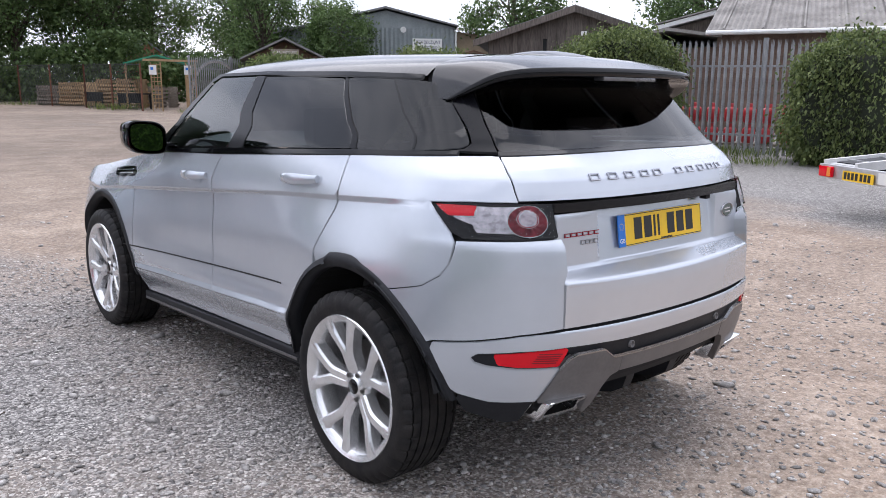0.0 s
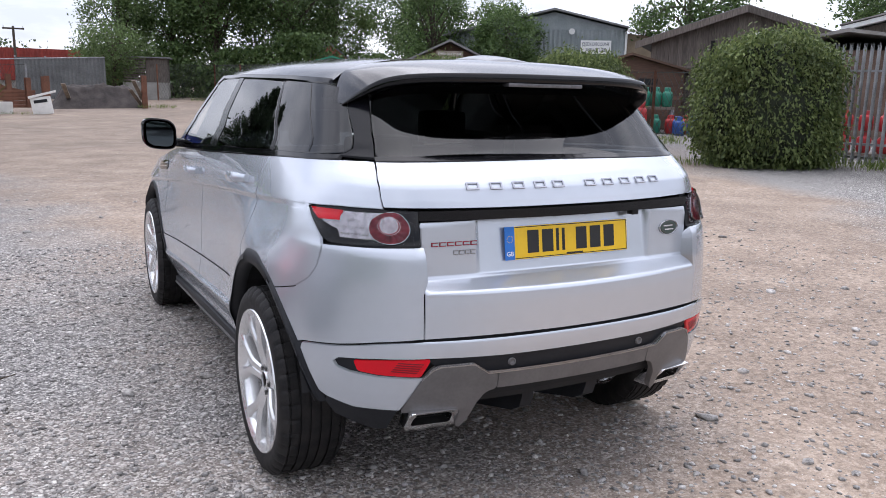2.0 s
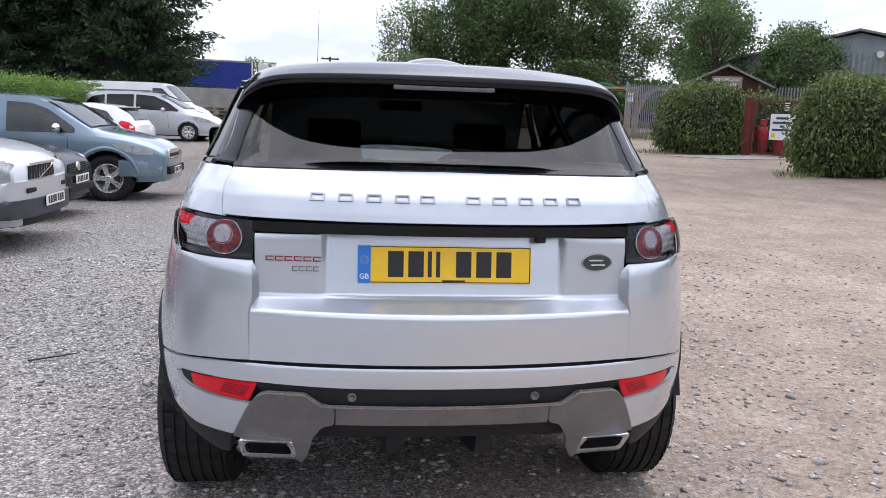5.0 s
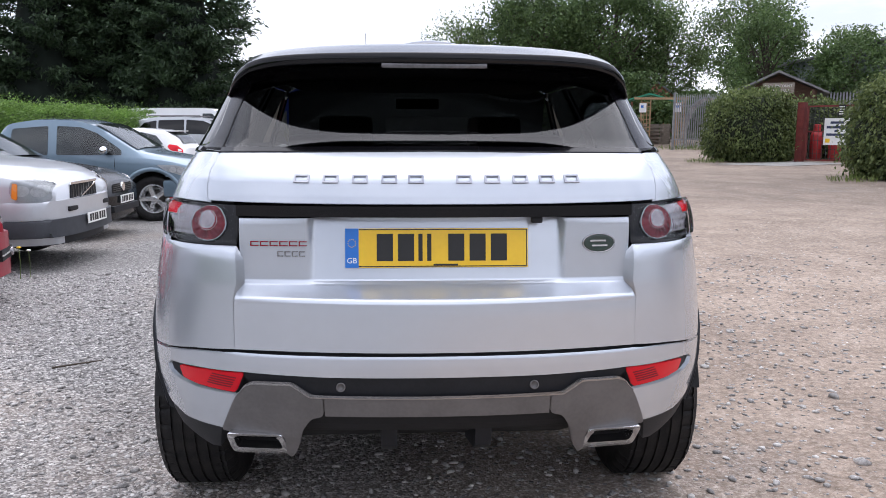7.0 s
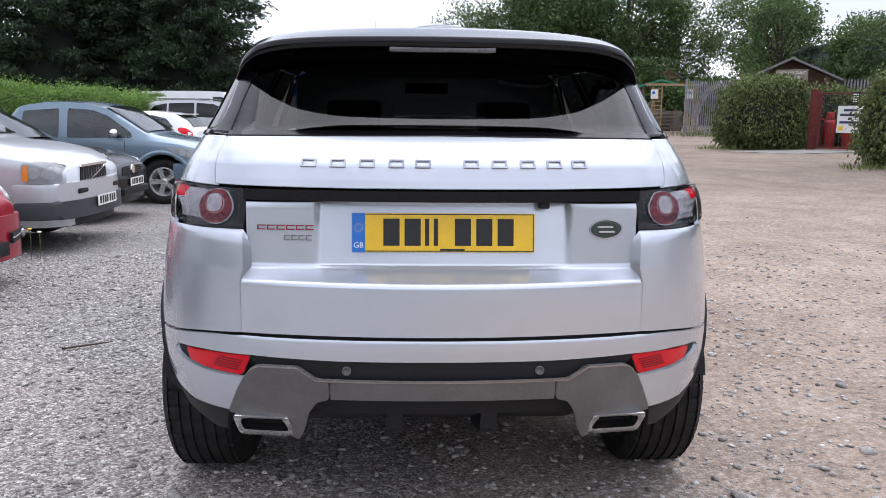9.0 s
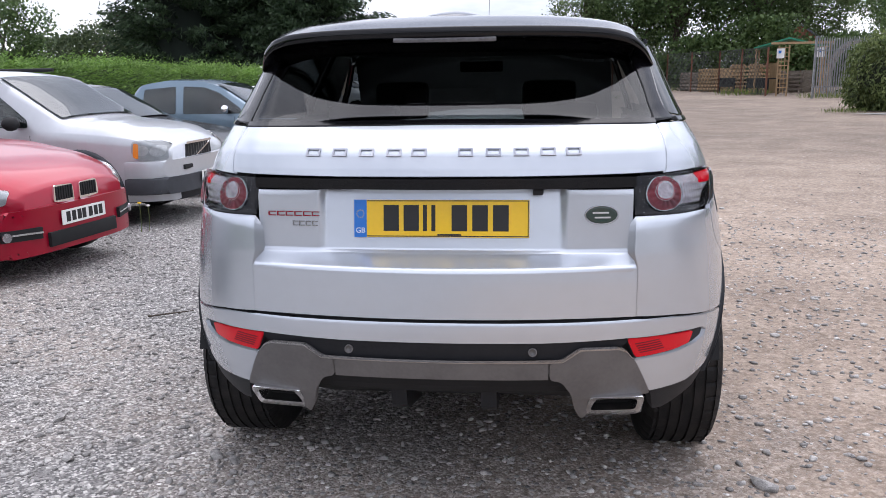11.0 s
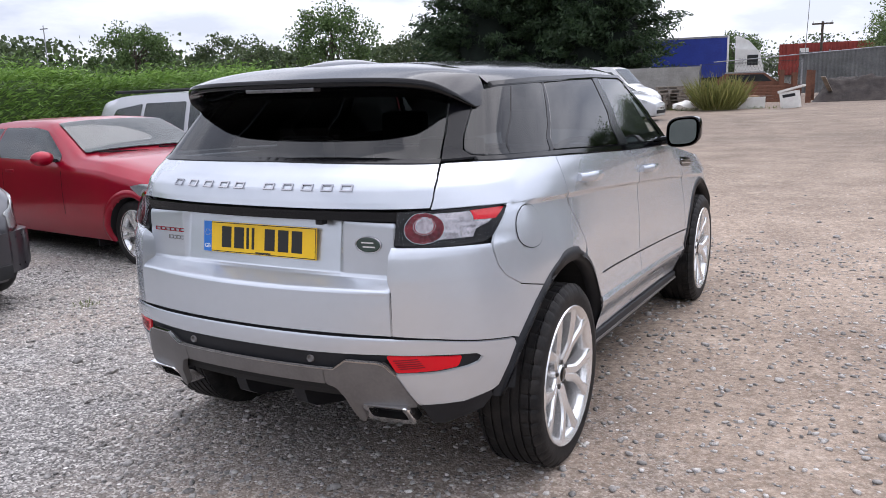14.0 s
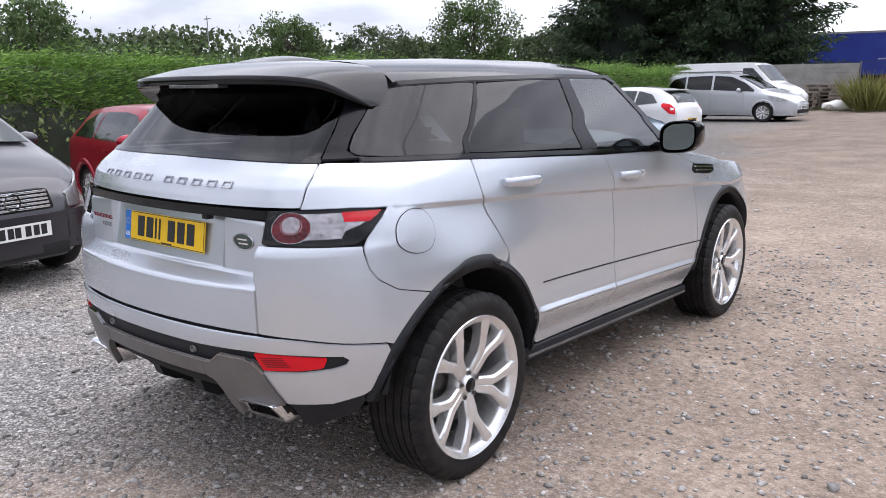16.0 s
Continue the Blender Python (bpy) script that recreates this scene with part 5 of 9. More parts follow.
def bush(name, x, y, size, material, label, category="ivy hedge", leaves=9000, leaf=0.11, yaw=0.0, seed=0, group="ivy-covered hedges", flat=0.75):
    """A leafy mound that hides a fence or stump: dark core and a thick uneven coat of leaves."""
    R = np.random.default_rng(seed + 53)
    leaves, leaf = int(leaves * 1.7), leaf * 0.78
    t = empty(name, pose(x, y, rise(x, y), 0, 0, yaw), label, category, group)
    sx, sy, sz = size
    bm = bmesh.new()
    bmesh.ops.create_icosphere(bm, subdivisions=4, radius=1)
    for v in bm.verts:
        q = v.co.copy()
        k = 1 + 0.20 * noise.noise(q * 1.9 + Vector((seed * 3, 0, 0))) + 0.14 * noise.noise(q * 4.5) + 0.07 * noise.noise(q * 10)
        k *= 1.06 - 0.14 * max(0.0, q.z)
        c = Vector((math.copysign(abs(q.x) ** flat, q.x), math.copysign(abs(q.y) ** flat, q.y), math.copysign(abs(q.z) ** flat, q.z)))
        v.co = Vector((c.x * sx * 0.47 * k, c.y * sy * 0.47 * k, max(0.0, sz * 0.48 + c.z * sz * 0.48 * k)))
    V = np.array([v.co[:] for v in bm.verts]); NN = np.array([v.normal[:] for v in bm.verts])
    bm.normal_update()
    NN = np.array([v.normal[:] for v in bm.verts])
    # near-black core colour stands for the shade deep in the foliage
    part("dark_core", bm, mat(name + "_core", (0.018, 0.024, 0.012), 0.9, 0, 0.3, 4), t)
    i = R.integers(0, len(V), leaves)
    C = V[i] + NN[i] * R.gamma(1.6, 0.035, (leaves, 1)) + R.normal(size=(leaves, 3)) * (0.05 + 0.02 * max(size))
    C[:, 2] = np.maximum(C[:, 2], 0.02)
    tuft = R.random(leaves) < 0.06
    C[tuft] += NN[i][tuft] * R.gamma(2, 0.06, (tuft.sum(), 1))
    D = NN[i] * 0.5 + R.normal(size=(leaves, 3)) * 0.55 + np.array((0, 0, -0.9))
    leaf_mesh("foliage", C, D, R.uniform(0.5, 1.5, leaves) * leaf, material, t, aspect=0.48)
    return t


# ---------------------------------------------------------------- ground
def ground_mat():
    m, nt, b = node_mat("gravel_yard")
    N, L = nt.nodes, nt.links
    tc = N.new("ShaderNodeTexCoord")
    def nz(scale, detail=5, rough=0.55):
        n = N.new("ShaderNodeTexNoise")
        n.inputs["Scale"].default_value, n.inputs["Detail"].default_value, n.inputs["Roughness"].default_value = scale, detail, rough
        L.new(tc.outputs["Object"], n.inputs["Vector"])
        return n.outputs["Fac"]
    def vor(scale, feature="F1"):
        v = N.new("ShaderNodeTexVoronoi")
        v.feature = feature
        v.inputs["Scale"].default_value = scale
        L.new(tc.outputs["Object"], v.inputs["Vector"])
        return v
    def ramp(src, *stops):
        r = N.new("ShaderNodeValToRGB")
        while len(r.color_ramp.elements) < len(stops):
            r.color_ramp.elements.new(0.5)
        for e, (p, c) in zip(r.color_ramp.elements, stops):
            e.position, e.color = p, (*c, 1)
        L.new(src, r.inputs[0])
        return r.outputs[0]
    def mix(f, a, bb, mode="MIX"):
        x = N.new("ShaderNodeMixRGB"); x.blend_type = mode
        if isinstance(f, float):
            x.inputs[0].default_value = f
        else:
            L.new(f, x.inputs[0])
        L.new(a, x.inputs[1]); L.new(bb, x.inputs[2])
        return x.outputs[0]
    def math2(op, a, bb):
        x = N.new("ShaderNodeMath"); x.operation = op
        for k, v in enumerate((a, bb)):
            if isinstance(v, (int, float)):
                x.inputs[k].default_value = v
            else:
                L.new(v, x.inputs[k])
        return x.outputs[0]
    def span(src, a, bb, c=0.0, d=1.0):
        x = N.new("ShaderNodeMapRange")
        x.inputs["From Min"].default_value, x.inputs["From Max"].default_value, x.inputs["To Min"].default_value, x.inputs["To Max"].default_value = a, bb, c, d
        L.new(src, x.inputs["Value"])
        return x.outputs[0]
    v1, v2 = vor(42), vor(105)
    sep = N.new("ShaderNodeSeparateColor"); L.new(v1.outputs["Color"], sep.inputs[0])
    sep2 = N.new("ShaderNodeSeparateColor"); L.new(v2.outputs["Color"], sep2.inputs[0])
    grey = ramp(sep.outputs[0], (0.0, (0.13, 0.125, 0.125)), (0.5, (0.27, 0.26, 0.25)), (0.84, (0.44, 0.42, 0.40)), (1.0, (0.78, 0.76, 0.73)))
    stones = ramp(sep2.outputs[0], (0.0, (0.10, 0.096, 0.096)), (0.55, (0.26, 0.25, 0.24)), (1.0, (0.60, 0.58, 0.55)))
    earth = ramp(nz(1.3, 8, 0.65), (0.30, (0.240, 0.174, 0.126)), (0.55, (0.375, 0.286, 0.214)), (0.75, (0.485, 0.388, 0.305)))
    # earth shows more to the car's right and along the tracks, gravel more to its left
    sx = N.new("ShaderNodeSeparateXYZ"); L.new(tc.outputs["Object"], sx.inputs[0])
    grad = N.new("ShaderNodeMapRange"); grad.inputs["From Min"].default_value, grad.inputs["From Max"].default_value = -1.4, 2.0
    grad.inputs["To Min"].default_value, grad.inputs["To Max"].default_value = -0.10, 0.34
    def lean(ax, ay):
        v = N.new("ShaderNodeVectorMath"); v.operation = "DOT_PRODUCT"
        v.inputs[1].default_value = (ax, ay, 0)
        L.new(tc.outputs["Object"], v.inputs[0])
        return v.outputs["Value"]
    L.new(lean(1.0, 0.22), grad.inputs["Value"])
    fade = N.new("ShaderNodeMapRange"); fade.inputs["From Min"].default_value, fade.inputs["From Max"].default_value = 4.2, 7.0
    fade.inputs["To Min"].default_value, fade.inputs["To Max"].default_value = 0.0, -0.55
    L.new(lean(1.0, -0.5), fade.inputs["Value"])
    both_ = N.new("ShaderNodeMath"); L.new(grad.outputs[0], both_.inputs[0]); L.new(fade.outputs[0], both_.inputs[1])
    add = N.new("ShaderNodeMath"); L.new(nz(0.28, 6, 0.6), add.inputs[0]); L.new(both_.outputs[0], add.inputs[1])
    mr = N.new("ShaderNodeMapRange"); mr.inputs["From Min"].default_value, mr.inputs["From Max"].default_value = 0.42, 0.70
    mr.inputs["To Max"].default_value = 0.88
    L.new(add.outputs[0], mr.inputs["Value"])
    # single pebbles: many on the gravel, few on the trodden earth
    bed = mix(mr.outputs[0], stones, mix(0.86, stones, earth))
    sparse = span(mr.outputs[0], 0.0, 0.8, 0.42, 0.92)
    pebble = math2("MULTIPLY", math2("GREATER_THAN", sep.outputs[1], sparse), span(v1.outputs["Distance"], 0.46, 0.40))
    base = mix(pebble, bed, grey)
    fine = ramp(nz(22, 6, 0.7), (0.35, (0.62, 0.61, 0.60)), (0.65, (1.16, 1.15, 1.14)))
    wet = ramp(nz(0.12, 5, 0.6), (0.38, (0.84, 0.84, 0.85)), (0.6, (1.1, 1.1, 1.1)))
    # colour darkened with distance, for how rough gravel dims at a grazing view
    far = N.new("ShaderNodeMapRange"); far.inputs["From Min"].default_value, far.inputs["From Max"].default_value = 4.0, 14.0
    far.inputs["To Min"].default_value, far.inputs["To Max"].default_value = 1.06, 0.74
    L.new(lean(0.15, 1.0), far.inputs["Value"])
    far_dimming = N.new("ShaderNodeCombineColor")
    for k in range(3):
        L.new(far.outputs[0], far_dimming.inputs[k])
    col = mix(1.0, mix(1.0, mix(1.0, base, fine, "MULTIPLY"), wet, "MULTIPLY"), far_dimming.outputs[0], "MULTIPLY")
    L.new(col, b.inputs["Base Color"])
    b.inputs["Roughness"].default_value = 0.92
    b.inputs["Specular IOR Level"].default_value = 0.25
    dome = math2("MULTIPLY", pebble, span(v1.outputs["Distance"], 0.0, 0.46, 1.0, 0.25))
    grit = math2("MULTIPLY", span(v2.outputs["Distance"], 0.0, 0.6, 1.0, 0.0), span(mr.outputs[0], 0.0, 0.8, 0.40, 0.16))
    bp = N.new("ShaderNodeBump")
    bp.inputs["Strength"].default_value, bp.inputs["Distance"].default_value = 0.9, 0.011
    L.new(math2("ADD", dome, math2("ADD", grit, math2("MULTIPLY", nz(60, 3), 0.12))), bp.inputs["Height"]); L.new(bp.outputs[0], b.inputs["Normal"])
    return m


gx = np.concatenate([[-1800, -600, -250, -120, -90, -70, -55, -45, -36, -30, -26, -22, -19, -16, -14, -12, -10.5], np.arange(-9, 9.01, 0.12), np.arange(10, 40, 2), [45, 55, 70, 90, 120, 250, 600, 1800]])
gy = np.concatenate([[-1800, -600, -250, -100, -50, -25, -14, -9], np.arange(-6, 14.01, 0.12), np.arange(15, 66, 3), [70, 80, 100, 140, 250, 600, 1800]])


def rise(x, y):
    """The yard climbs gently towards the far right and dips along the parked cars."""
    d = min(60.0, max(-40.0, 0.75 * x + 0.65 * y - 7))
    up = min(1.3, 0.043 * math.log1p(math.exp(d / 2)))
    k = min(1.0, max(0.0, (-1.8 - x) / 1.6)); k = k * k * (3 - 2 * k)
    return up - 0.020 * k * min(max(y, 0.0), 13.0) * min(1.0, max(0.0, (24 - y) / 10))


def ground_z(x, y):
    return rise(x, y) + ripple(x, y)


def ripple(x, y):
    k = max(0.0, 1 - max(abs(x), abs(y - 3)) / 14)
    tyre = min(math.hypot(abs(x) - 0.8, y - RW[0]), math.hypot(abs(x) - 0.82, y - FW[0]))
    flat = min(1.0, max(0.0, (tyre - 0.15) / 0.5))
    return k * flat * (0.022 * noise.noise(Vector((x * 0.9, y * 0.9, 0))) + 0.010 * noise.noise(Vector((x * 3.1, y * 3.1, 5))) + 0.004 * noise.noise(Vector((x * 8, y * 8, 9))))


GV = [(x, y, ground_z(x, y)) for x in gx for y in gy]
ny = len(gy)
GF = [(i * ny + j, (i + 1) * ny + j, (i + 1) * ny + j + 1, i * ny + j + 1) for i in range(len(gx) - 1) for j in range(ny - 1)]
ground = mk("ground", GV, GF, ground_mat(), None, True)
tagged(ground, "grey and brown gravel yard with loose stones", "ground", kind="structure")

# loose stones
STONE = mat("loose_stone", (0.15, 0.143, 0.138), 0.85, 0, 0.3, 30, color2=(0.50, 0.475, 0.45), island=True, bump=0.05, bump_scale=120)


def stones(name, n, xr, yr, smin, smax, power, seed, bias=0.0):
    R = np.random.default_rng(seed)
    bm = bmesh.new(); bmesh.ops.create_icosphere(bm, subdivisions=1, radius=1)
    bv = np.array([v.co[:] for v in bm.verts]); bf = np.array([[v.index for v in f.verts] for f in bm.faces]); bm.free()
    x, y = R.uniform(*xr, n), R.uniform(*yr, n)
    if bias:
        keep = R.random(n) < np.clip(0.62 - bias * x, 0.12, 1)
        x, y = x[keep], y[keep]
    n = len(x)
    s = smin + (smax - smin) * R.random(n) ** power
    a = R.uniform(0, 2 * math.pi, n)
    V = bv[None] * R.uniform(0.65, 1.25, (n, len(bv), 1)) * np.stack([s * R.uniform(0.8, 1.5, n), s * R.uniform(0.6, 1.1, n), s * R.uniform(0.35, 0.7, n)], 1)[:, None, :]
    c, q = np.cos(a)[:, None], np.sin(a)[:, None]
    X, Y = V[..., 0] * c - V[..., 1] * q, V[..., 0] * q + V[..., 1] * c
    gz = np.array([ground_z(p, r) for p, r in zip(x, y)])
    V = np.stack([X + x[:, None], Y + y[:, None], V[..., 2] + (gz + s * 0.16)[:, None]], -1).reshape(-1, 3)
    F = (bf[None] + (np.arange(n) * len(bv))[:, None, None]).reshape(-1, 3)
    me = bpy.data.meshes.new(name)
    me.vertices.add(len(V)); me.vertices.foreach_set("co", V.ravel())
    me.loops.add(F.size); me.loops.foreach_set("vertex_index", F.ravel())
    me.polygons.add(len(F)); me.polygons.foreach_set("loop_start", np.arange(0, F.size, 3)); me.polygons.foreach_set("loop_total", np.full(len(F), 3))
    me.update(); me.validate()
    me.materials.append(STONE)
    return tagged(new(name, me), "loose grey and pale gravel stones strewn over the yard", "gravel", kind="stuff")


stones("gravel", 56000, (-5.0, 5.4), (-1.4, 5.6), 0.003, 0.019, 2.5, 3, 0.12)
stones("rubble", 650, (-6, 6), (-2, 9), 0.016, 0.042, 3.0, 4, 0.08)
for k, (x, y, s) in enumerate(((-0.911, 1.751, 0.05), (-1.127, 2.0, 0.045), (-1.0, 1.86, 0.03), (-0.82, 0.30, 0.045), (-0.90, 0.33, 0.05), (1.104, -0.251, 0.045), (-0.213, 0.193, 0.03), (-1.69, 0.60, 0.055), (-1.45, 0.26, 0.05), (1.2, -0.4, 0.03))):
    bm = bmesh.new(); bmesh.ops.create_icosphere(bm, subdivisions=1, radius=1)
    s *= 0.62
    for v in bm.verts:
        v.co = v.co * (1 + 0.6 * noise.noise(v.co * 1.3 + Vector((k * 3, 0, 0))))
        v.co = Vector((v.co.x * s * 1.2, v.co.y * s * 0.8, v.co.z * s * 0.55))
    st = part("rock", bm, STONE, None)
    st.matrix_world = pose(x, y, ground_z(x, y) + s * 0.3, 0, 0, 40 * k)
    tagged(st, "loose angular grey rock lying on the gravel", "rock", "rocks on the gravel")
tw = part("twig", tube_bm(tube_bm(bmesh.new(), (0, 0, 0.012), (0.14, 0.02, 0.014), 0.006, 0.005, 6), (0.14, 0.02, 0.014), (0.26, 0.06, 0.01), 0.005, 0.003, 6), BARK, None)
tw.matrix_world = pose(-2.0, 2.02, ground_z(-2.0, 2.02), 0, 0, 20)
tagged(tw, "thin dark dry twig lying on the gravel", "twig")


def tuft(name, x, y, r, h, n, material, label, cat="grass", group="", kind="", spread=0.5, wdt=0.08):
    R = np.random.default_rng(int(abs(x * 100 + y * 10)) + 5)
    a, d = R.uniform(0, 2 * math.pi, n), r * np.sqrt(R.random(n))
    px, py = d * np.cos(a), d * np.sin(a)
    ln = h * R.uniform(0.5, 1.1, n)
    D = np.stack([np.cos(a) * spread * R.random(n) + R.normal(0, 0.15, n), np.sin(a) * spread * R.random(n) + R.normal(0, 0.15, n), np.ones(n)], 1)
    D /= np.linalg.norm(D, axis=1, keepdims=True)
    C = np.stack([px, py, np.zeros(n)], 1) + D * ln[:, None] * 0.48
    ob = leaf_mesh(name, C, D, ln, material, None, aspect=wdt)
    ob.matrix_world = pose(x, y, rise(x, y))
    return tagged(ob, label, cat, group, kind)

def dandelion(x, y, h, open_flower):
    d = empty("dandelion", pose(x, y, rise(x, y)), "thin dandelion stalk with a " + ("yellow flower" if open_flower else "pale seed head") + " growing in gravel", "weed", "dandelions in the gravel")
    part("stalk", tube_bm(tube_bm(bmesh.new(), (0, 0, 0), (0.01, 0.0, h * 0.6), 0.004, 0.003, 6), (0.01, 0, h * 0.6), (0.0, 0.01, h), 0.003, 0.003, 6), GRASS, d)
    V, F = lathe([(0.0, 0.004), (0.006, 0.020), (0.014, 0.022), (0.020, 0.012), (0.021, 0.0)], 14)
    mk("flower" if open_flower else "seed_head", [(v[1], v[2] + 0.01, v[0] + h) for v in V], F, PLATE_Y if open_flower else PLATE_W, d, True)


dandelion(-3.69, 5.30, 0.29, True)
dandelion(-3.61, 5.32, 0.26, False)

# ---------------------------------------------------------------- other vehicles
PAINT_RED = mat("red_car_paint", (0.31, 0.002, 0.020), 0.30, 0.3, 0.06, 2, coat=0.5, spec=0.3)
PAINT_SILV = mat("pale_silver_paint", (0.50, 0.515, 0.54), 0.34, 0.3, 0.04, 2, coat=0.8)
PAINT_GREY = mat("dark_grey_paint", (0.032, 0.030, 0.036), 0.28, 0.4, 0.08, 2, coat=0.7)
PAINT_BLACK = mat("black_car_paint", (0.007, 0.007, 0.008), 0.2, 0.0, 0.1, 2, spec=0.4)
PAINT_BLUE = mat("blue_grey_paint", (0.17, 0.24, 0.30), 0.34, 0.45, 0.05, 2, coat=1.0)
PAINT_WHITE = mat("white_car_paint", (0.74, 0.74, 0.74), 0.35, 0.0, 0.04, 2, coat=1.0)
GLASS_CAR = glass_mat("car_glass", (0.74, 0.82, 0.81), gain=1.22)
# opaque dark sheet set behind the glass, painted as the shaded cabin
CABIN = mat("dim_cabin_backing", (0.016, 0.018, 0.019), 0.8, 0, 0.5, 1.6, color2=(0.11, 0.12, 0.122), detail=3)
GLASS_HEAD = glass_mat("headlamp_glass", (0.85, 0.86, 0.87))


def wheel_simple(parent, x, y, side, r=0.32, rim_r=0.21, spokes=5, width=0.2, twin=True, rim_mat=None):
    """side: +1 when the outer face looks to +y."""
    twin, spokes = twin and spokes > 0, abs(spokes)
    w = new("wheel"); w.parent = parent
    w.matrix_basis = pose(x, y, r, 0, 0, 90) @ Matrix.Diagonal((side, 1, 1, 1))
    h = width / 2
    V, F = lathe([(-h * 0.8, rim_r), (-h, r * 0.80), (-h * 0.96, r * 0.92), (-h * 0.8, r * 0.985), (-h * 0.45, r), (h * 0.45, r), (h * 0.8, r * 0.985), (h * 0.96, r * 0.92), (h, r * 0.80), (h * 0.85, rim_r), (h * 0.4, rim_r * 0.97)], 44)
    mk("tyre", V, F, RUBBER, w, True)
    V, F = lathe([(h * 0.9, rim_r * 0.985), (h * 0.93, rim_r * 1.02), (h * 0.8, rim_r * 1.03), (h * 0.72, rim_r * 0.93), (0.0, rim_r * 0.88), (-h * 0.6, rim_r * 0.9), (-h * 0.6, 0.0)], 44)
    rim = mk("rim", V, F, rim_mat or ALLOY, w, True)
    mk("brake_disc", *lathe([(h * 0.1, 0.0), (h * 0.1, rim_r * 0.62), (-h * 0.1, rim_r * 0.62)], 30), DULLMETAL, w, True)
    bm = bmesh.new()
    for k in range(spokes):
        for sg in ((1, -1) if twin else (0,)):
            a0 = 2 * math.pi * k / spokes + sg * 0.10
            a1 = 2 * math.pi * k / spokes + sg * 0.24
            wd = rim_r * (0.10 if twin else 0.17)
            rs = []
            for t in (0.12, 0.5, 1.0):
                rr, aa = rim_r * (0.1 + 0.86 * t), a0 + (a1 - a0) * t
                xo = h * (0.62 + 0.22 * t)
                rs.append([bm.verts.new((xo + dx, rr * math.cos(aa) - dw * wd * math.sin(aa), rr * math.sin(aa) + dw * wd * math.cos(aa))) for dx, dw in ((-0.03, -1), (0.0, -0.9), (0.005, 0), (0.0, 0.9), (-0.03, 1))])
            for p, q in zip(rs, rs[1:]):
                for i in range(5):
                    bm.faces.new((p[i], p[(i + 1) % 5], q[(i + 1) % 5], q[i]))
            bm.faces.new(rs[-1]); bm.faces.new(rs[0])
    part("spokes", bm, rim_mat or ALLOY, rim)
    mk("hub", *lathe([(h * 0.5, rim_r * 0.24), (h * 0.74, rim_r * 0.22), (h * 0.78, rim_r * 0.12), (h * 0.78, 0)], 20), rim_mat or ALLOY, rim, True)
    return w


def nose(name, c, L, back, w, z0, z1, material, reach=0.05, bevel=0.03, p=0.5):
    """A bumper that wraps round the front in one smooth curve."""
    pts = []
    for i in range(25):
        a = radians(-90 + 180 * i / 24)
        pts.append((L - back + (back + reach) * max(0.0, math.cos(a)) ** p, w * math.copysign(abs(math.sin(a)) ** 0.8, math.sin(a))))
    return part(name, prism_bm(bmesh.new(), pts, "z", z0, z1), material, c, bevel=bevel)


class Body:
    """A car body by stations from tail to nose: x, shoulder height, shoulder half width, top height, top half width."""
    def __init__(self, length, stations, floor=0.22, bulge=0.02):
        self.L, self.floor, self.bulge = length, floor, bulge
        st = np.array(stations, float)
        self.xs = np.linspace(0, length, 90)
        k = np.exp(-0.5 * (np.arange(-3, 4) / 1.3) ** 2); k /= k.sum()
        self.t = [np.convolve(np.pad(np.interp(self.xs, st[:, 0], st[:, c]), 3, mode="edge"), k, "valid") for c in (1, 2, 3, 4)]

    def row(self, x):
        return [np.interp(x, self.xs, t) for t in self.t]

    def half(self, x, z):
        zs, ws, zt, wt = self.row(x)
        lo = np.clip((z - self.floor) / np.maximum(zs - self.floor, 0.05), 0, 1)
        w_low = ws - 0.05 * (1 - sstep(0, 0.22, lo)) + self.bulge * np.sin(np.pi * lo)
        hi = np.clip((z - zs) / np.maximum(zt - 0.03 - zs, 0.02), 0, 1)
        w_up = ws + (wt - ws) * (hi * 0.82 + 0.18 * hi ** 3)
        return np.where(z <= zs, w_low, w_up)

    def s(self, u, z):
        u, z = np.asarray(u, float), np.asarray(z, float)
        x = np.abs(u)
        return np.stack([x, np.sign(u) * self.half(x, z), z + 0 * x], -1)

    def n(self, u, z, e=0.01):
        u, z = np.asarray(u, float), np.asarray(z, float)
        c = -np.cross(self.s(u + e, z) - self.s(u - e, z), self.s(u, z + e) - self.s(u, z - e))
        return c / np.maximum(np.linalg.norm(c, axis=-1, keepdims=True), 1e-9)

    def top(self, x, v):
        zs, ws, zt, wt = self.row(x)
        return (x, v * wt, zt - 0.03 * abs(v) ** 3)


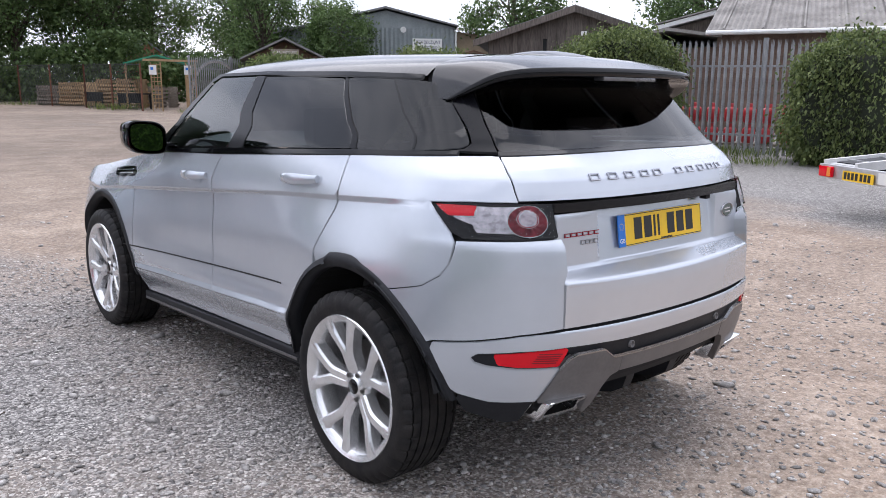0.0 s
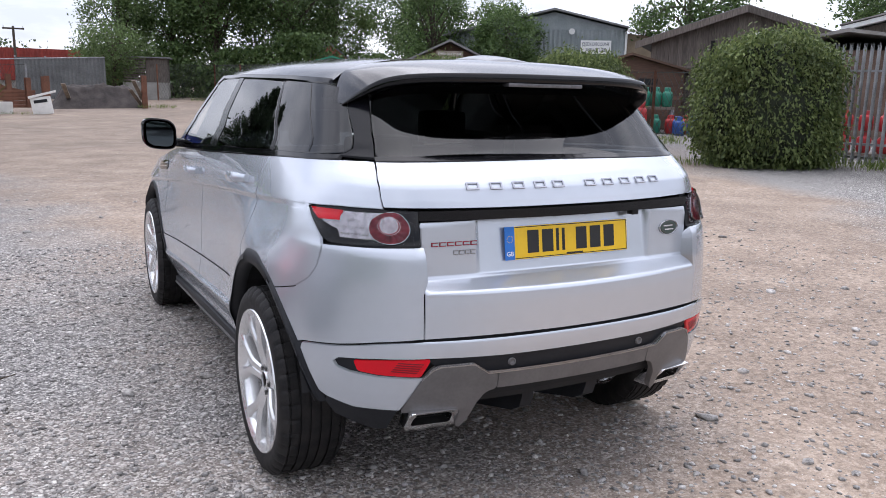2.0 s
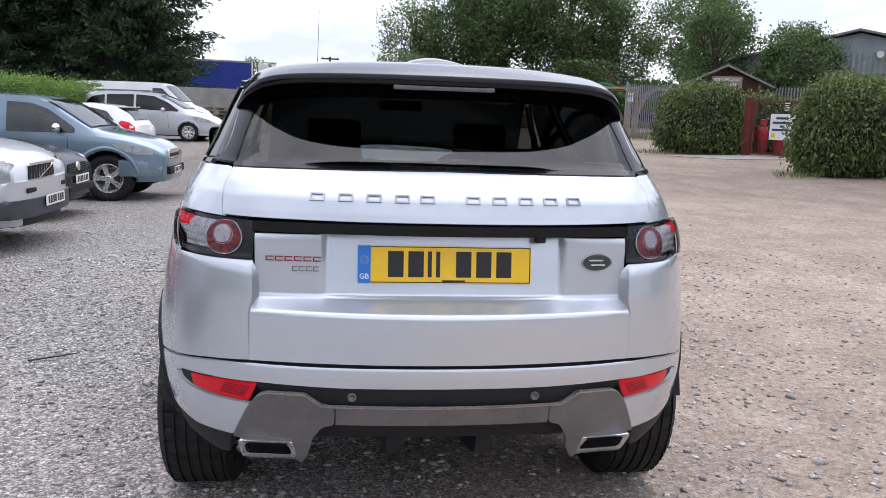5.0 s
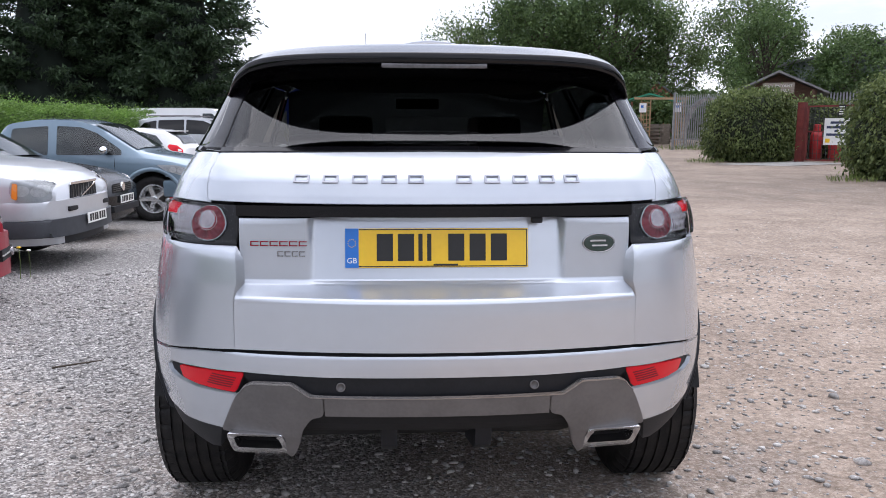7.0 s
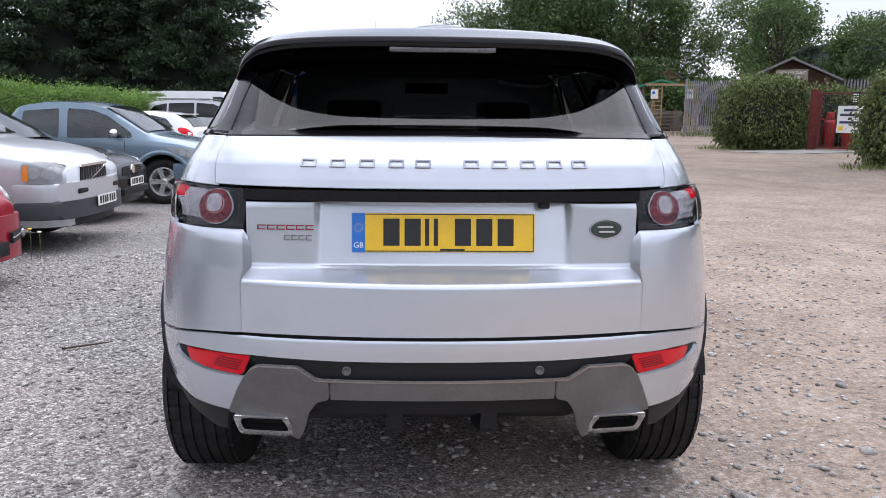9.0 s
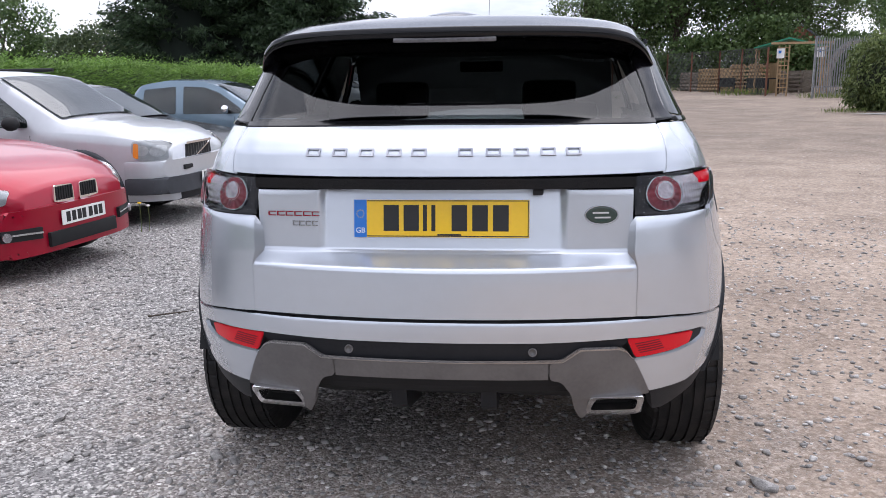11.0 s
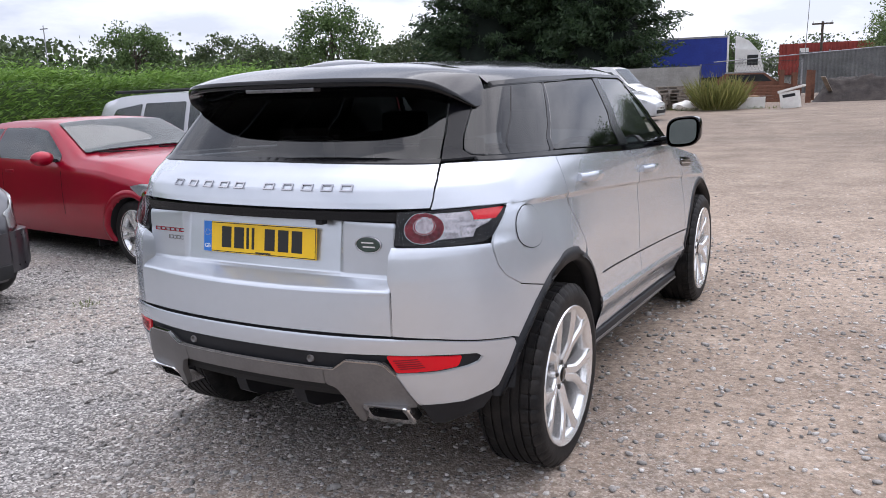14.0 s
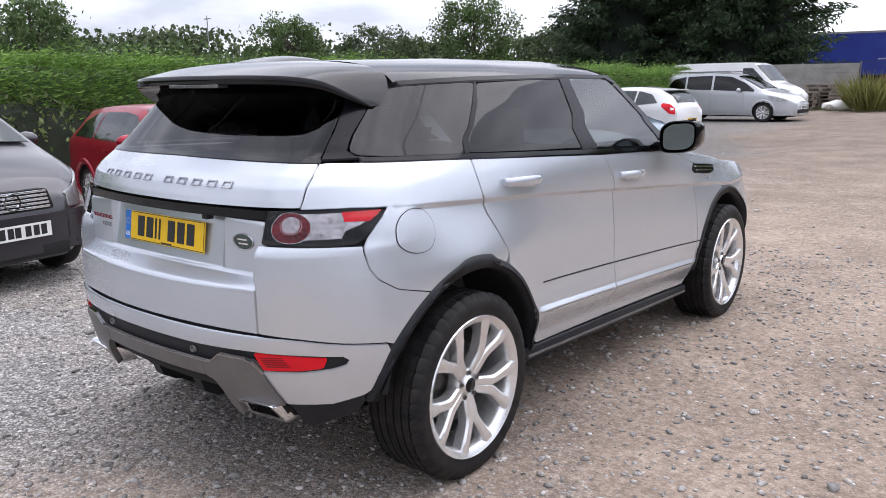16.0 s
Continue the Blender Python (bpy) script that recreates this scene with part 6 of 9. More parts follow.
def build_body(parent, B, paint, wheels, arch_r, arch_mat=None):
    rings, V, F = [], [], []
    lo, up, tp = 9, 6, 8
    for x in B.xs:
        zs, ws, zt, wt = (float(v) for v in B.row(x))
        zz = list(np.linspace(B.floor, zs, lo)) + list(np.linspace(zs, zt - 0.03, up + 1))[1:]
        pts = [(x, -float(B.half(np.array(x), np.array(z))), z) for z in zz]
        pts += [B.top(x, v) for v in np.linspace(-1, 1, tp + 1)[1:-1]]
        pts += [(x, float(B.half(np.array(x), np.array(z))), z) for z in zz[::-1]]
        rings.append(len(V)); V += pts
        m = len(pts)
    for a, b in zip(rings, rings[1:]):
        for i in range(m - 1):
            c = np.mean([V[a + i], V[a + i + 1], V[b + i], V[b + i + 1]], axis=0)
            if any(math.hypot(c[0] - w, c[2] - arch_r[1]) < arch_r[0] for w in wheels) and c[2] < 0.95 and abs(c[1]) > 0.3:
                continue
            F.append((a + i, b + i, b + i + 1, a + i + 1))
    F.append(tuple(range(rings[0], rings[0] + m))); F.append(tuple(range(rings[-1], rings[-1] + m))[::-1])
    ob = mk("body", V, F, paint, parent, True)
    ob.data.set_sharp_from_angle(angle=radians(62))
    part("underbody", box_bm((0.2, -0.62, B.floor - 0.04, B.L - 0.2, 0.62, B.floor + 0.25)), BLACK, parent)
    for w in wheels:
        for s in (1, -1):
            Vv, Ff = [], []
            for i in range(21):
                a = radians(-25 + 230 * i / 20)
                for rr, dy in ((arch_r[0] + 0.055, -0.004), (arch_r[0] + 0.05, 0.012), (arch_r[0] + 0.0, 0.016), (arch_r[0] - 0.02, -0.02), (arch_r[0] - 0.02, -0.25), (0.05, -0.25)):
                    xx, zz = w + rr * math.cos(a), max(B.floor, arch_r[1] + rr * math.sin(a))
                    Vv.append((xx, s * (float(B.half(np.array(np.clip(xx, 0, B.L)), np.array(zz))) + dy), zz))
            for i in range(20):
                for j in range(5):
                    q = (i * 6 + j, i * 6 + j + 1, i * 6 + j + 7, i * 6 + j + 6)
                    Ff.append(q if s < 0 else q[::-1])
            o = mk("wheel_arch", Vv, Ff, [arch_mat or paint, BLACK], parent, True)
            o.data.polygons.foreach_set("material_index", [1 if k % 5 > 2 else 0 for k in range(len(Ff))])
    return ob


def body_panel(name, B, pts, material, parent, side, off=0.006, lip=0.012):
    return panel(name, round_poly(pts, 0.03), material, parent, side, off=off, lip=lip, su=0.10, sz=0.06, edge=0.05, sfun=B.s, nfun=B.n)


def top_panel(name, B, x0, x1, v0, v1, material, parent, off=0.006):
    n, m = 10, 10
    V = []
    for i in range(n + 1):
        for j in range(m + 1):
            x, v = x0 + (x1 - x0) * i / n, v0 + (v1 - v0) * j / m
            p = np.array(B.top(x, v)); e = 0.02
            du = np.array(B.top(x + e, v)) - np.array(B.top(x - e, v)); dv = np.array(B.top(x, v + e)) - np.array(B.top(x, v - e))
            nn = np.cross(du, dv); nn /= np.linalg.norm(nn)
            V.append(p + nn * off)
    F = [(i * (m + 1) + j, (i + 1) * (m + 1) + j, (i + 1) * (m + 1) + j + 1, i * (m + 1) + j + 1) for i in range(n) for j in range(m)]
    return mk(name, V, F, material, parent, True)


def plate_marks(parent, x, z, front=True, w=0.52, material=None, y0=0.0):
    d = 1 if front else -1
    p = new("number_plate"); p.parent = parent
    p.matrix_basis = Matrix.Translation((x, y0, z))
    part("plate_board", box_bm((0, -w / 2, -0.056, 0.006 * d, w / 2, 0.056) if d > 0 else (-0.006, -w / 2, -0.056, 0, w / 2, 0.056)), material or PLATE_W, p)
    for k, yy in enumerate((-0.19, -0.125, -0.06, -0.005, 0.075, 0.14, 0.20)):
        part("plate_mark", box_bm((0.0062 * d if d > 0 else -0.0075, yy - 0.023, -0.038, 0.0075 * d if d > 0 else -0.0062, yy + 0.023, 0.04)), INK, p)
    return p


def car(name, label, m, B, paint, wheels, r, side_windows, screen, rear_screen, lamps, rims, extras=None, arch=None, arch_mat=None, tyre_w=0.2, glass=None, mirrors=None, category="car"):
    c = empty(name, m, label, category, "cars parked along the hedge")
    build_body(c, B, paint, wheels, arch or (r + 0.05, r), arch_mat)
    for s in (1, -1):
        for k, pts in enumerate(side_windows):
            wnd = body_panel("side_window", B, pts, glass or GLASS_CAR, c, s, off=0.009)
            body_panel("cabin_backing", B, pts, CABIN, wnd, s, off=0.004, lip=0.0)
        for nm, pts, mt in lamps:
            if nm == "headlamp":
                hl = panel(nm, round_poly(pts, 0.03), HEAD_BOWL, c, s, off=0.010, lip=0.014, su=0.02, sz=0.02, edge=0.02, sfun=B.s, nfun=B.n)
                xs_, zs_ = [p[0] for p in pts], [p[1] for p in pts]
                cx, cz, rr = (min(xs_) + max(xs_)) / 2, (min(zs_) + max(zs_)) / 2, (max(zs_) - min(zs_)) * 0.27
                for dx in (-0.9, 1.0):
                    ring = [(cx + dx * rr * 1.3 + rr * 1.2 * math.cos(a), cz - dx * 0.1 * rr + rr * math.sin(a)) for a in np.linspace(0, 2 * math.pi, 15)[:-1]]
                    panel("lamp_bowl", ring, HEAD_LENS, hl, s, off=0.014, lip=0.004, su=0.02, sz=0.02, edge=0.02, sfun=B.s, nfun=B.n)
                panel("lamp_glass", round_poly(pts, 0.03), GLASS_HEAD, hl, s, off=0.020, lip=0.009, su=0.02, sz=0.02, edge=0.02, sfun=B.s, nfun=B.n)
            else:
                body_panel(nm, B, pts, mt, c, s, off=0.008)
        for x in wheels:
            y = float(B.half(np.array(x), np.array(r))) - tyre_w / 2 - 0.01
            wheel_simple(c, x, s * y, s, r, *rims, width=tyre_w)
        if mirrors:
            x, z = mirrors[:2]
            yy = float(B.half(np.array(x), np.array(z)))
            bm = bmesh.new()
            bmesh.ops.create_icosphere(bm, subdivisions=2, radius=1, matrix=Matrix.LocRotScale((x, s * (yy + 0.13), z + 0.05), None, (0.07, 0.12, 0.075)))
            bm2 = part("door_mirror", bm, mirrors[2] if len(mirrors) > 2 else paint, c)
            part("mirror_arm", beam_bm(bmesh.new(), (x, s * (yy - 0.02), z + 0.02), (x, s * (yy + 0.1), z + 0.03), 0.04, 0.03), BLACK, bm2)
            part("door_handle", box_bm((x - 0.95, s * (yy + 0.02) - 0.015, z - 0.12, x - 0.78, s * (yy + 0.02) + 0.015, z - 0.09)), paint, c, bevel=0.006)
            shut = [(x - 1.02, z - 0.08), (x - 1.015, z - 0.08), (x - 0.985, 0.45), (x - 0.993, 0.45)]
            panel("door_gap", shut, BLACK, c, s, off=0.003, lip=0, su=0.1, sz=0.1, edge=0.06, sfun=B.s, nfun=B.n)
            panel("door_gap", [(x + 0.12, z - 0.08), (x + 0.127, z - 0.08), (x + 0.147, 0.45), (x + 0.139, 0.45)], BLACK, c, s, off=0.003, lip=0, su=0.1, sz=0.1, edge=0.06, sfun=B.s, nfun=B.n)
    wnd = top_panel("windscreen", B, screen[0], screen[1], -0.93, 0.93, glass or GLASS_CAR, c, off=0.022)
    top_panel("cabin_backing", B, screen[0], screen[1], -0.93, 0.93, CABIN, wnd, off=0.015)
    if rear_screen:
        wnd = top_panel("rear_window", B, rear_screen[0], rear_screen[1], -0.86, 0.86, glass or GLASS_CAR, c, off=0.022)
        top_panel("cabin_backing", B, rear_screen[0], rear_screen[1], -0.86, 0.86, CABIN, wnd, off=0.015)
    part("seats", box_bm((screen[1] - 1.55, -0.58, 0.45, screen[1] - 1.3, -0.1, 1.12), (screen[1] - 1.55, 0.1, 0.45, screen[1] - 1.3, 0.58, 1.12), (screen[1] - 1.0, -0.6, 0.5, screen[1] - 0.2, 0.6, 0.85)), INTERIOR, c, bevel=0.04)
    if extras:
        extras(c, B)
    return c


# ---- red hatchback
B_HATCH = Body(4.32, [(0, 0.80, 0.62, 0.86, 0.50), (0.06, 0.88, 0.70, 0.95, 0.55), (0.28, 0.93, 0.80, 1.16, 0.56), (0.62, 0.945, 0.85, 1.31, 0.60), (1.1, 0.94, 0.875, 1.36, 0.62), (1.9, 0.92, 0.88, 1.37, 0.63), (2.18, 0.91, 0.88, 1.345, 0.64), (2.85, 0.91, 0.875, 1.03, 0.77), (3.3, 0.88, 0.87, 1.0, 0.78), (3.9, 0.79, 0.84, 0.90, 0.70), (4.15, 0.72, 0.76, 0.82, 0.62), (4.27, 0.66, 0.64, 0.75, 0.52), (4.32, 0.60, 0.54, 0.68, 0.46)])


def red_extras(c, B):
    L = B.L
    for s in (1, -1):
        g = part("kidney_grille", prism_bm(bmesh.new(), round_poly([(s * 0.03, 0.56), (s * 0.27, 0.58), (s * 0.25, 0.71), (s * 0.04, 0.70)], 0.03), "x", L - 0.09, L + 0.012), CHROME, c)
        for k in range(7):
            part("grille_slat", box_bm((L + 0.012, s * (0.06 + 0.028 * k) - 0.008, 0.590, L + 0.018, s * (0.06 + 0.028 * k) + 0.008, 0.695)), BLACK, g)
        part("fog_recess", beam_bm(bmesh.new(), (L + 0.028, s * 0.46, 0.385), (L - 0.075, s * 0.755, 0.395), 0.05, 0.085), BLACK, c)
        part("fog_trim", beam_bm(bmesh.new(), (L + 0.052, s * 0.47, 0.39), (L - 0.028, s * 0.69, 0.398), 0.02, 0.014), CHROME, c)
        part("fog_lamp", tube_bm(bmesh.new(), (L - 0.06, s * 0.72, 0.39), (L - 0.025, s * 0.735, 0.39), 0.036, 0.034, 14), CLEAR_LAMP, c)
    nose("bumper", c, L, 0.26, 0.83, 0.22, 0.565, PAINT_RED, 0.05, 0.04, 0.6)
    part("lower_intake", box_bm((L - 0.1, -0.40, 0.26, L + 0.062, 0.40, 0.37)), BLACK, c, bevel=0.01)
    plate_marks(c, L + 0.058, 0.46)
    for s in (1, -1):
        part("mud_flap", box_bm((3.02, s * 0.72 - 0.09, 0.14, 3.04, s * 0.72 + 0.09, 0.40)), BLACK, c)
        part("wiper", beam_bm(bmesh.new(), (2.86, s * 0.35 - 0.25, 1.045), (2.92, s * 0.35 + 0.28, 1.02), 0.016), BLACK, c)


car("red_hatchback", "bright red three-door hatchback parked nose out on the gravel", pose(-7.60, 4.05, rise(-5.0, 3.5), 0, 0, -6.5), B_HATCH, PAINT_RED, (0.95, 3.68), 0.315,
    [[(0.62, 0.985), (0.75, 1.15), (1.05, 1.25), (1.25, 1.27), (1.22, 0.975)], [(1.27, 0.975), (1.30, 1.275), (1.9, 1.28), (2.15, 1.25), (2.56, 1.02), (2.58, 0.955)]], (2.20, 2.82), (0.10, 0.55),
    [("headlamp", [(4.25, 0.61), (4.08, 0.605), (3.92, 0.655), (3.72, 0.765), (3.86, 0.790), (4.05, 0.770), (4.25, 0.70)], GLASS_HEAD)], (0.225, 5), red_extras, (0.365, 0.315), mirrors=(2.50, 0.95))

# ---- dark small MPV with a slatted grille
B_MINI = Body(3.60, [(0, 0.90, 0.64, 0.96, 0.52), (0.05, 0.95, 0.72, 1.10, 0.56), (0.3, 0.98, 0.80, 1.50, 0.58), (0.8, 0.98, 0.845, 1.575, 0.60), (1.6, 0.97, 0.855, 1.58, 0.60), (2.0, 0.96, 0.855, 1.54, 0.62), (2.85, 0.93, 0.85, 1.04, 0.74), (3.10, 0.87, 0.81, 0.97, 0.70), (3.28, 0.82, 0.74, 0.90, 0.62), (3.42, 0.77, 0.64, 0.835, 0.52), (3.52, 0.72, 0.53, 0.78, 0.44), (3.60, 0.64, 0.40, 0.70, 0.34)])


def mini_extras(c, B):
    L = B.L
    g = part("grille_frame", prism_bm(bmesh.new(), round_poly([(-0.34, 0.60), (0.34, 0.60), (0.29, 0.76), (-0.29, 0.76)], 0.03), "x", L - 0.14, L + 0.004), BLACK, c)
    for k in range(5):
        part("grille_bar", box_bm((L + 0.004, -0.30 + 0.006 * k, 0.615 + 0.03 * k, L + 0.016, 0.30 - 0.006 * k, 0.633 + 0.03 * k)), CHROME, g, bevel=0.003)
    ring = bmesh.new()
    for i in range(20):
        a, b = 2 * math.pi * i / 20, 2 * math.pi * (i + 1) / 20
        beam_bm(ring, (L + 0.022, 0.06 * math.cos(a), 0.68 + 0.06 * math.sin(a)), (L + 0.022, 0.06 * math.cos(b), 0.68 + 0.06 * math.sin(b)), 0.012)
    part("round_badge", ring, CHROME, g)
    nose("bumper", c, L, 0.60, 0.83, 0.27, 0.57, PAINT_GREY, 0.035, 0.05)
    part("bumper_chrome", prism_bm(bmesh.new(), [(L - 0.35, -0.745), (L - 0.0, -0.63), (L + 0.055, -0.32), (L + 0.045, -0.32), (L - 0.01, -0.62), (L - 0.35, -0.73)], "z", 0.555, 0.57), CHROME, c)
    part("lower_intake", box_bm((L - 0.1, -0.42, 0.24, L + 0.03, 0.42, 0.34)), BLACK, c, bevel=0.01)
    plate_marks(c, L + 0.055, 0.46)
    part("wiper", beam_bm(bmesh.new(), (2.78, -0.5, 1.12), (2.62, 0.15, 1.235), 0.018), BLACK, c)


car("small_mpv", "dark grey compact five-door car with a chrome slatted grille", pose(-7.06, 0.36, rise(-5.0, 0.7), 0, 0, 8), B_MINI, PAINT_GREY, (0.55, 2.97), 0.29,
    [[(0.42, 1.02), (0.5, 1.36), (0.85, 1.45), (0.95, 1.45), (0.95, 1.0)], [(1.0, 1.0), (1.0, 1.46), (1.55, 1.47), (1.55, 0.99)], [(1.6, 0.99), (1.6, 1.47), (1.95, 1.44), (2.5, 1.10), (2.52, 0.97)]], (2.05, 2.80), (0.06, 0.3),
    [("headlamp", [(3.56, 0.59), (3.40, 0.575), (3.20, 0.63), (3.06, 0.74), (3.00, 0.84), (3.10, 0.85), (3.34, 0.795), (3.56, 0.70)], GLASS_HEAD)], (0.19, 6, ), mini_extras, (0.34, 0.29), mirrors=(2.3, 1.0))

# ---- silver large SUV with dark cladding
B_SUV = Body(4.80, [(0, 0.95, 0.70, 1.02, 0.58), (0.05, 1.02, 0.80, 1.20, 0.62), (0.35, 1.06, 0.88, 1.58, 0.72), (0.8, 1.06, 0.92, 1.67, 0.74), (1.8, 1.05, 0.93, 1.70, 0.75), (2.6, 1.04, 0.93, 1.69, 0.76), (2.95, 1.03, 0.93, 1.63, 0.77), (3.68, 1.02, 0.925, 1.15, 0.82), (4.2, 0.98, 0.915, 1.10, 0.82), (4.5, 0.94, 0.89, 1.04, 0.76), (4.68, 0.88, 0.83, 0.96, 0.68), (4.77, 0.82, 0.74, 0.90, 0.60), (4.80, 0.78, 0.66, 0.86, 0.54)], 0.28)


CLADDING = mat("grey_bumper_cladding", (0.040, 0.043, 0.050), 0.6, 0, 0.12, 8, bump=0.01, bump_scale=200)


def suv_extras(c, B):
    L = B.L
    g = part("grille", prism_bm(bmesh.new(), round_poly([(-0.36, 0.69), (0.36, 0.69), (0.33, 0.88), (-0.33, 0.88)], 0.04), "x", L - 0.16, L + 0.01), BLACK, c)
    part("grille_edge", prism_bm(bmesh.new(), [(-0.35, 0.86), (0.35, 0.86), (0.34, 0.885), (-0.34, 0.885)], "x", L - 0.16, L + 0.02), CHROME, g)
    for k in range(9):
        part("grille_slat", box_bm((L + 0.01, -0.30 + 0.07 * k, 0.68, L + 0.016, -0.285 + 0.07 * k, 0.85)), DULLMETAL, g)
    part("grille_bar", beam_bm(bmesh.new(), (L + 0.024, -0.26, 0.685), (L + 0.024, 0.26, 0.85), 0.028, 0.012), CHROME, g)
    nose("bumper_upper", c, L, 0.44, 0.93, 0.53, 0.72, PAINT_SILV, 0.09, 0.035)
    nose("bumper", c, L, 0.44, 0.945, 0.36, 0.54, CLADDING, 0.12, 0.04)
    nose("skid_plate", c, L, 0.40, 0.80, 0.27, 0.37, PLASTIC, 0.05, 0.03)
    for s in (1, -1):
        part("bumper_slot", box_bm((L + 0.02, s * 0.40 - 0.14, 0.60, L + 0.078, s * 0.40 + 0.14, 0.65)), BLACK, c, bevel=0.01)
    plate_marks(c, L + 0.135, 0.50)
    for s in (1, -1):
        body_panel("indicator_lens", B, [(4.475, 0.76), (4.525, 0.74), (4.53, 0.90), (4.485, 0.91)], AMBER, c, s, off=0.024)
        part("roof_rail", tube_bm(bmesh.new(), (0.5, s * 0.60, 1.70), (2.75, s * 0.62, 1.71), 0.022, 0.022, 8), BLACK, c)


car("silver_suv", "silver seven-seat SUV with dark bumper cladding and roof rails", pose(-8.33, 6.50, rise(-5.0, 6.5), 0, 0, 0), B_SUV, PAINT_SILV, (0.98, 3.88), 0.37,
    [[(0.5, 1.12), (0.72, 1.46), (1.25, 1.53), (1.2, 1.10)], [(1.27, 1.10), (1.32, 1.535), (2.1, 1.55), (2.1, 1.09)], [(2.18, 1.09), (2.18, 1.55), (2.72, 1.53), (2.95, 1.45), (3.32, 1.16), (3.34, 1.08)]], (2.95, 3.64), (0.08, 0.36),
    [("headlamp", [(4.78, 0.735), (4.62, 0.72), (4.52, 0.725), (4.46, 0.80), (4.47, 0.925), (4.6, 0.93), (4.77, 0.90)], GLASS_HEAD)], (0.23, 5), suv_extras, (0.43, 0.37), CLADDING, 0.25, mirrors=(3.24, 1.08, BLACK))

# ---- black crossover
B_CROSS = Body(4.33, [(0, 0.92, 0.66, 0.98, 0.54), (0.05, 0.98, 0.76, 1.12, 0.58), (0.4, 1.0, 0.85, 1.50, 0.60), (0.9, 1.0, 0.88, 1.58, 0.61), (1.8, 0.98, 0.89, 1.60, 0.62), (2.2, 0.97, 0.89, 1.56, 0.63), (3.05, 0.95, 0.885, 1.06, 0.78), (3.6, 0.90, 0.87, 0.99, 0.76), (4.05, 0.82, 0.81, 0.91, 0.66), (4.25, 0.74, 0.70, 0.82, 0.54), (4.33, 0.66, 0.58, 0.74, 0.46)], 0.25)


def cross_extras(c, B):
    L = B.L
    g = part("grille", prism_bm(bmesh.new(), round_poly([(-0.38, 0.62), (0.38, 0.62), (0.36, 0.74), (-0.36, 0.74)], 0.04), "x", L - 0.14, L + 0.008), BLACK, c)
    for k in range(4):
        part("grille_slat", box_bm((L + 0.008, -0.36, 0.635 + 0.026 * k, L + 0.014, 0.36, 0.645 + 0.026 * k)), DULLMETAL, g)
    part("grille_badge", tube_bm(bmesh.new(), (L + 0.01, 0, 0.69), (L + 0.03, 0, 0.69), 0.065, 0.06, 20), CHROME, g)
    nose("bumper", c, L, 0.62, 0.88, 0.30, 0.58, PAINT_BLACK, 0.055, 0.04)
    part("lower_intake", box_bm((L - 0.1, -0.5, 0.36, L + 0.066, 0.5, 0.45)), PLASTIC, c, bevel=0.01)
    plate_marks(c, L + 0.07, 0.53)


car("black_crossover", "black crossover with a round grille badge, parked between larger cars", pose(-8.31, 9.0, rise(-5.0, 9.0), 0, 0, 0), B_CROSS, PAINT_BLACK, (0.88, 3.49), 0.34,
    [[(0.55, 1.06), (0.75, 1.40), (1.1, 1.46), (1.1, 1.05)], [(1.15, 1.05), (1.15, 1.465), (1.75, 1.48), (1.75, 1.04)], [(1.8, 1.04), (1.8, 1.48), (2.2, 1.45), (2.72, 1.10), (2.74, 1.02)]], (2.28, 2.98), (0.08, 0.4),
    [("headlamp", [(4.24, 0.70), (4.02, 0.69), (3.78, 0.76), (3.62, 0.84), (3.9, 0.85), (4.2, 0.79)], GLASS_HEAD)], (0.21, 5), cross_extras, (0.39, 0.34), PLASTIC, 0.22, mirrors=(2.55, 1.02))

# ---- blue-grey pickup
B_PICK = Body(5.20, [(0, 1.02, 0.80, 1.06, 0.78), (0.05, 1.04, 0.86, 1.08, 0.82), (1.6, 1.04, 0.90, 1.08, 0.84), (1.72, 1.05, 0.90, 1.10, 0.82), (1.95, 1.06, 0.905, 1.63, 0.74), (2.5, 1.06, 0.91, 1.715, 0.75), (3.1, 1.06, 0.91, 1.70, 0.76), (3.45, 1.06, 0.91, 1.61, 0.76), (4.12, 1.06, 0.905, 1.18, 0.82), (4.6, 1.01, 0.90, 1.10, 0.78), (4.92, 0.93, 0.85, 1.02, 0.70), (5.1, 0.86, 0.77, 0.94, 0.60), (5.17, 0.80, 0.68, 0.88, 0.54), (5.20, 0.74, 0.60, 0.82, 0.48)], 0.34)


def pick_extras(c, B):
    L = B.L
    g = part("grille", prism_bm(bmesh.new(), round_poly([(-0.42, 0.70), (0.42, 0.70), (0.40, 0.86), (-0.40, 0.86)], 0.05), "x", L - 0.2, L + 0.01), CHROME, c)
    part("grille_mesh", box_bm((L + 0.01, -0.34, 0.73, L + 0.016, 0.34, 0.79)), BLACK, g)
    nose("bumper", c, L, 0.70, 0.905, 0.42, 0.70, PAINT_BLUE, 0.045, 0.05)
    part("lower_intake", box_bm((L - 0.1, -0.55, 0.45, L + 0.057, 0.55, 0.58)), BLACK, c, bevel=0.01)
    for s in (1, -1):
        part("fog_lamp", box_bm((L - 0.16, s * 0.66 - 0.09, 0.50, L - 0.04, s * 0.66 + 0.09, 0.58)), CLEAR_LAMP, c, bevel=0.01)
        part("side_step", box_bm((1.9, s * 0.90 - 0.06, 0.36, 3.7, s * 0.90 + 0.06, 0.40)), BLACK, c, bevel=0.01)
    plate_marks(c, L + 0.06, 0.51)


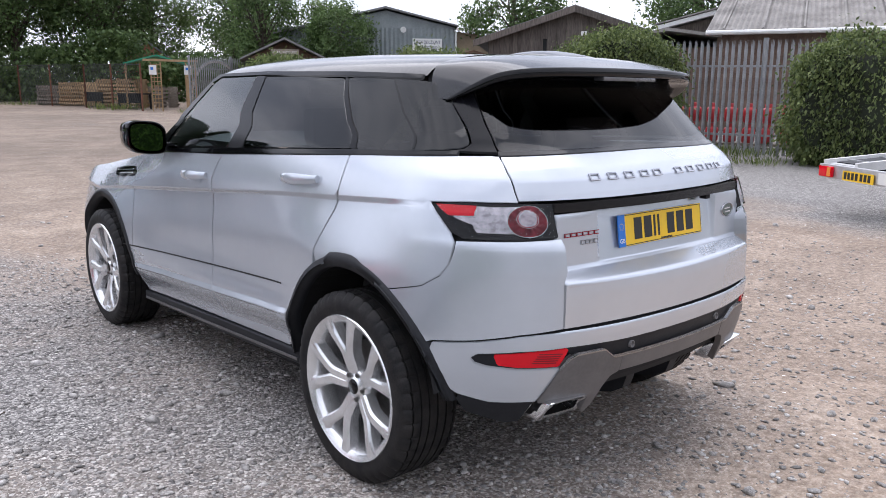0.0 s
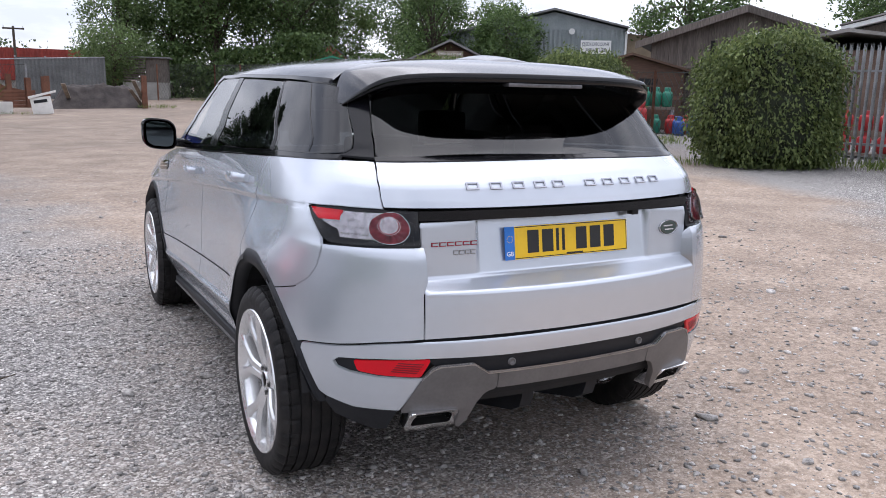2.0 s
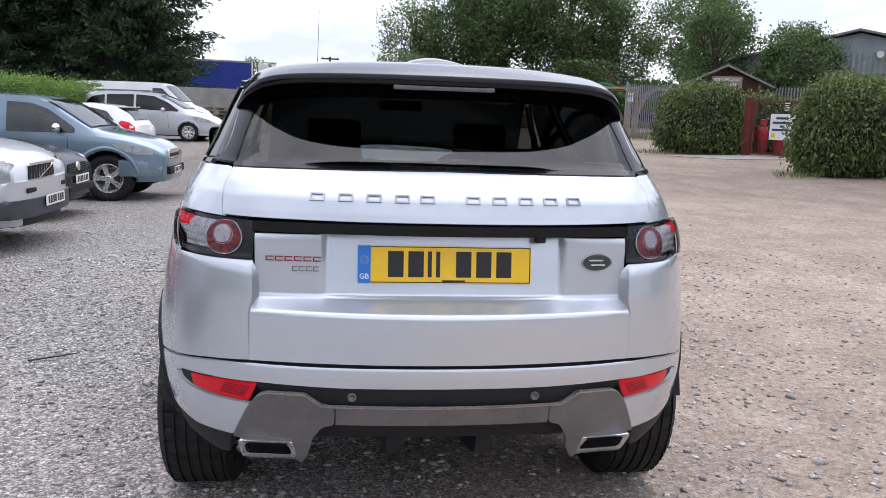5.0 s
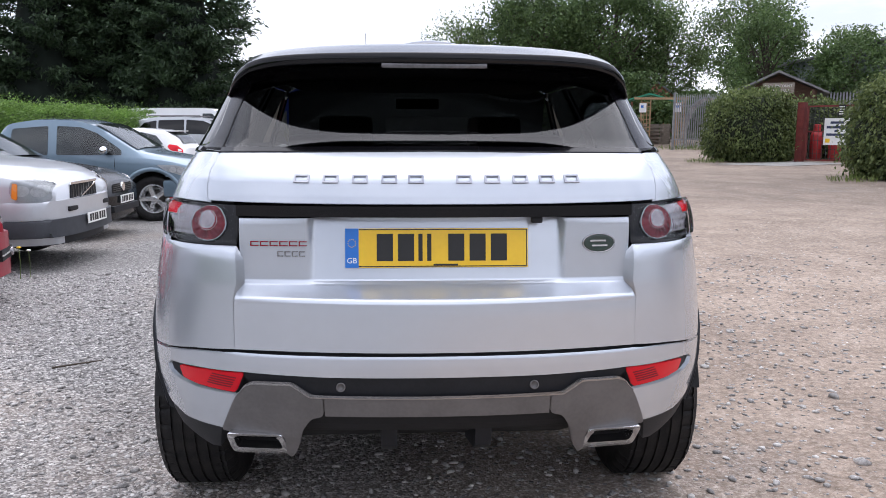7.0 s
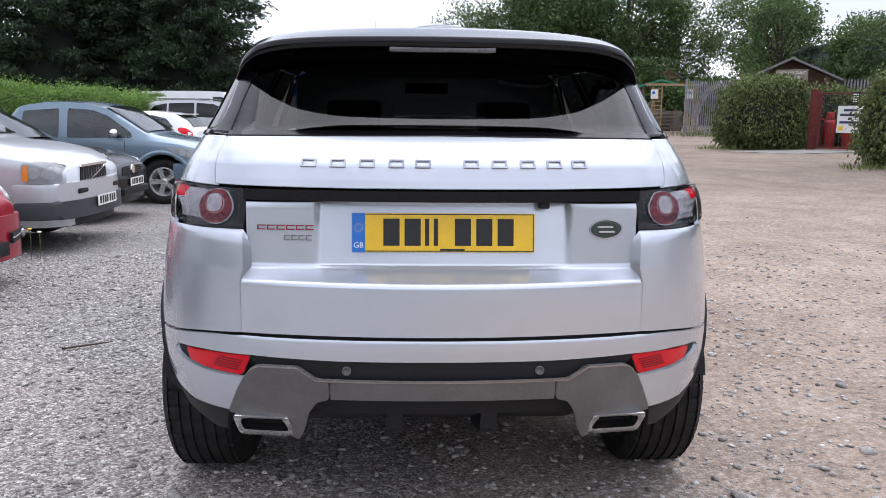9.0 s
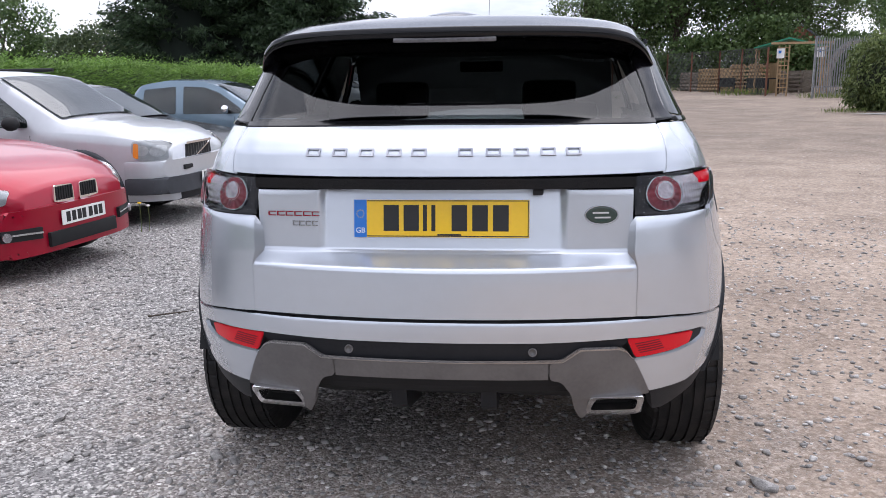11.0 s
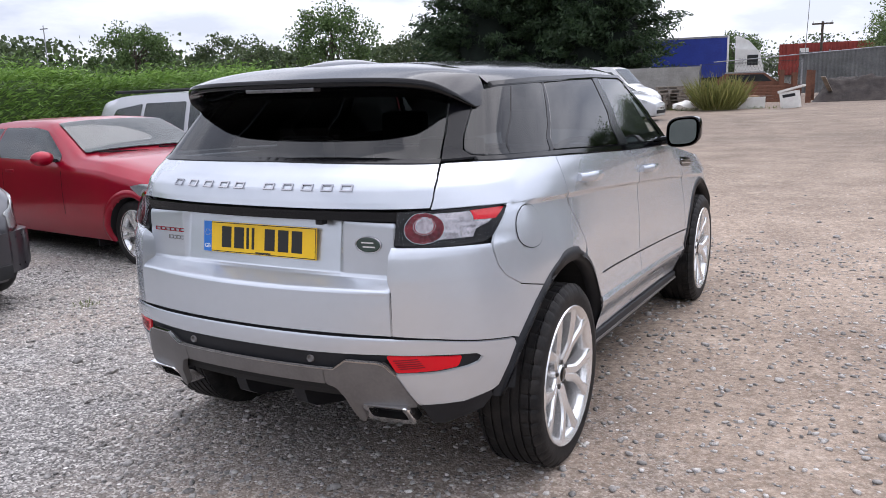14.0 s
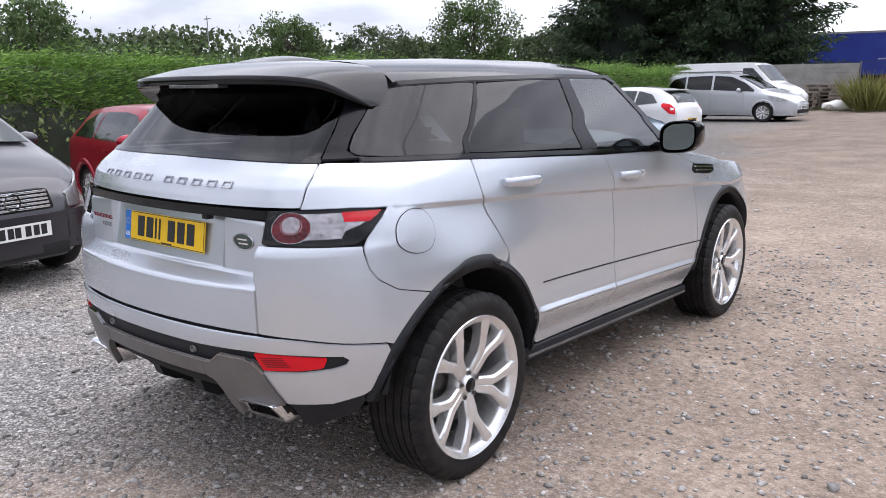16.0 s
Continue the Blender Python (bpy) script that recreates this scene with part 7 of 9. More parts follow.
car("pickup_truck", "blue-grey double-cab pickup truck with five-spoke wheels", pose(-8.50, 11.9, rise(-5.0, 11.9), 0, 0, 0), B_PICK, PAINT_BLUE, (1.12, 4.33), 0.385,
    [[(2.06, 1.12), (2.10, 1.53), (2.68, 1.58), (2.68, 1.11)], [(2.82, 1.11), (2.82, 1.58), (3.2, 1.56), (3.45, 1.47), (3.85, 1.19), (3.86, 1.11)]], (3.40, 4.08), None,
    [("headlamp", [(5.05, 0.79), (4.8, 0.78), (4.55, 0.86), (4.42, 0.955), (4.7, 0.95), (5.02, 0.875)], GLASS_HEAD)], (0.235, -5), pick_extras, (0.46, 0.40), PAINT_BLUE, 0.25, mirrors=(3.62, 1.14, CHROME), category="pickup")

# ---- white hatchback, tail towards the yard
B_WHITE = Body(3.95, [(0, 0.82, 0.68, 0.90, 0.58), (0.05, 0.92, 0.74, 1.0, 0.60), (0.18, 0.96, 0.80, 1.22, 0.58), (0.55, 0.97, 0.84, 1.42, 0.58), (1.2, 0.95, 0.855, 1.47, 0.59), (1.8, 0.93, 0.86, 1.46, 0.60), (2.1, 0.92, 0.86, 1.40, 0.61), (2.85, 0.90, 0.85, 1.0, 0.74), (3.4, 0.82, 0.83, 0.92, 0.70), (3.75, 0.72, 0.74, 0.80, 0.56), (3.95, 0.58, 0.52, 0.64, 0.40)])


def white_extras(c, B):
    for s in (1, -1):
        body_panel("tail_lamp", B, [(0.03, 0.78), (0.16, 0.80), (0.40, 1.0), (0.36, 1.06), (0.18, 1.03), (0.05, 0.92)], RED_LENS, c, s, off=0.014)
    part("roof_lip", box_bm((0.30, -0.52, 1.37, 0.62, 0.52, 1.40)), PAINT_WHITE, c, bevel=0.012)
    plate_marks(c, -0.075, 0.62, False, material=PLATE_Y)
    part("rear_bumper", prism_bm(bmesh.new(), round_poly([(0.4, -0.84), (0.0, -0.72), (-0.06, 0), (0.0, 0.72), (0.4, 0.84)], 0.1), "z", 0.3, 0.55), PAINT_WHITE, c, bevel=0.03)


car("white_hatchback", "small white hatchback with red tail lamps, tail to the yard", pose(-5.30, 18.27, rise(-6, 18), 0, 0, 176), B_WHITE, PAINT_WHITE, (0.66, 3.15), 0.30,
    [[(0.50, 1.06), (0.7, 1.27), (1.1, 1.36), (1.12, 1.0)], [(1.17, 1.0), (1.15, 1.36), (1.8, 1.37), (2.1, 1.31), (2.5, 1.06), (2.52, 0.98)]], (2.15, 2.80), (0.10, 0.50),
    [("headlamp", [(3.7, 0.68), (3.4, 0.70), (3.1, 0.82), (3.4, 0.84), (3.7, 0.76)], GLASS_HEAD)], (0.20, 5), white_extras, (0.345, 0.30), mirrors=(2.3, 0.98))

# ---- silver people carrier
B_MPV = Body(4.77, [(0, 0.98, 0.70, 1.06, 0.58), (0.06, 1.04, 0.80, 1.25, 0.60), (0.4, 1.05, 0.87, 1.55, 0.70), (1.0, 1.03, 0.89, 1.635, 0.73), (2.0, 1.0, 0.895, 1.65, 0.74), (2.6, 0.97, 0.895, 1.60, 0.74), (3.0, 0.95, 0.89, 1.46, 0.75), (3.75, 0.91, 0.88, 1.05, 0.76), (4.2, 0.84, 0.85, 0.95, 0.70), (4.55, 0.74, 0.76, 0.83, 0.58), (4.77, 0.60, 0.52, 0.66, 0.40)])


def mpv_extras(c, B):
    L = B.L
    part("bumper", prism_bm(bmesh.new(), round_poly([(L - 0.7, -0.86), (L - 0.15, -0.74), (L + 0.02, -0.4), (L + 0.02, 0.4), (L - 0.15, 0.74), (L - 0.7, 0.86)], 0.12), "z", 0.24, 0.52), PAINT_SILV, c, bevel=0.03)
    part("lower_intake", box_bm((L - 0.1, -0.5, 0.3, L + 0.03, 0.5, 0.42)), BLACK, c, bevel=0.01)
    for s in (1, -1):
        part("roof_rail", tube_bm(bmesh.new(), (0.7, s * 0.60, 1.66), (2.5, s * 0.61, 1.665), 0.02, 0.02, 8), SATIN, c)
        body_panel("tail_lamp", B, [(0.04, 0.85), (0.2, 0.86), (0.16, 1.05), (0.05, 1.05)], RED_LENS, c, s, off=0.012)
    plate_marks(c, L + 0.03, 0.48)


car("people_carrier", "pale silver people carrier with roof rails and tinted windows", pose(-4.62 - 4.77, 26.4, rise(-7, 26), 0, 0, -3), B_MPV, PAINT_SILV, (0.95, 3.78), 0.325,
    [[(0.35, 1.12), (0.62, 1.42), (1.05, 1.50), (1.05, 1.08)], [(1.12, 1.08), (1.12, 1.505), (2.0, 1.53), (2.0, 1.05)], [(2.08, 1.05), (2.08, 1.53), (2.65, 1.49), (3.1, 1.30), (3.45, 1.06), (3.46, 1.0)]], (2.85, 3.65), (0.08, 0.42),
    [("headlamp", [(4.52, 0.66), (4.3, 0.66), (4.0, 0.76), (3.92, 0.86), (4.2, 0.83), (4.5, 0.74)], GLASS_HEAD)], (0.215, 6), mpv_extras, (0.37, 0.325), glass=GLASS_DARK, mirrors=(3.0, 1.0))

# ---- white panel van
B_VAN = Body(4.90, [(0, 1.20, 0.88, 1.92, 0.80), (0.06, 1.22, 0.94, 1.99, 0.82), (1.0, 1.22, 0.96, 2.02, 0.83), (3.0, 1.20, 0.96, 2.02, 0.83), (3.35, 1.18, 0.955, 1.98, 0.82), (4.05, 1.12, 0.95, 1.26, 0.84), (4.5, 1.0, 0.90, 1.10, 0.76), (4.78, 0.84, 0.80, 0.95, 0.62), (4.90, 0.70, 0.66, 0.80, 0.5)], 0.28)


def van_extras(c, B):
    part("bumper", prism_bm(bmesh.new(), round_poly([(4.2, -0.93), (4.75, -0.82), (4.93, -0.4), (4.93, 0.4), (4.75, 0.82), (4.2, 0.93)], 0.12), "z", 0.3, 0.58), PLASTIC, c, bevel=0.03)


car("panel_van", "white panel van with plain sides and black bumper", pose(-5.75 - 4.90, 30.6, rise(-8, 30), 0, 0, -4), B_VAN, PAINT_WHITE, (0.95, 3.95), 0.33,
    [[(2.95, 1.26), (2.95, 1.78), (3.32, 1.78), (3.75, 1.36), (3.78, 1.22)]], (3.42, 4.0), None,
    [("headlamp", [(4.75, 0.80), (4.55, 0.80), (4.4, 0.95), (4.45, 1.02), (4.72, 0.94)], GLASS_HEAD)], (0.2, 5), van_extras, (0.38, 0.33), mirrors=(3.55, 1.25, BLACK), category="van")

# ---------------------------------------------------------------- hedges, bushes, trees
def long_hedge(x0, y0, x1, y1, h, w, n, label, seed=1):
    R = np.random.default_rng(seed)
    a, b = np.array((x0, y0)), np.array((x1, y1))
    ln = np.linalg.norm(b - a); d = (b - a) / ln; q = np.array((-d[1], d[0]))
    t = empty("clipped_hedge", pose(x0, y0, 0, 0, 0, math.degrees(math.atan2(d[1], d[0]))), label, "hedge")
    bm = box_bm((0, -w * 0.42, 0, ln, w * 0.42, h * 0.93))
    bmesh.ops.subdivide_edges(bm, edges=list(bm.edges), cuts=6, use_grid_fill=True)
    part("dark_core", bm, mat("hedge_core", (0.05, 0.09, 0.02), 0.9, 0, 0.3, 3), t)
    s = R.uniform(0, ln, n)
    f = R.random(n)
    side = np.where(f < 0.42, -1, np.where(f < 0.62, 1, 0))
    wob = 0.10 * np.sin(s * 1.1) + 0.07 * np.sin(s * 2.7 + 1)
    yy = np.where(side == 0, R.uniform(-w / 2, w / 2, n), side * (w / 2 + wob * 0.5)) + R.normal(0, 0.05, n)
    zz = np.where(side == 0, h + wob * 0.6 + R.gamma(1.5, 0.05, n), h * R.uniform(0.0, 1.0, n))
    D = np.stack([R.normal(0.8, 0.45, n), side * 0.45 + R.normal(0, 0.35, n), R.normal(0.25, 0.35, n)], 1)
    leaf_mesh("foliage", np.stack([s, yy, zz], 1), D, R.uniform(0.05, 0.15, n), LEAF_HEDGE, t, aspect=0.22)
    return t


long_hedge(-10.1, -8, -9.6, 27.5, 1.78, 1.3, 120000, "bright green clipped conifer hedge behind the parked cars")
bush("climbing_weed", -9.3, 3.6, (0.5, 2.6, 1.5), LEAF_IVY, "dark climbing weeds growing up the clipped hedge", "climber", 900, 0.13, 4, 3, "climbing weeds")
for x, y, k in ((-9.3, 6.2, 1), (-9.2, 1.2, 2)):
    bush("climbing_weed", x, y, (0.45, 1.6, 1.3), LEAF_IVY, "dark climbing weeds growing up the clipped hedge", "climber", 600, 0.13, 10 * k, 3 + k, "climbing weeds")
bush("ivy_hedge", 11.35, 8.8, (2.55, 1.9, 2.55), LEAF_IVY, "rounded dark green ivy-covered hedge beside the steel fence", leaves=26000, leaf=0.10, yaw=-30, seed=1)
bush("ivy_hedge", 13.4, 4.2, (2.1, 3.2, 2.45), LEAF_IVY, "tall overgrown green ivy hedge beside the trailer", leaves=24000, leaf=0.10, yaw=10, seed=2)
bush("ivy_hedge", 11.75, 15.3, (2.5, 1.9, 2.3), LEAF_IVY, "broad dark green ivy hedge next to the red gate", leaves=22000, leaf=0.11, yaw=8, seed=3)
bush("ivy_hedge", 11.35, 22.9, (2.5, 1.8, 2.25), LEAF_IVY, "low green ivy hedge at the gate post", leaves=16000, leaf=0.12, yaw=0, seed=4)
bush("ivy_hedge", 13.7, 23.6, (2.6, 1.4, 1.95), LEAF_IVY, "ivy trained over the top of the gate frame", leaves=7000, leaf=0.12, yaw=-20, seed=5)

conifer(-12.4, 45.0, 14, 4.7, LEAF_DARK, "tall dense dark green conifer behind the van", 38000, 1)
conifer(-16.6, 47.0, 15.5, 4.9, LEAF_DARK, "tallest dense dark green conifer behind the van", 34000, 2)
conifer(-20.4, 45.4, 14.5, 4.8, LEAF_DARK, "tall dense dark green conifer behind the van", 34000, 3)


for k, (x, y, h, cr, mt, lv, lf, air, lab) in enumerate((
        (4.6, 57, 9.5, (3.0, 2.6, 3.8), LEAF_LIGHT, 3600, 0.30, 1.3, "airy light green tree beyond the wire fence"),
        (8.0, 57, 10.5, (4.0, 3.2, 4.2), LEAF_TREE, 8000, 0.34, 1.1, "tall dark green broadleaf tree beyond the wire fence"),
        (10.5, 55, 12.0, (4.8, 3.6, 5.0), LEAF_TREE, 11000, 0.36, 1.0, "tall dark green broadleaf tree beyond the wire fence"),
        (15.0, 53, 12.0, (4.6, 3.6, 5.0), LEAF_TREE, 11000, 0.36, 1.0, "tall dark green broadleaf tree beyond the wire fence"),
        (22.6, 49, 10.4, (3.5, 3.2, 4.4), LEAF_LIGHT, 8000, 0.30, 1.2, "light green tree with open branches behind the shed"),
        (18.7, 53.5, 9.8, (3.4, 3.0, 4.2), LEAF_LIGHT, 7000, 0.30, 1.15, "light green tree with open branches beside the cottage"),
        (28.0, 46, 6.8, (3.4, 3.0, 2.8), LEAF_LIGHT, 5500, 0.30, 1.2, "light green tree with open branches behind the shed"),
        (21.2, 34.2, 5.7, (2.2, 2.1, 2.5), LEAF_TREE, 7000, 0.24, 1.0, "dense dark green tree beside the corrugated warehouse"),
        (18.6, 37.5, 7.2, (2.4, 2.2, 2.8), LEAF_TREE, 5000, 0.26, 1.1, "dark green tree behind the small shed"),
        (3.4, 50.5, 5.2, (2.2, 1.8, 2.2), LEAF_LIGHT, 3000, 0.24, 1.2, "small leaning light green tree by the metal hut"),
        (2.8, 53, 3.6, (1.6, 1.4, 1.6), LEAF_LIGHT, 2400, 0.24, 1.2, "scrubby light green sapling behind the earth heap"),
        (-7.6, 64, 4.6, (2.2, 1.8, 2.0), LEAF_TREE, 2600, 0.3, 1.0, "dark green tree behind the lorry"),
        (30, 30, 8.6, (3.6, 3.0, 3.2), LEAF_TREE, 3600, 0.34, 1.1, "dark green tree beyond the timber barn"),
        (36, 22, 9.4, (4.2, 3.4, 3.6), LEAF_TREE, 4200, 0.34, 1.0, "dark green tree beyond the grey roofs"),
        (41, 14, 10.0, (4.2, 3.6, 4.0), LEAF_TREE, 4200, 0.34, 1.0, "dark green tree beyond the grey roofs"),
        (-39.4, 54.7, 9.2, (4.6, 4.0, 4.0), LEAF_TREE, 5200, 0.42, 0.9, "round-headed field tree beyond the hedge"),
        (-46, 50.0, 6.9, (4.2, 3.6, 3.0), LEAF_FAR, 3600, 0.42, 0.9, "low field tree beyond the hedge"),
        (-33.5, 60, 7.2, (4.6, 3.6, 3.2), LEAF_FAR, 3600, 0.42, 0.9, "low field tree beyond the hedge"),
        (-52.5, 45.0, 7.9, (4.2, 3.6, 3.4), LEAF_TREE, 4200, 0.42, 0.9, "dark field tree beyond the hedge"),
        (-61.0, 27.0, 8.6, (5.0, 4.0, 3.6), LEAF_TREE, 4600, 0.42, 0.9, "dark field tree beyond the hedge"),
        (-58.0, 38.0, 5.2, (3.0, 3.0, 2.4), LEAF_FAR, 2200, 0.40, 0.9, "low field tree beyond the hedge"))):
    tree(x, y, h, cr, mt, lab, 0.24, lv, lf, 34 + int(lv / 160), air, seed=k)


def woods(name, pts, n, hmax, material, label, seed, thick=4.0, leaf=0.55):
    """Far scrub along a line, one uneven mass of leaves down to the ground."""
    R = np.random.default_rng(seed)
    P = np.array(pts, float)
    seg = np.linalg.norm(np.diff(P[:, :2], axis=0), axis=1)
    s = R.uniform(0, seg.sum(), n)
    cum = np.concatenate([[0], np.cumsum(seg)])
    x, y = np.interp(s, cum, P[:, 0]), np.interp(s, cum, P[:, 1])
    hh = np.interp(s, cum, P[:, 2]) * (0.72 + 0.20 * np.sin(s * 0.55 + seed) + 0.14 * np.sin(s * 1.37 + 2 * seed) + 0.1 * np.sin(s * 3.1))
    z = hh * (1 - R.random(n) ** 1.6)
    x += R.normal(0, thick * 0.4, n); y += R.normal(0, thick * 0.4, n)
    C = np.stack([x, y, z + np.array([rise(a, b) for a, b in zip(x, y)])], 1)
    ob = leaf_mesh(name, C, R.normal(size=(n, 3)), R.uniform(0.5, 1.3, n) * leaf, material, None, aspect=0.8)
    return tagged(ob, label, "woods", kind="stuff")


woods("far_woods", [(-75, -12, 8.5), (-75, 10, 8.0), (-68, 30, 7.4), (-58, 48, 6.2), (-44, 62, 5.6), (-26, 74, 5.0)], 60000, 5, LEAF_FAR, "distant band of mixed green trees on the field edge", 3, 5.0, 0.5)
woods("field_scrub", [(-26, -10, 4.6), (-26, -4, 4.4), (-28, 10, 3.9), (-29, 20, 3.2), (-29, 26, 3.0), (-27, 36, 2.6)], 70000, 3, LEAF_TREE, "brambles and scrub beyond the clipped hedge", 5, 4.0, 0.17)
woods("fence_scrub", [(3, 56, 3.0), (9, 54, 4.2), (15, 50, 4.2), (21, 45, 4.0), (27, 41, 4.2)], 30000, 4, LEAF_TREE, "dark undergrowth beneath the trees", 7, 2.0, 0.25)
woods("far_treeline", [(-24, 95, 5), (-6, 98, 4.5), (10, 95, 5), (30, 85, 5.5), (52, 60, 5.5), (66, 30, 7), (64, 0, 7), (60, -40, 7)], 60000, 9, LEAF_FAR, "distant tree line beyond the roofs", 9, 4.0, 0.34)
woods("rear_treeline", [(60, -40, 8), (30, -62, 8), (0, -68, 9), (-35, -60, 8), (-62, -35, 7), (-72, 0, 6)], 16000, 9, LEAF_FAR, "tree line that closes the far side of the yard", 11, 5.0, 0.9)

# ---------------------------------------------------------------- fences
GALV = mat("galvanised_steel", (0.22, 0.225, 0.235), 0.55, 0.45, 0.18, 5, color2=(0.36, 0.365, 0.375), bump=0.02)
RUST = mat("rusty_steel", (0.12, 0.055, 0.035), 0.85, 0.2, 0.4, 6, color2=(0.20, 0.09, 0.055), bump=0.06)
WIRE = mat("dark_wire", (0.06, 0.065, 0.06), 0.6, 0.5, 0.2, 20)
CONCRETE = mat("grey_concrete", (0.22, 0.215, 0.20), 0.9, 0, 0.2, 1.5, color2=(0.34, 0.33, 0.31), bump=0.05)


def palisade(x0, y0, x1, y1, h, label):
    ln = math.hypot(x1 - x0, y1 - y0)
    z0, z1 = rise(x0, y0), rise(x1, y1)
    f = empty("palisade_fence", pose(x0, y0, z0, 0, 0, math.degrees(math.atan2(y1 - y0, x1 - x0))), label, "fence", "steel palisade fences")
    bm = bmesh.new()
    prof = [(-0.034, 0.0), (-0.012, 0.012), (0.012, 0.012), (0.034, 0.0), (0.012, 0.008), (-0.012, 0.008)]
    lo, hi = [], []
    for x, y in prof:
        lo.append(bm.verts.new((x, y, 0.05))); hi.append(bm.verts.new((x * 0.999, y, h - 0.14)))
    for i in range(6):
        bm.faces.new((lo[i], lo[(i + 1) % 6], hi[(i + 1) % 6], hi[i]))
    tips = [bm.verts.new((x, 0.006, h - (0.0 if k == 1 else 0.02))) for k, x in enumerate((-0.026, 0.0, 0.026))]
    bm.faces.new((hi[0], hi[1], tips[0])); bm.faces.new((hi[1], hi[2], tips[1])); bm.faces.new((hi[2], hi[3], tips[2]))
    bm.faces.new(lo); 
    first = part("pale", bm, GALV, f, smooth=False)
    n = int(ln / 0.128)
    for i in range(n):
        o = first if i == 0 else new("pale", first.data)
        o.parent = f
        k = i / max(1, n - 1)
        o.matrix_basis = pose(0.08 + i * 0.128, -0.03, (z1 - z0) * k, 0, 0, 0)
    for zz in (0.45, h - 0.55):
        part("rail", beam_bm(bmesh.new(), (0, 0.02, zz), (ln, 0.02, zz + z1 - z0), 0.045, 0.045), GALV, f)
    for i in range(int(ln / 2.75) + 1):
        x = min(ln, i * 2.75)
        part("post", box_bm((x - 0.05, 0.03, -0.1, x + 0.05, 0.08, h + 0.02 + (z1 - z0) * x / ln)), GALV, f)
    return f


palisade(12.55, 9.2, 13.9, 4.9, 2.42, "grey galvanised steel palisade fence with pointed pales")
palisade(11.9, 31.6, 16.2, 33.6, 2.45, "weathered grey steel palisade fence behind the ivy hedge")
palisade(16.2, 33.6, 19.5, 30.2, 2.45, "weathered grey steel palisade fence behind the ivy hedge")


def mesh_fence(pts, h, label, posts=RUST):
    f = empty("wire_fence", pose(pts[0][0], pts[0][1], 0), label, "fence", "wire mesh fences")
    ox, oy = pts[0]
    for (xa, ya), (xb, yb) in zip(pts, pts[1:]):
        ln = math.hypot(xb - xa, yb - ya)
        n = max(1, int(ln / 2.6))
        for i in range(n + 1):
            k = i / n
            x, y = xa + (xb - xa) * k, ya + (yb - ya) * k
            z = rise(x, y)
            part("post", tube_bm(bmesh.new(), (x - ox, y - oy, z - 0.1), (x - ox, y - oy, z + h), 0.045, 0.045, 8), posts, f)
        bm = bmesh.new()
        m = int(ln / 0.16)
        for i in range(m):
            for sgn in (1, -1):
                a, b = i / m, (i + sgn * h / 0.16 * 0.5) / m
                b = min(1, max(0, b))
                top = min(h, abs(b - a) * ln * 2)
                p, q = (xa + (xb - xa) * a, ya + (yb - ya) * a), (xa + (xb - xa) * b, ya + (yb - ya) * b)
                if top > 0.2:
                    beam_bm(bm, (p[0] - ox, p[1] - oy, rise(*p) + 0.05), (q[0] - ox, q[1] - oy, rise(*q) + top), 0.010)
        part("wire_mesh", bm, WIRE, f, smooth=False)
        for zz in (0.1, h - 0.05):
            part("strand", beam_bm(bmesh.new(), (xa - ox, ya - oy, rise(xa, ya) + zz), (xb - ox, yb - oy, rise(xb, yb) + zz), 0.018), WIRE, f)
    return f


mesh_fence([(5.6, 48.4), (8.6, 46.5), (10.2, 40.5), (11.0, 35.0)], 2.15, "sagging dark wire mesh fence on rusty posts")
mesh_fence([(14.0, 17.2), (14.7, 15.6), (16.2, 12.4), (12.6, 9.6)], 1.9, "wire mesh fence round the gas bottle store")
mesh_fence([(-11.5, 41.5), (-6.3, 42.3), (-1.4, 43.2)], 2.0, "wire mesh fence with a top rail behind the rubbish", GALV)

# ---------------------------------------------------------------- buildings
def wood_mat(name, c1, c2, vert=True, scale=6.0):
    m, nt, b = node_mat(name)
    N, L = nt.nodes, nt.links
    tc = N.new("ShaderNodeTexCoord")
    mp = N.new("ShaderNodeMapping")
    mp.inputs["Scale"].default_value = (7, 7, 0.6) if vert else (0.6, 0.6, 7)
    n = N.new("ShaderNodeTexNoise"); n.inputs["Scale"].default_value, n.inputs["Detail"].default_value = scale, 6
    L.new(tc.outputs["Object"], mp.inputs["Vector"]); L.new(mp.outputs[0], n.inputs["Vector"])
    r = N.new("ShaderNodeValToRGB")
    r.color_ramp.elements[0].position, r.color_ramp.elements[0].color = 0.3, (*c1, 1)
    r.color_ramp.elements[1].position, r.color_ramp.elements[1].color = 0.7, (*c2, 1)
    L.new(n.outputs["Fac"], r.inputs[0])
    oi = N.new("ShaderNodeObjectInfo")
    hsv = N.new("ShaderNodeHueSaturation")
    mr = N.new("ShaderNodeMapRange"); mr.inputs["To Min"].default_value, mr.inputs["To Max"].default_value = 0.75, 1.25
    L.new(oi.outputs["Random"], mr.inputs["Value"]); L.new(mr.outputs[0], hsv.inputs["Value"]); L.new(r.outputs[0], hsv.inputs["Color"])
    L.new(hsv.outputs[0], b.inputs["Base Color"])
    b.inputs["Roughness"].default_value = 0.85
    bp = N.new("ShaderNodeBump"); bp.inputs["Strength"].default_value, bp.inputs["Distance"].default_value = 0.5, 0.006
    L.new(n.outputs["Fac"], bp.inputs["Height"]); L.new(bp.outputs[0], b.inputs["Normal"])
    return m


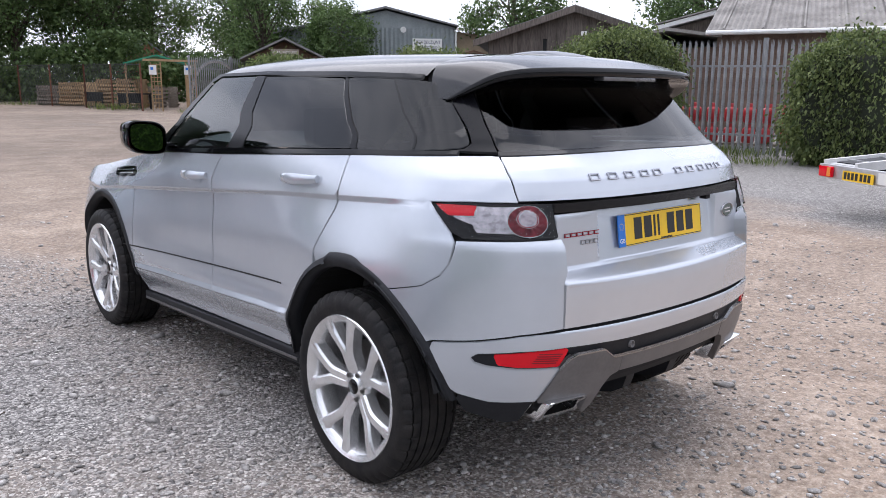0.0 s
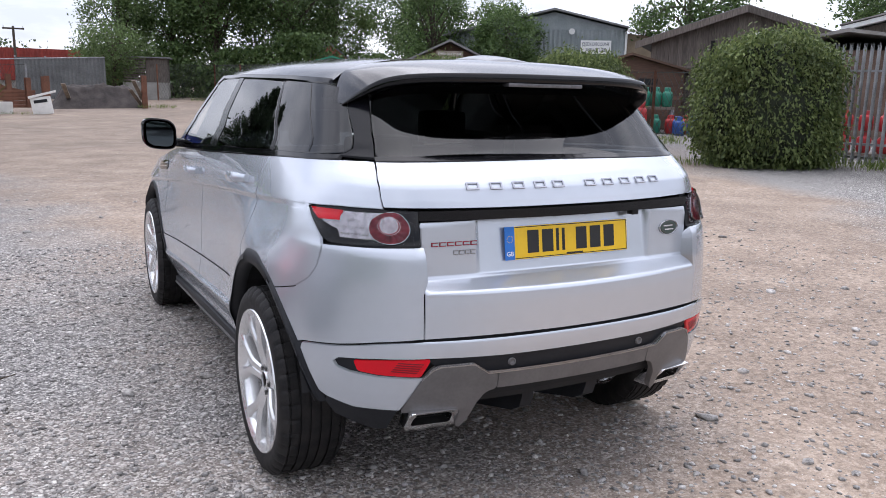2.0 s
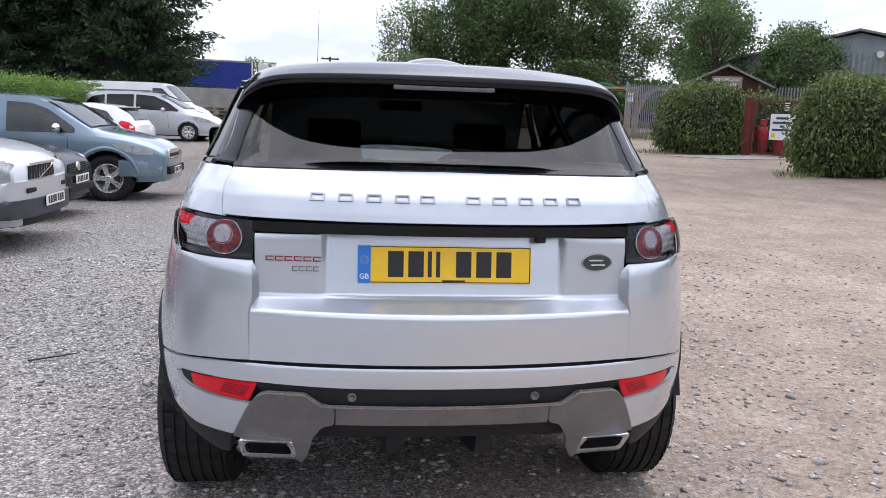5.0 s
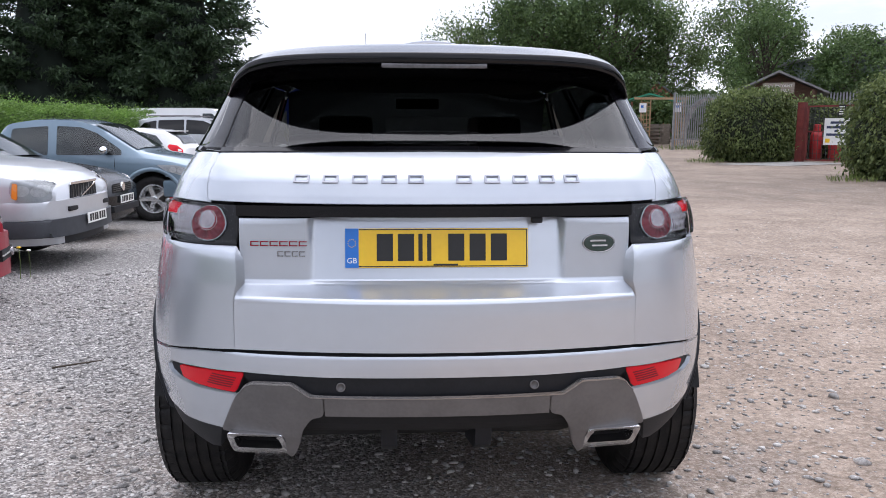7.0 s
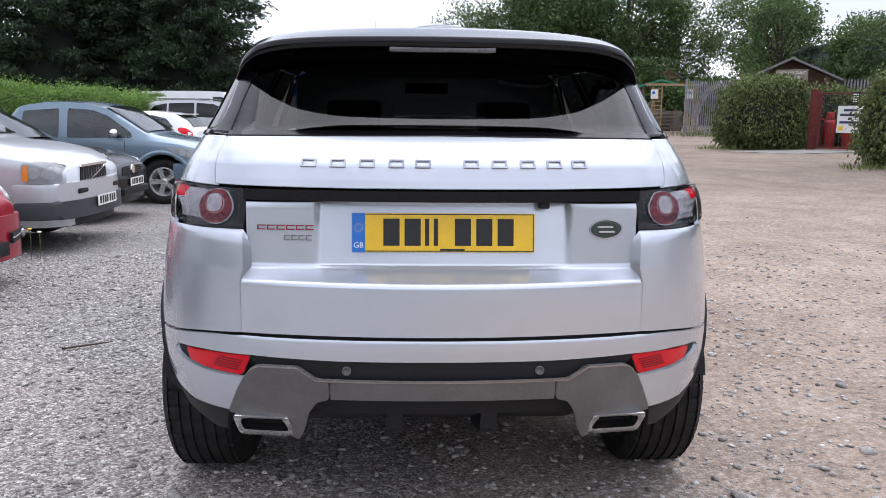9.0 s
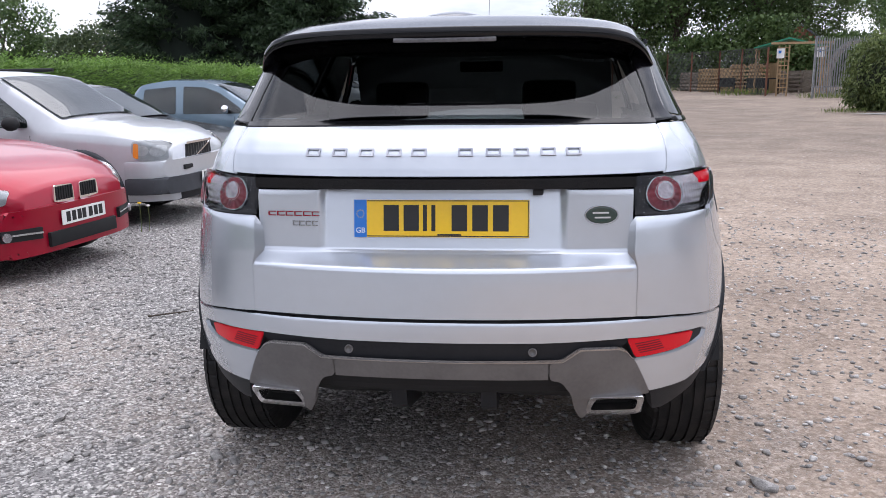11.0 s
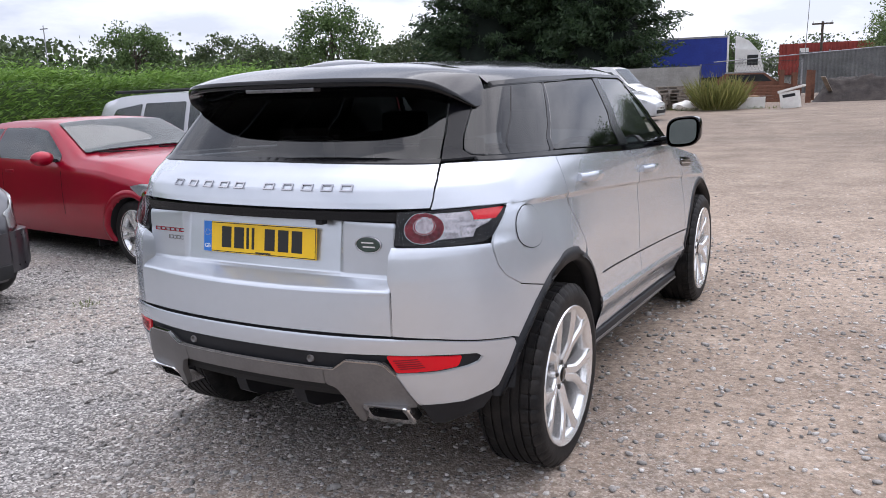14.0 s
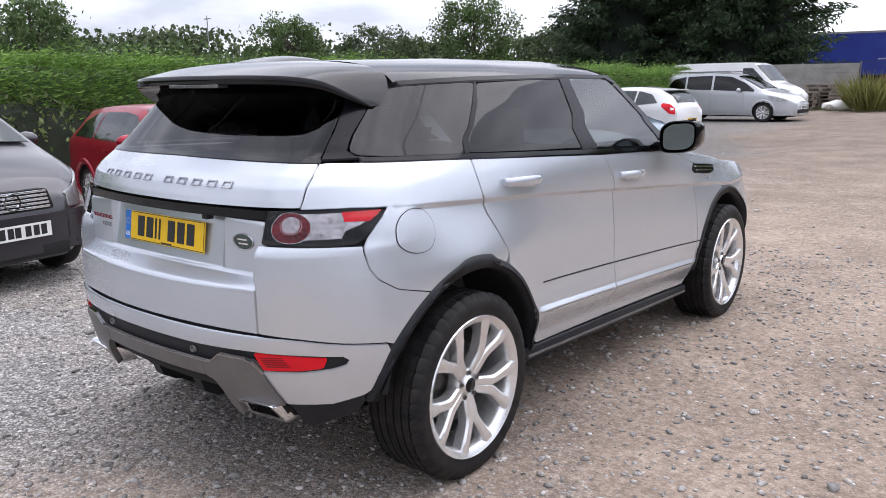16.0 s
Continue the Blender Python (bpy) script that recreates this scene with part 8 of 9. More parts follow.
WEATHERED = wood_mat("weathered_boards", (0.07, 0.058, 0.05), (0.17, 0.145, 0.125))
BROWNWOOD = wood_mat("brown_stained_boards", (0.075, 0.04, 0.028), (0.13, 0.075, 0.05), False)
PALEWOOD = wood_mat("pale_timber", (0.26, 0.17, 0.09), (0.42, 0.29, 0.16))
GREYWOOD = wood_mat("grey_pallet_timber", (0.13, 0.11, 0.09), (0.26, 0.22, 0.18), False)
FELT = mat("grey_roof_felt", (0.13, 0.13, 0.135), 0.9, 0, 0.2, 3, color2=(0.22, 0.22, 0.22), bump=0.04)
ASBESTOS = mat("asbestos_sheet", (0.17, 0.16, 0.15), 0.95, 0, 0.3, 1.2, color2=(0.31, 0.295, 0.275), bump=0.08, bump_scale=20)
CLAD = mat("grey_green_cladding", (0.20, 0.23, 0.235), 0.55, 0.2, 0.1, 1.5, color2=(0.28, 0.31, 0.315))
TAN = mat("tan_render", (0.24, 0.19, 0.13), 0.9, 0, 0.15, 2)
BRICK = mat("brown_brick", (0.10, 0.065, 0.05), 0.9, 0, 0.3, 3, color2=(0.19, 0.13, 0.10), bump=0.06, bump_scale=14)
REDBRICK = mat("red_brick", (0.26, 0.10, 0.06), 0.9, 0, 0.3, 3, color2=(0.36, 0.17, 0.11), bump=0.06)
PANE = mat("dark_window_pane", (0.02, 0.022, 0.025), 0.1, 0, 0.1, 4)
WHITE = mat("white_board", (0.72, 0.72, 0.70), 0.6, 0, 0.06, 4)
GATE_RED = mat("oxide_red_paint", (0.11, 0.018, 0.016), 0.7, 0.1, 0.3, 4, color2=(0.19, 0.035, 0.028), bump=0.03)


def corrugated(bm, p0, p1, q1, q0, pitch, depth, n_along=1):
    """A corrugated sheet over the quad p0 p1 q1 q0 with ridges that run from p to q."""
    p0, p1, q1, q0 = (Vector(v) for v in (p0, p1, q1, q0))
    nn = (p1 - p0).cross(q0 - p0).normalized()
    cnt = max(4, int((p1 - p0).length / pitch * 4))
    prev = None
    for i in range(cnt + 1):
        t = i / cnt
        d = nn * (depth / 2 * math.sin(i * math.pi / 2))
        a, b = bm.verts.new(p0.lerp(p1, t) + d), bm.verts.new(q0.lerp(q1, t) + d)
        if prev:
            bm.faces.new((prev[0], a, b, prev[1]))
        prev = (a, b)
    return bm


# timber barn: gable towards the yard
barn = empty("timber_barn", pose(20.7, 17.8, rise(20.7, 17.8), 0, 0, -48), "weathered grey timber barn with a shallow felt gable roof", "barn")
part("wall", prism_bm(bmesh.new(), [(-3.15, 0), (3.15, 0), (3.15, 2.95), (0, 4.0), (-3.15, 2.95)], "y", 0.03, 9.0), WEATHERED, barn)
for i in range(42):
    x = -3.12 + i * 0.15
    zt = 4.0 - abs(x + 0.07) / 3.15 * 1.05
    b = part("board", box_bm((x, -0.012 - 0.012 * (i % 2), 0.05, x + 0.142, 0.03, zt)), WEATHERED, barn)
for s in (1, -1):
    part("roof", prism_bm(bmesh.new(), [(0, 4.06), (s * 3.65, 2.86), (s * 3.65, 2.96), (0, 4.18)] if s > 0 else [(0, 4.18), (-3.65, 2.96), (-3.65, 2.86), (0, 4.06)], "y", -0.35, 9.2), FELT, barn)
    part("bargeboard", prism_bm(bmesh.new(), [(0, 3.92), (s * 3.68, 2.70), (s * 3.68, 2.93), (0, 4.15)] if s > 0 else [(0, 4.15), (-3.68, 2.93), (-3.68, 2.70), (0, 3.92)], "y", -0.40, -0.355), WEATHERED, barn)
part("rail", box_bm((-3.1, -0.05, 2.05, -0.6, -0.028, 2.13)), WEATHERED, barn)
part("floodlight", box_bm((0.25, -0.30, 3.10, 0.47, -0.15, 3.25)), WHITE, barn, bevel=0.01)
part("vent_slot", box_bm((-1.12, -0.04, 2.35, -0.98, -0.02, 3.0)), BLACK, barn)

# warehouse with corrugated cladding and a sign
wh = empty("warehouse", pose(24.05, 33.5, rise(24, 33) + 0.48, 0, 0, -38), "grey-green corrugated warehouse with a low-pitched roof", "warehouse")
part("structure", prism_bm(bmesh.new(), [(-6.0, -0.6), (3.55, -0.6), (3.55, 3.75), (-0.2, 4.62), (-6, 3.3)], "y", 0.1, 16), CLAD, wh)
part("cladding", corrugated(bmesh.new(), (-6.0, 0.05, 0), (3.55, 0.05, 0), (3.55, 0.05, 3.70), (-6.0, 0.05, 3.70), 0.24, 0.06), CLAD, wh, smooth=False)
part("roof", prism_bm(bmesh.new(), [(-6.2, 3.3), (-0.2, 4.7), (3.7, 3.78), (3.7, 3.86), (-0.2, 4.8), (-6.2, 3.4)], "y", -0.3, 16.2), FELT, wh)
part("annex", prism_bm(bmesh.new(), [(3.56, -0.6), (7.2, -0.6), (7.2, 3.15), (3.56, 3.55)], "y", 0.2, 12), TAN, wh)
part("annex_roof", corrugated(bmesh.new(), (3.4, -0.15, 3.62), (7.4, -0.15, 3.20), (7.4, 6, 3.9), (3.4, 6, 4.3), 0.2, 0.06), ASBESTOS, wh, smooth=False)
part("downpipe", tube_bm(bmesh.new(), (3.62, 0.05, 0), (3.62, 0.05, 3.5), 0.06, 0.06, 8), WHITE, wh)
part("floodlight", tube_bm(bmesh.new(), (0.75, -0.02, 3.62), (0.75, -0.16, 3.60), 0.13, 0.16, 12), WHITE, wh)
sg = part("sign_board", box_bm((1.25, -0.08, 2.45, 2.85, -0.03, 3.15)), WHITE, wh, "white sign board with blue-black lettering")
SIGNINK = mat("sign_ink", (0.03, 0.04, 0.09), 0.6, 0, 0.1, 10)
text_ob("sign_letters", "ESSEX DISCOUNT", 0.24, SIGNINK, pose(2.05, -0.088, 2.95, 90, 0, 0), sg, 0.002, 1.42)
text_ob("sign_letters", "FURNITURE", 0.26, SIGNINK, pose(2.05, -0.088, 2.65, 90, 0, 0), sg, 0.002, 1.05)

# small dark shed with a gable sign
sh = empty("sales_shed", pose(16.1, 30.9, rise(16, 31), 0, 0, -28), "dark timber shed with a grey felt roof and a gable sign", "shed")
part("wall", prism_bm(bmesh.new(), [(-1.5, 0), (1.5, 0), (1.5, 2.45), (0, 3.15), (-1.5, 2.45)], "y", 0.0, 4.0), BROWNWOOD, sh)
for s in (1, -1):
    part("roof", prism_bm(bmesh.new(), [(0, 3.2), (s * 1.95, 2.30), (s * 1.95, 2.38), (0, 3.30)] if s > 0 else [(0, 3.30), (-1.95, 2.38), (-1.95, 2.30), (0, 3.2)], "y", -0.6, 4.2), FELT, sh)
    part("post", box_bm((s * 1.35 - 0.06, -0.5, 0, s * 1.35 + 0.06, -0.38, 2.5)), BROWNWOOD, sh)
sg2 = part("sign_board", box_bm((-0.62, -0.55, 2.30, 0.62, -0.51, 2.78)), GREYWOOD, sh)
text_ob("sign_letters", "ESSEX DISCOUNT", 0.15, WHITE, pose(0, -0.556, 2.64, 90, 0, 0), sg2, 0.002, 1.05)
text_ob("sign_letters", "FURNITURE", 0.15, WHITE, pose(0, -0.556, 2.44, 90, 0, 0), sg2, 0.002, 0.8)

# brown garden shed with small windows, behind the gas bottles
gs = empty("garden_shed", pose(16.4, 18.6, rise(16.4, 18.6), 0, 0, -42), "brown timber garden shed with two small windows", "shed")
part("wall", prism_bm(bmesh.new(), [(-1.7, 0), (1.7, 0), (1.7, 1.95), (0, 2.40), (-1.7, 1.95)], "y", 0.0, 2.6), BROWNWOOD, gs)
for k in range(14):
    part("board", box_bm((-1.7, -0.014, 0.05 + 0.135 * k, 1.7, 0.0, 0.175 + 0.135 * k)), BROWNWOOD, gs)
for s in (1, -1):
    part("roof", prism_bm(bmesh.new(), [(0, 2.42), (s * 1.95, 1.88), (s * 1.95, 1.95), (0, 2.50)] if s > 0 else [(0, 2.50), (-1.95, 1.95), (-1.95, 1.88), (0, 2.42)], "y", -0.22, 2.8), BROWNWOOD, gs)
for x in (-0.95, 0.55):
    wdw = part("window", box_bm((x - 0.36, -0.05, 1.15, x + 0.36, -0.016, 1.72)), BROWNWOOD, gs)
    for i in range(3):
        for j in range(2):
            part("pane", box_bm((x - 0.31 + 0.215 * i, -0.056, 1.19 + 0.26 * j, x - 0.12 + 0.215 * i, -0.05, 1.41 + 0.26 * j)), PANE, wdw)

# low brick buildings with corrugated grey roofs
asb = empty("brick_store", pose(20.2, 11.0, rise(20, 11), 0, 0, -65), "low brown brick store with a corrugated grey sheet roof", "building")
part("wall", box_bm((-0.6, 0.1, 0, 12, 8, 3.0)), BRICK, asb)
part("roof", corrugated(bmesh.new(), (-0.9, -0.35, 3.0), (12.3, -0.35, 3.0), (12.3, 4.2, 4.4), (-0.9, 4.2, 4.4), 0.17, 0.06), ASBESTOS, asb, smooth=False)
part("gutter", tube_bm(bmesh.new(), (-0.9, -0.38, 2.94), (12.3, -0.38, 2.94), 0.07, 0.07, 8), WHITE, asb)
for i in range(11):
    part("roof_joint", beam_bm(bmesh.new(), (-0.4 + 1.1 * i, -0.36, 3.05), (-0.4 + 1.1 * i, 4.2, 4.45), 0.05, 0.03), ASBESTOS, asb)
asb2 = empty("brick_store", pose(17.9, 14.6, rise(18, 14), 0, 0, -58), "brick outbuilding with a shallow grey sheet roof", "building")
part("wall", box_bm((0, 0.6, 0, 5.0, 6, 2.55)), BRICK, asb2)
part("roof", prism_bm(bmesh.new(), [(-0.2, 2.55), (2.2, 3.05), (5.2, 2.62), (5.2, 2.70), (2.2, 3.15), (-0.2, 2.65)], "y", 0.2, 6.4), ASBESTOS, asb2)
asb3 = empty("gabled_store", pose(24.6, 13.4, rise(24, 13), 0, 0, -60), "taller grey gabled store with pale bargeboards", "building")
part("wall", prism_bm(bmesh.new(), [(-2.5, 0), (6, 0), (6, 3.6), (2.0, 4.5), (-2.5, 3.4)], "y", 0.2, 8), WEATHERED, asb3)
part("roof", prism_bm(bmesh.new(), [(-2.9, 3.35), (2.0, 4.55), (6.3, 3.6), (6.3, 3.75), (2.0, 4.72), (-2.9, 3.5)], "y", -0.2, 8.2), WHITE, asb3)
part("roof_top", prism_bm(bmesh.new(), [(-2.95, 3.52), (2.0, 4.74), (6.35, 3.77), (6.35, 3.82), (2.0, 4.80), (-2.95, 3.57)], "y", -0.25, 8.25), ASBESTOS, asb3)
# brick cottage gable among the trees
ct = empty("brick_cottage", pose(17.6, 51.5, rise(16, 47) - 0.4, 0, 0, -20), "red brick cottage gable half hidden by trees", "house")
part("wall", prism_bm(bmesh.new(), [(-2.0, 0), (2.0, 0), (2.0, 2.7), (0, 4.2), (-2.0, 2.7)], "y", 0, 6), REDBRICK, ct)
for s in (1, -1):
    part("roof", prism_bm(bmesh.new(), [(0, 4.22), (s * 2.2, 2.58), (s * 2.2, 2.7), (0, 4.36)] if s > 0 else [(0, 4.36), (-2.2, 2.7), (-2.2, 2.58), (0, 4.22)], "y", -0.15, 6.2), FELT, ct)
# metal hut with louvres beside the wire fence
hut = empty("louvred_hut", pose(4.9, 49.8, rise(5, 50), 0, 0, -12), "small metal hut with louvred panels on a concrete base", "hut")
part("base_wall", box_bm((-1.1, 0, 0, 1.5, 2.4, 1.05)), CONCRETE, hut)
part("wall", box_bm((0.25, 0.05, 1.05, 1.5, 2.4, 2.5)), WEATHERED, hut)
for k in range(9):
    part("louvre", box_bm((-1.05, -0.02, 1.12 + 0.155 * k, 0.22, 0.10, 1.22 + 0.155 * k)), WEATHERED, hut)
part("roof", box_bm((-1.2, -0.15, 2.5, 1.7, 2.5, 2.58)), FELT, hut)

# ---------------------------------------------------------------- gas bottle store
BOTTLE_RED = mat("red_gas_bottle", (0.36, 0.020, 0.022), 0.45, 0, 0.12, 6)
BOTTLE_GREEN = mat("green_gas_bottle", (0.015, 0.17, 0.11), 0.45, 0, 0.12, 6)
BOTTLE_BLUE = mat("blue_gas_bottle", (0.025, 0.08, 0.28), 0.45, 0, 0.12, 6)


def bottle(x, y, z, r, h, material, label):
    b = empty("gas_bottle", pose(x, y, z, 0, 0, (x * 97 + y * 53) % 360), label, "gas bottle", "gas bottles in the store")
    V, F = lathe([(0.0, 0.0), (0.0, r * 0.86), (h * 0.05, r * 0.86), (h * 0.08, r), (h * 0.66, r), (h * 0.76, r * 0.86), (h * 0.82, r * 0.5), (h * 0.83, 0)], 22)
    mk("cylinder", [(v[1], v[2], v[0]) for v in V], F, material, b, True)
    V, F = lathe([(h * 0.78, r * 0.62), (h * 0.98, r * 0.60), (h, r * 0.57), (h * 0.98, r * 0.54), (h * 0.80, r * 0.55)], 18)
    mk("collar", [(v[1], v[2], v[0]) for v in V], F, material, b, True)
    part("valve", tube_bm(bmesh.new(), (0, 0, h * 0.82), (0, 0, h * 0.95), r * 0.14, r * 0.12, 8), DULLMETAL, b)
    return b


for i, (x, y) in enumerate(((14.9, 17.3), (15.35, 16.9))):
    z = rise(x, y)
    bottle(x, y, z, 0.19, 0.80 if i else 0.9, BOTTLE_RED, "red gas bottle standing in the store")
    bottle(x + 0.05, y, z + 0.95, 0.16, 0.55, BOTTLE_RED, "red gas bottle stacked on a pallet") if i == 0 else None
for x, y, h in ((14.72, 16.75, 1.05), (15.02, 16.45, 1.0), (15.35, 17.6, 0.85)):
    bottle(x, y, rise(x, y), 0.18, h, BOTTLE_RED, "tall red gas bottle standing in the store")
for i in range(3):
    x, y = 15.7 + 0.36 * i, 16.55 - 0.28 * i
    bottle(x, y, rise(x, y), 0.165, 0.58, (BOTTLE_GREEN, BOTTLE_RED, BOTTLE_RED)[i], "gas bottle standing on the ground in the store")
for i in range(4):
    for j in range(2):
        x, y = 15.75 + 0.33 * i + 0.2 * j, 15.55 - 0.26 * i + 0.3 * j
        bottle(x, y, rise(x, y), 0.15, 0.56, BOTTLE_BLUE, "blue gas bottle standing on the ground")
pal = empty("steel_stillage", pose(15.9, 17.3, rise(16, 17.3), 0, 0, -40), "steel stillage that carries green gas bottles", "stillage")
part("deck", box_bm((-0.9, -0.5, 0.72, 0.9, 0.5, 0.80)), GREYWOOD, pal)
for sx in (-0.85, 0.85):
    for sy in (-0.45, 0.45):
        part("leg", box_bm((sx - 0.04, sy - 0.04, 0, sx + 0.04, sy + 0.04, 0.72)), GALV, pal)
for i in range(5):
    k = -0.68 + 0.34 * i
    bottle(15.9 + k * 0.74, 17.3 - k * 0.67, rise(16, 17.3) + 0.80, 0.165, 0.60, BOTTLE_GREEN, "green gas bottle on the stillage")
pal2 = empty("steel_stillage", pose(18.3, 16.2, rise(18.3, 16.2), 0, 0, -40), "steel stillage that carries red gas bottles", "stillage")
part("deck", box_bm((-0.9, -0.5, 0.72, 0.9, 0.5, 0.80)), GREYWOOD, pal2)
for sx in (-0.85, 0.85):
    for sy in (-0.45, 0.45):
        part("leg", box_bm((sx - 0.04, sy - 0.04, 0, sx + 0.04, sy + 0.04, 0.72)), GALV, pal2)
for i in range(5):
    for j in range(2):
        k = -0.68 + 0.34 * i
        bottle(18.3 + k * 0.74, 16.2 - k * 0.67, rise(18.3, 16.2) + 0.80 + 0.60 * j, 0.165, 0.58, BOTTLE_RED, "red gas bottle stacked on the stillage")
# two tiers of red bottles behind the palisade
for j in range(2):
    for i in range(15):
        x, y = 14.35 + 0.13 * i, 10.6 - 0.40 * i
        bottle(x, y, rise(x, y) + 0.12 + 0.47 * j, 0.15, 0.45, BOTTLE_RED, "red gas bottle stacked behind the steel fence")
cage = empty("bottle_rack", pose(15.3, 7.8, rise(15.3, 7.8), 0, 0, -72), "low steel rack under the red gas bottles", "rack")
part("deck", box_bm((-3.2, -0.3, 0.06, 3.2, 0.3, 0.12)), GREYWOOD, cage)
for i in range(7):
    part("foot", box_bm((-3.1 + i, -0.25, 0, -3.0 + i, 0.25, 0.06)), GALV, cage)

# red gate with a notice
gt = empty("yard_gate", pose(12.55, 21.9, rise(12.6, 21.5), 0, 0, -58), "oxide-red steel gate with mesh and a notice board, standing open", "gate")
part("gate_post", box_bm((-0.16, -0.09, -0.1, 0.06, 0.09, 1.85)), GATE_RED, gt)
for a, b in (((0.15, 0.08), (0.15, 1.72)), ((1.75, 0.08), (1.75, 1.72)), ((0.15, 0.08), (1.75, 0.08)), ((0.15, 1.72), (1.75, 1.72)), ((0.15, 0.95), (1.75, 0.95))):
    part("gate_frame", beam_bm(bmesh.new(), (a[0], 0, a[1]), (b[0], 0, b[1]), 0.05), GATE_RED, gt)
for k in range(12):
    part("gate_bar", beam_bm(bmesh.new(), (0.18, -0.004, 0.14 + 0.135 * k), (1.72, -0.004, 0.14 + 0.135 * k), 0.010), WIRE, gt)
for x, y in ((13.4, 22.6), (13.8, 22.2), (14.2, 21.8)):
    bottle(x, y, rise(x, y), 0.19, 1.15, BOTTLE_RED, "tall red gas bottle behind the yard gate")
for i in range(11):
    part("gate_bar", beam_bm(bmesh.new(), (0.24 + 0.14 * i, -0.01, 0.1), (0.24 + 0.14 * i, -0.01, 1.72), 0.012), WIRE, gt)
nb = part("notice_board", box_bm((0.72, -0.05, 0.55, 1.50, -0.03, 1.35)), WHITE, gt, "white notice board with dark printed lines")
for k, (w, zz) in enumerate(((0.40, 1.22), (0.62, 1.08), (0.12, 0.97), (0.62, 0.86))):
    part("notice_line", box_bm((1.11 - w / 2, -0.056, zz - 0.035, 1.11 + w / 2, -0.05, zz + 0.035)), SIGNINK, nb)
part("notice_patch", box_bm((0.78, -0.056, 0.62, 0.92, -0.05, 0.74)), PLATE_Y, nb)
sm = part("small_sign", box_bm((1.12, -0.05, 1.42, 1.34, -0.03, 1.75)), INK, gt)
for k in range(4):
    part("sign_line", box_bm((1.15, -0.056, 1.46 + 0.07 * k, 1.31, -0.05, 1.49 + 0.07 * k)), WHITE, sm)
def apron_f(a, b):
    q0, q1, q2, q3 = (9.4, 21.35), (12.55, 21.85), (13.4, 20.5), (11.0, 19.9)
    x = (q0[0] * (1 - a) + q1[0] * a) * (1 - b) + (q3[0] * (1 - a) + q2[0] * a) * b
    y = (q0[1] * (1 - a) + q1[1] * a) * (1 - b) + (q3[1] * (1 - a) + q2[1] * a) * b
    return (x, y, rise(x, y) + 0.012)
bkt = grid_mesh("concrete_apron", apron_f, 10, 6, CONCRETE, None)
tagged(bkt, "pale worn concrete strip at the gate", "paving", kind="structure")

# arbour, trellis and timber goods behind the wire fence
for n_, (x, y) in enumerate(((11.3, 34.6), (13.2, 35.2))):
    tr = empty("trellis_arch", pose(x, y, rise(x, y), 0, 0, -25), "pale timber trellis arch panel with a paper notice", "trellis", "trellis arches")
    for sx in (0, 0.42):
        part("upright", box_bm((sx, 0, 0, sx + 0.06, 0.06, 2.2)), PALEWOOD, tr)
    for k in range(11):
        part("lath", box_bm((0.0, 0.01, 0.18 + 0.19 * k, 0.48, 0.035, 0.215 + 0.19 * k)), PALEWOOD, tr)
    for k in range(2):
        part("lath", box_bm((0.14 + 0.14 * k, 0.01, 0.1, 0.17 + 0.14 * k, 0.035, 2.15)), PALEWOOD, tr)
    nn_ = part("paper_notice", box_bm((-0.05, -0.02, 1.65, 0.27, -0.005, 2.07)), WHITE, tr)
    part("notice_picture", box_bm((0.02, -0.026, 1.86, 0.14, -0.02, 1.98)), PLATE_B, nn_)
top = part("arch_beam", beam_bm(bmesh.new(), (11.0, 34.6, rise(12, 35) + 2.28), (13.9, 35.4, rise(12, 35) + 2.32), 0.08, 0.10), PALEWOOD, None)
tagged(top, "pale timber beam across the trellis arches", "beam")
cano = part("green_canopy", prism_bm(bmesh.new(), [(-1.5, 2.2), (0, 2.6), (1.5, 2.2), (1.5, 2.26), (0, 2.68), (-1.5, 2.26)], "y", -0.9, 0.9), mat("green_canvas", (0.03, 0.22, 0.13), 0.8, 0, 0.1, 4), None)
cano.matrix_world = pose(12.6, 37.2, rise(12.6, 37.2) - 0.1, 0, 0, -20)
tagged(cano, "faded green canvas canopy over the goods", "canopy")
cp = empty("canopy_frame", pose(12.6, 37.2, rise(12.6, 37.2), 0, 0, -20), "thin timber posts that hold the green canopy", "frame")
for sx in (-1.4, 1.4):
    for sy in (-0.8, 0.8):
        part("post", box_bm((sx - 0.04, sy - 0.04, 0, sx + 0.04, sy + 0.04, 2.15)), PALEWOOD, cp)
dome = empty("polythene_tunnel", pose(15.2, 36.2, rise(15, 36), 0, 0, -25), "white polythene tunnel behind the steel fence", "tunnel")
V, F = [], []
for i in range(13):
    a = math.pi * i / 12
    for y in (0, 0.8, 1.6, 2.4, 3.2):
        V.append((1.25 * math.cos(a), y, 2.35 * math.sin(a) ** 0.8))
for i in range(12):
    for j in range(4):
        F.append((i * 5 + j, i * 5 + j + 1, i * 5 + j + 6, i * 5 + j + 5))
mk("cover", V, F, WHITE, dome, True)
for j, y in enumerate((0, 1.6, 3.2)):
    bm = bmesh.new()
    for i in range(12):
        a, b = math.pi * i / 12, math.pi * (i + 1) / 12
        beam_bm(bm, (1.28 * math.cos(a), y, 2.38 * math.sin(a) ** 0.8), (1.28 * math.cos(b), y, 2.38 * math.sin(b) ** 0.8), 0.04)
    part("hoop", bm, GALV, dome)


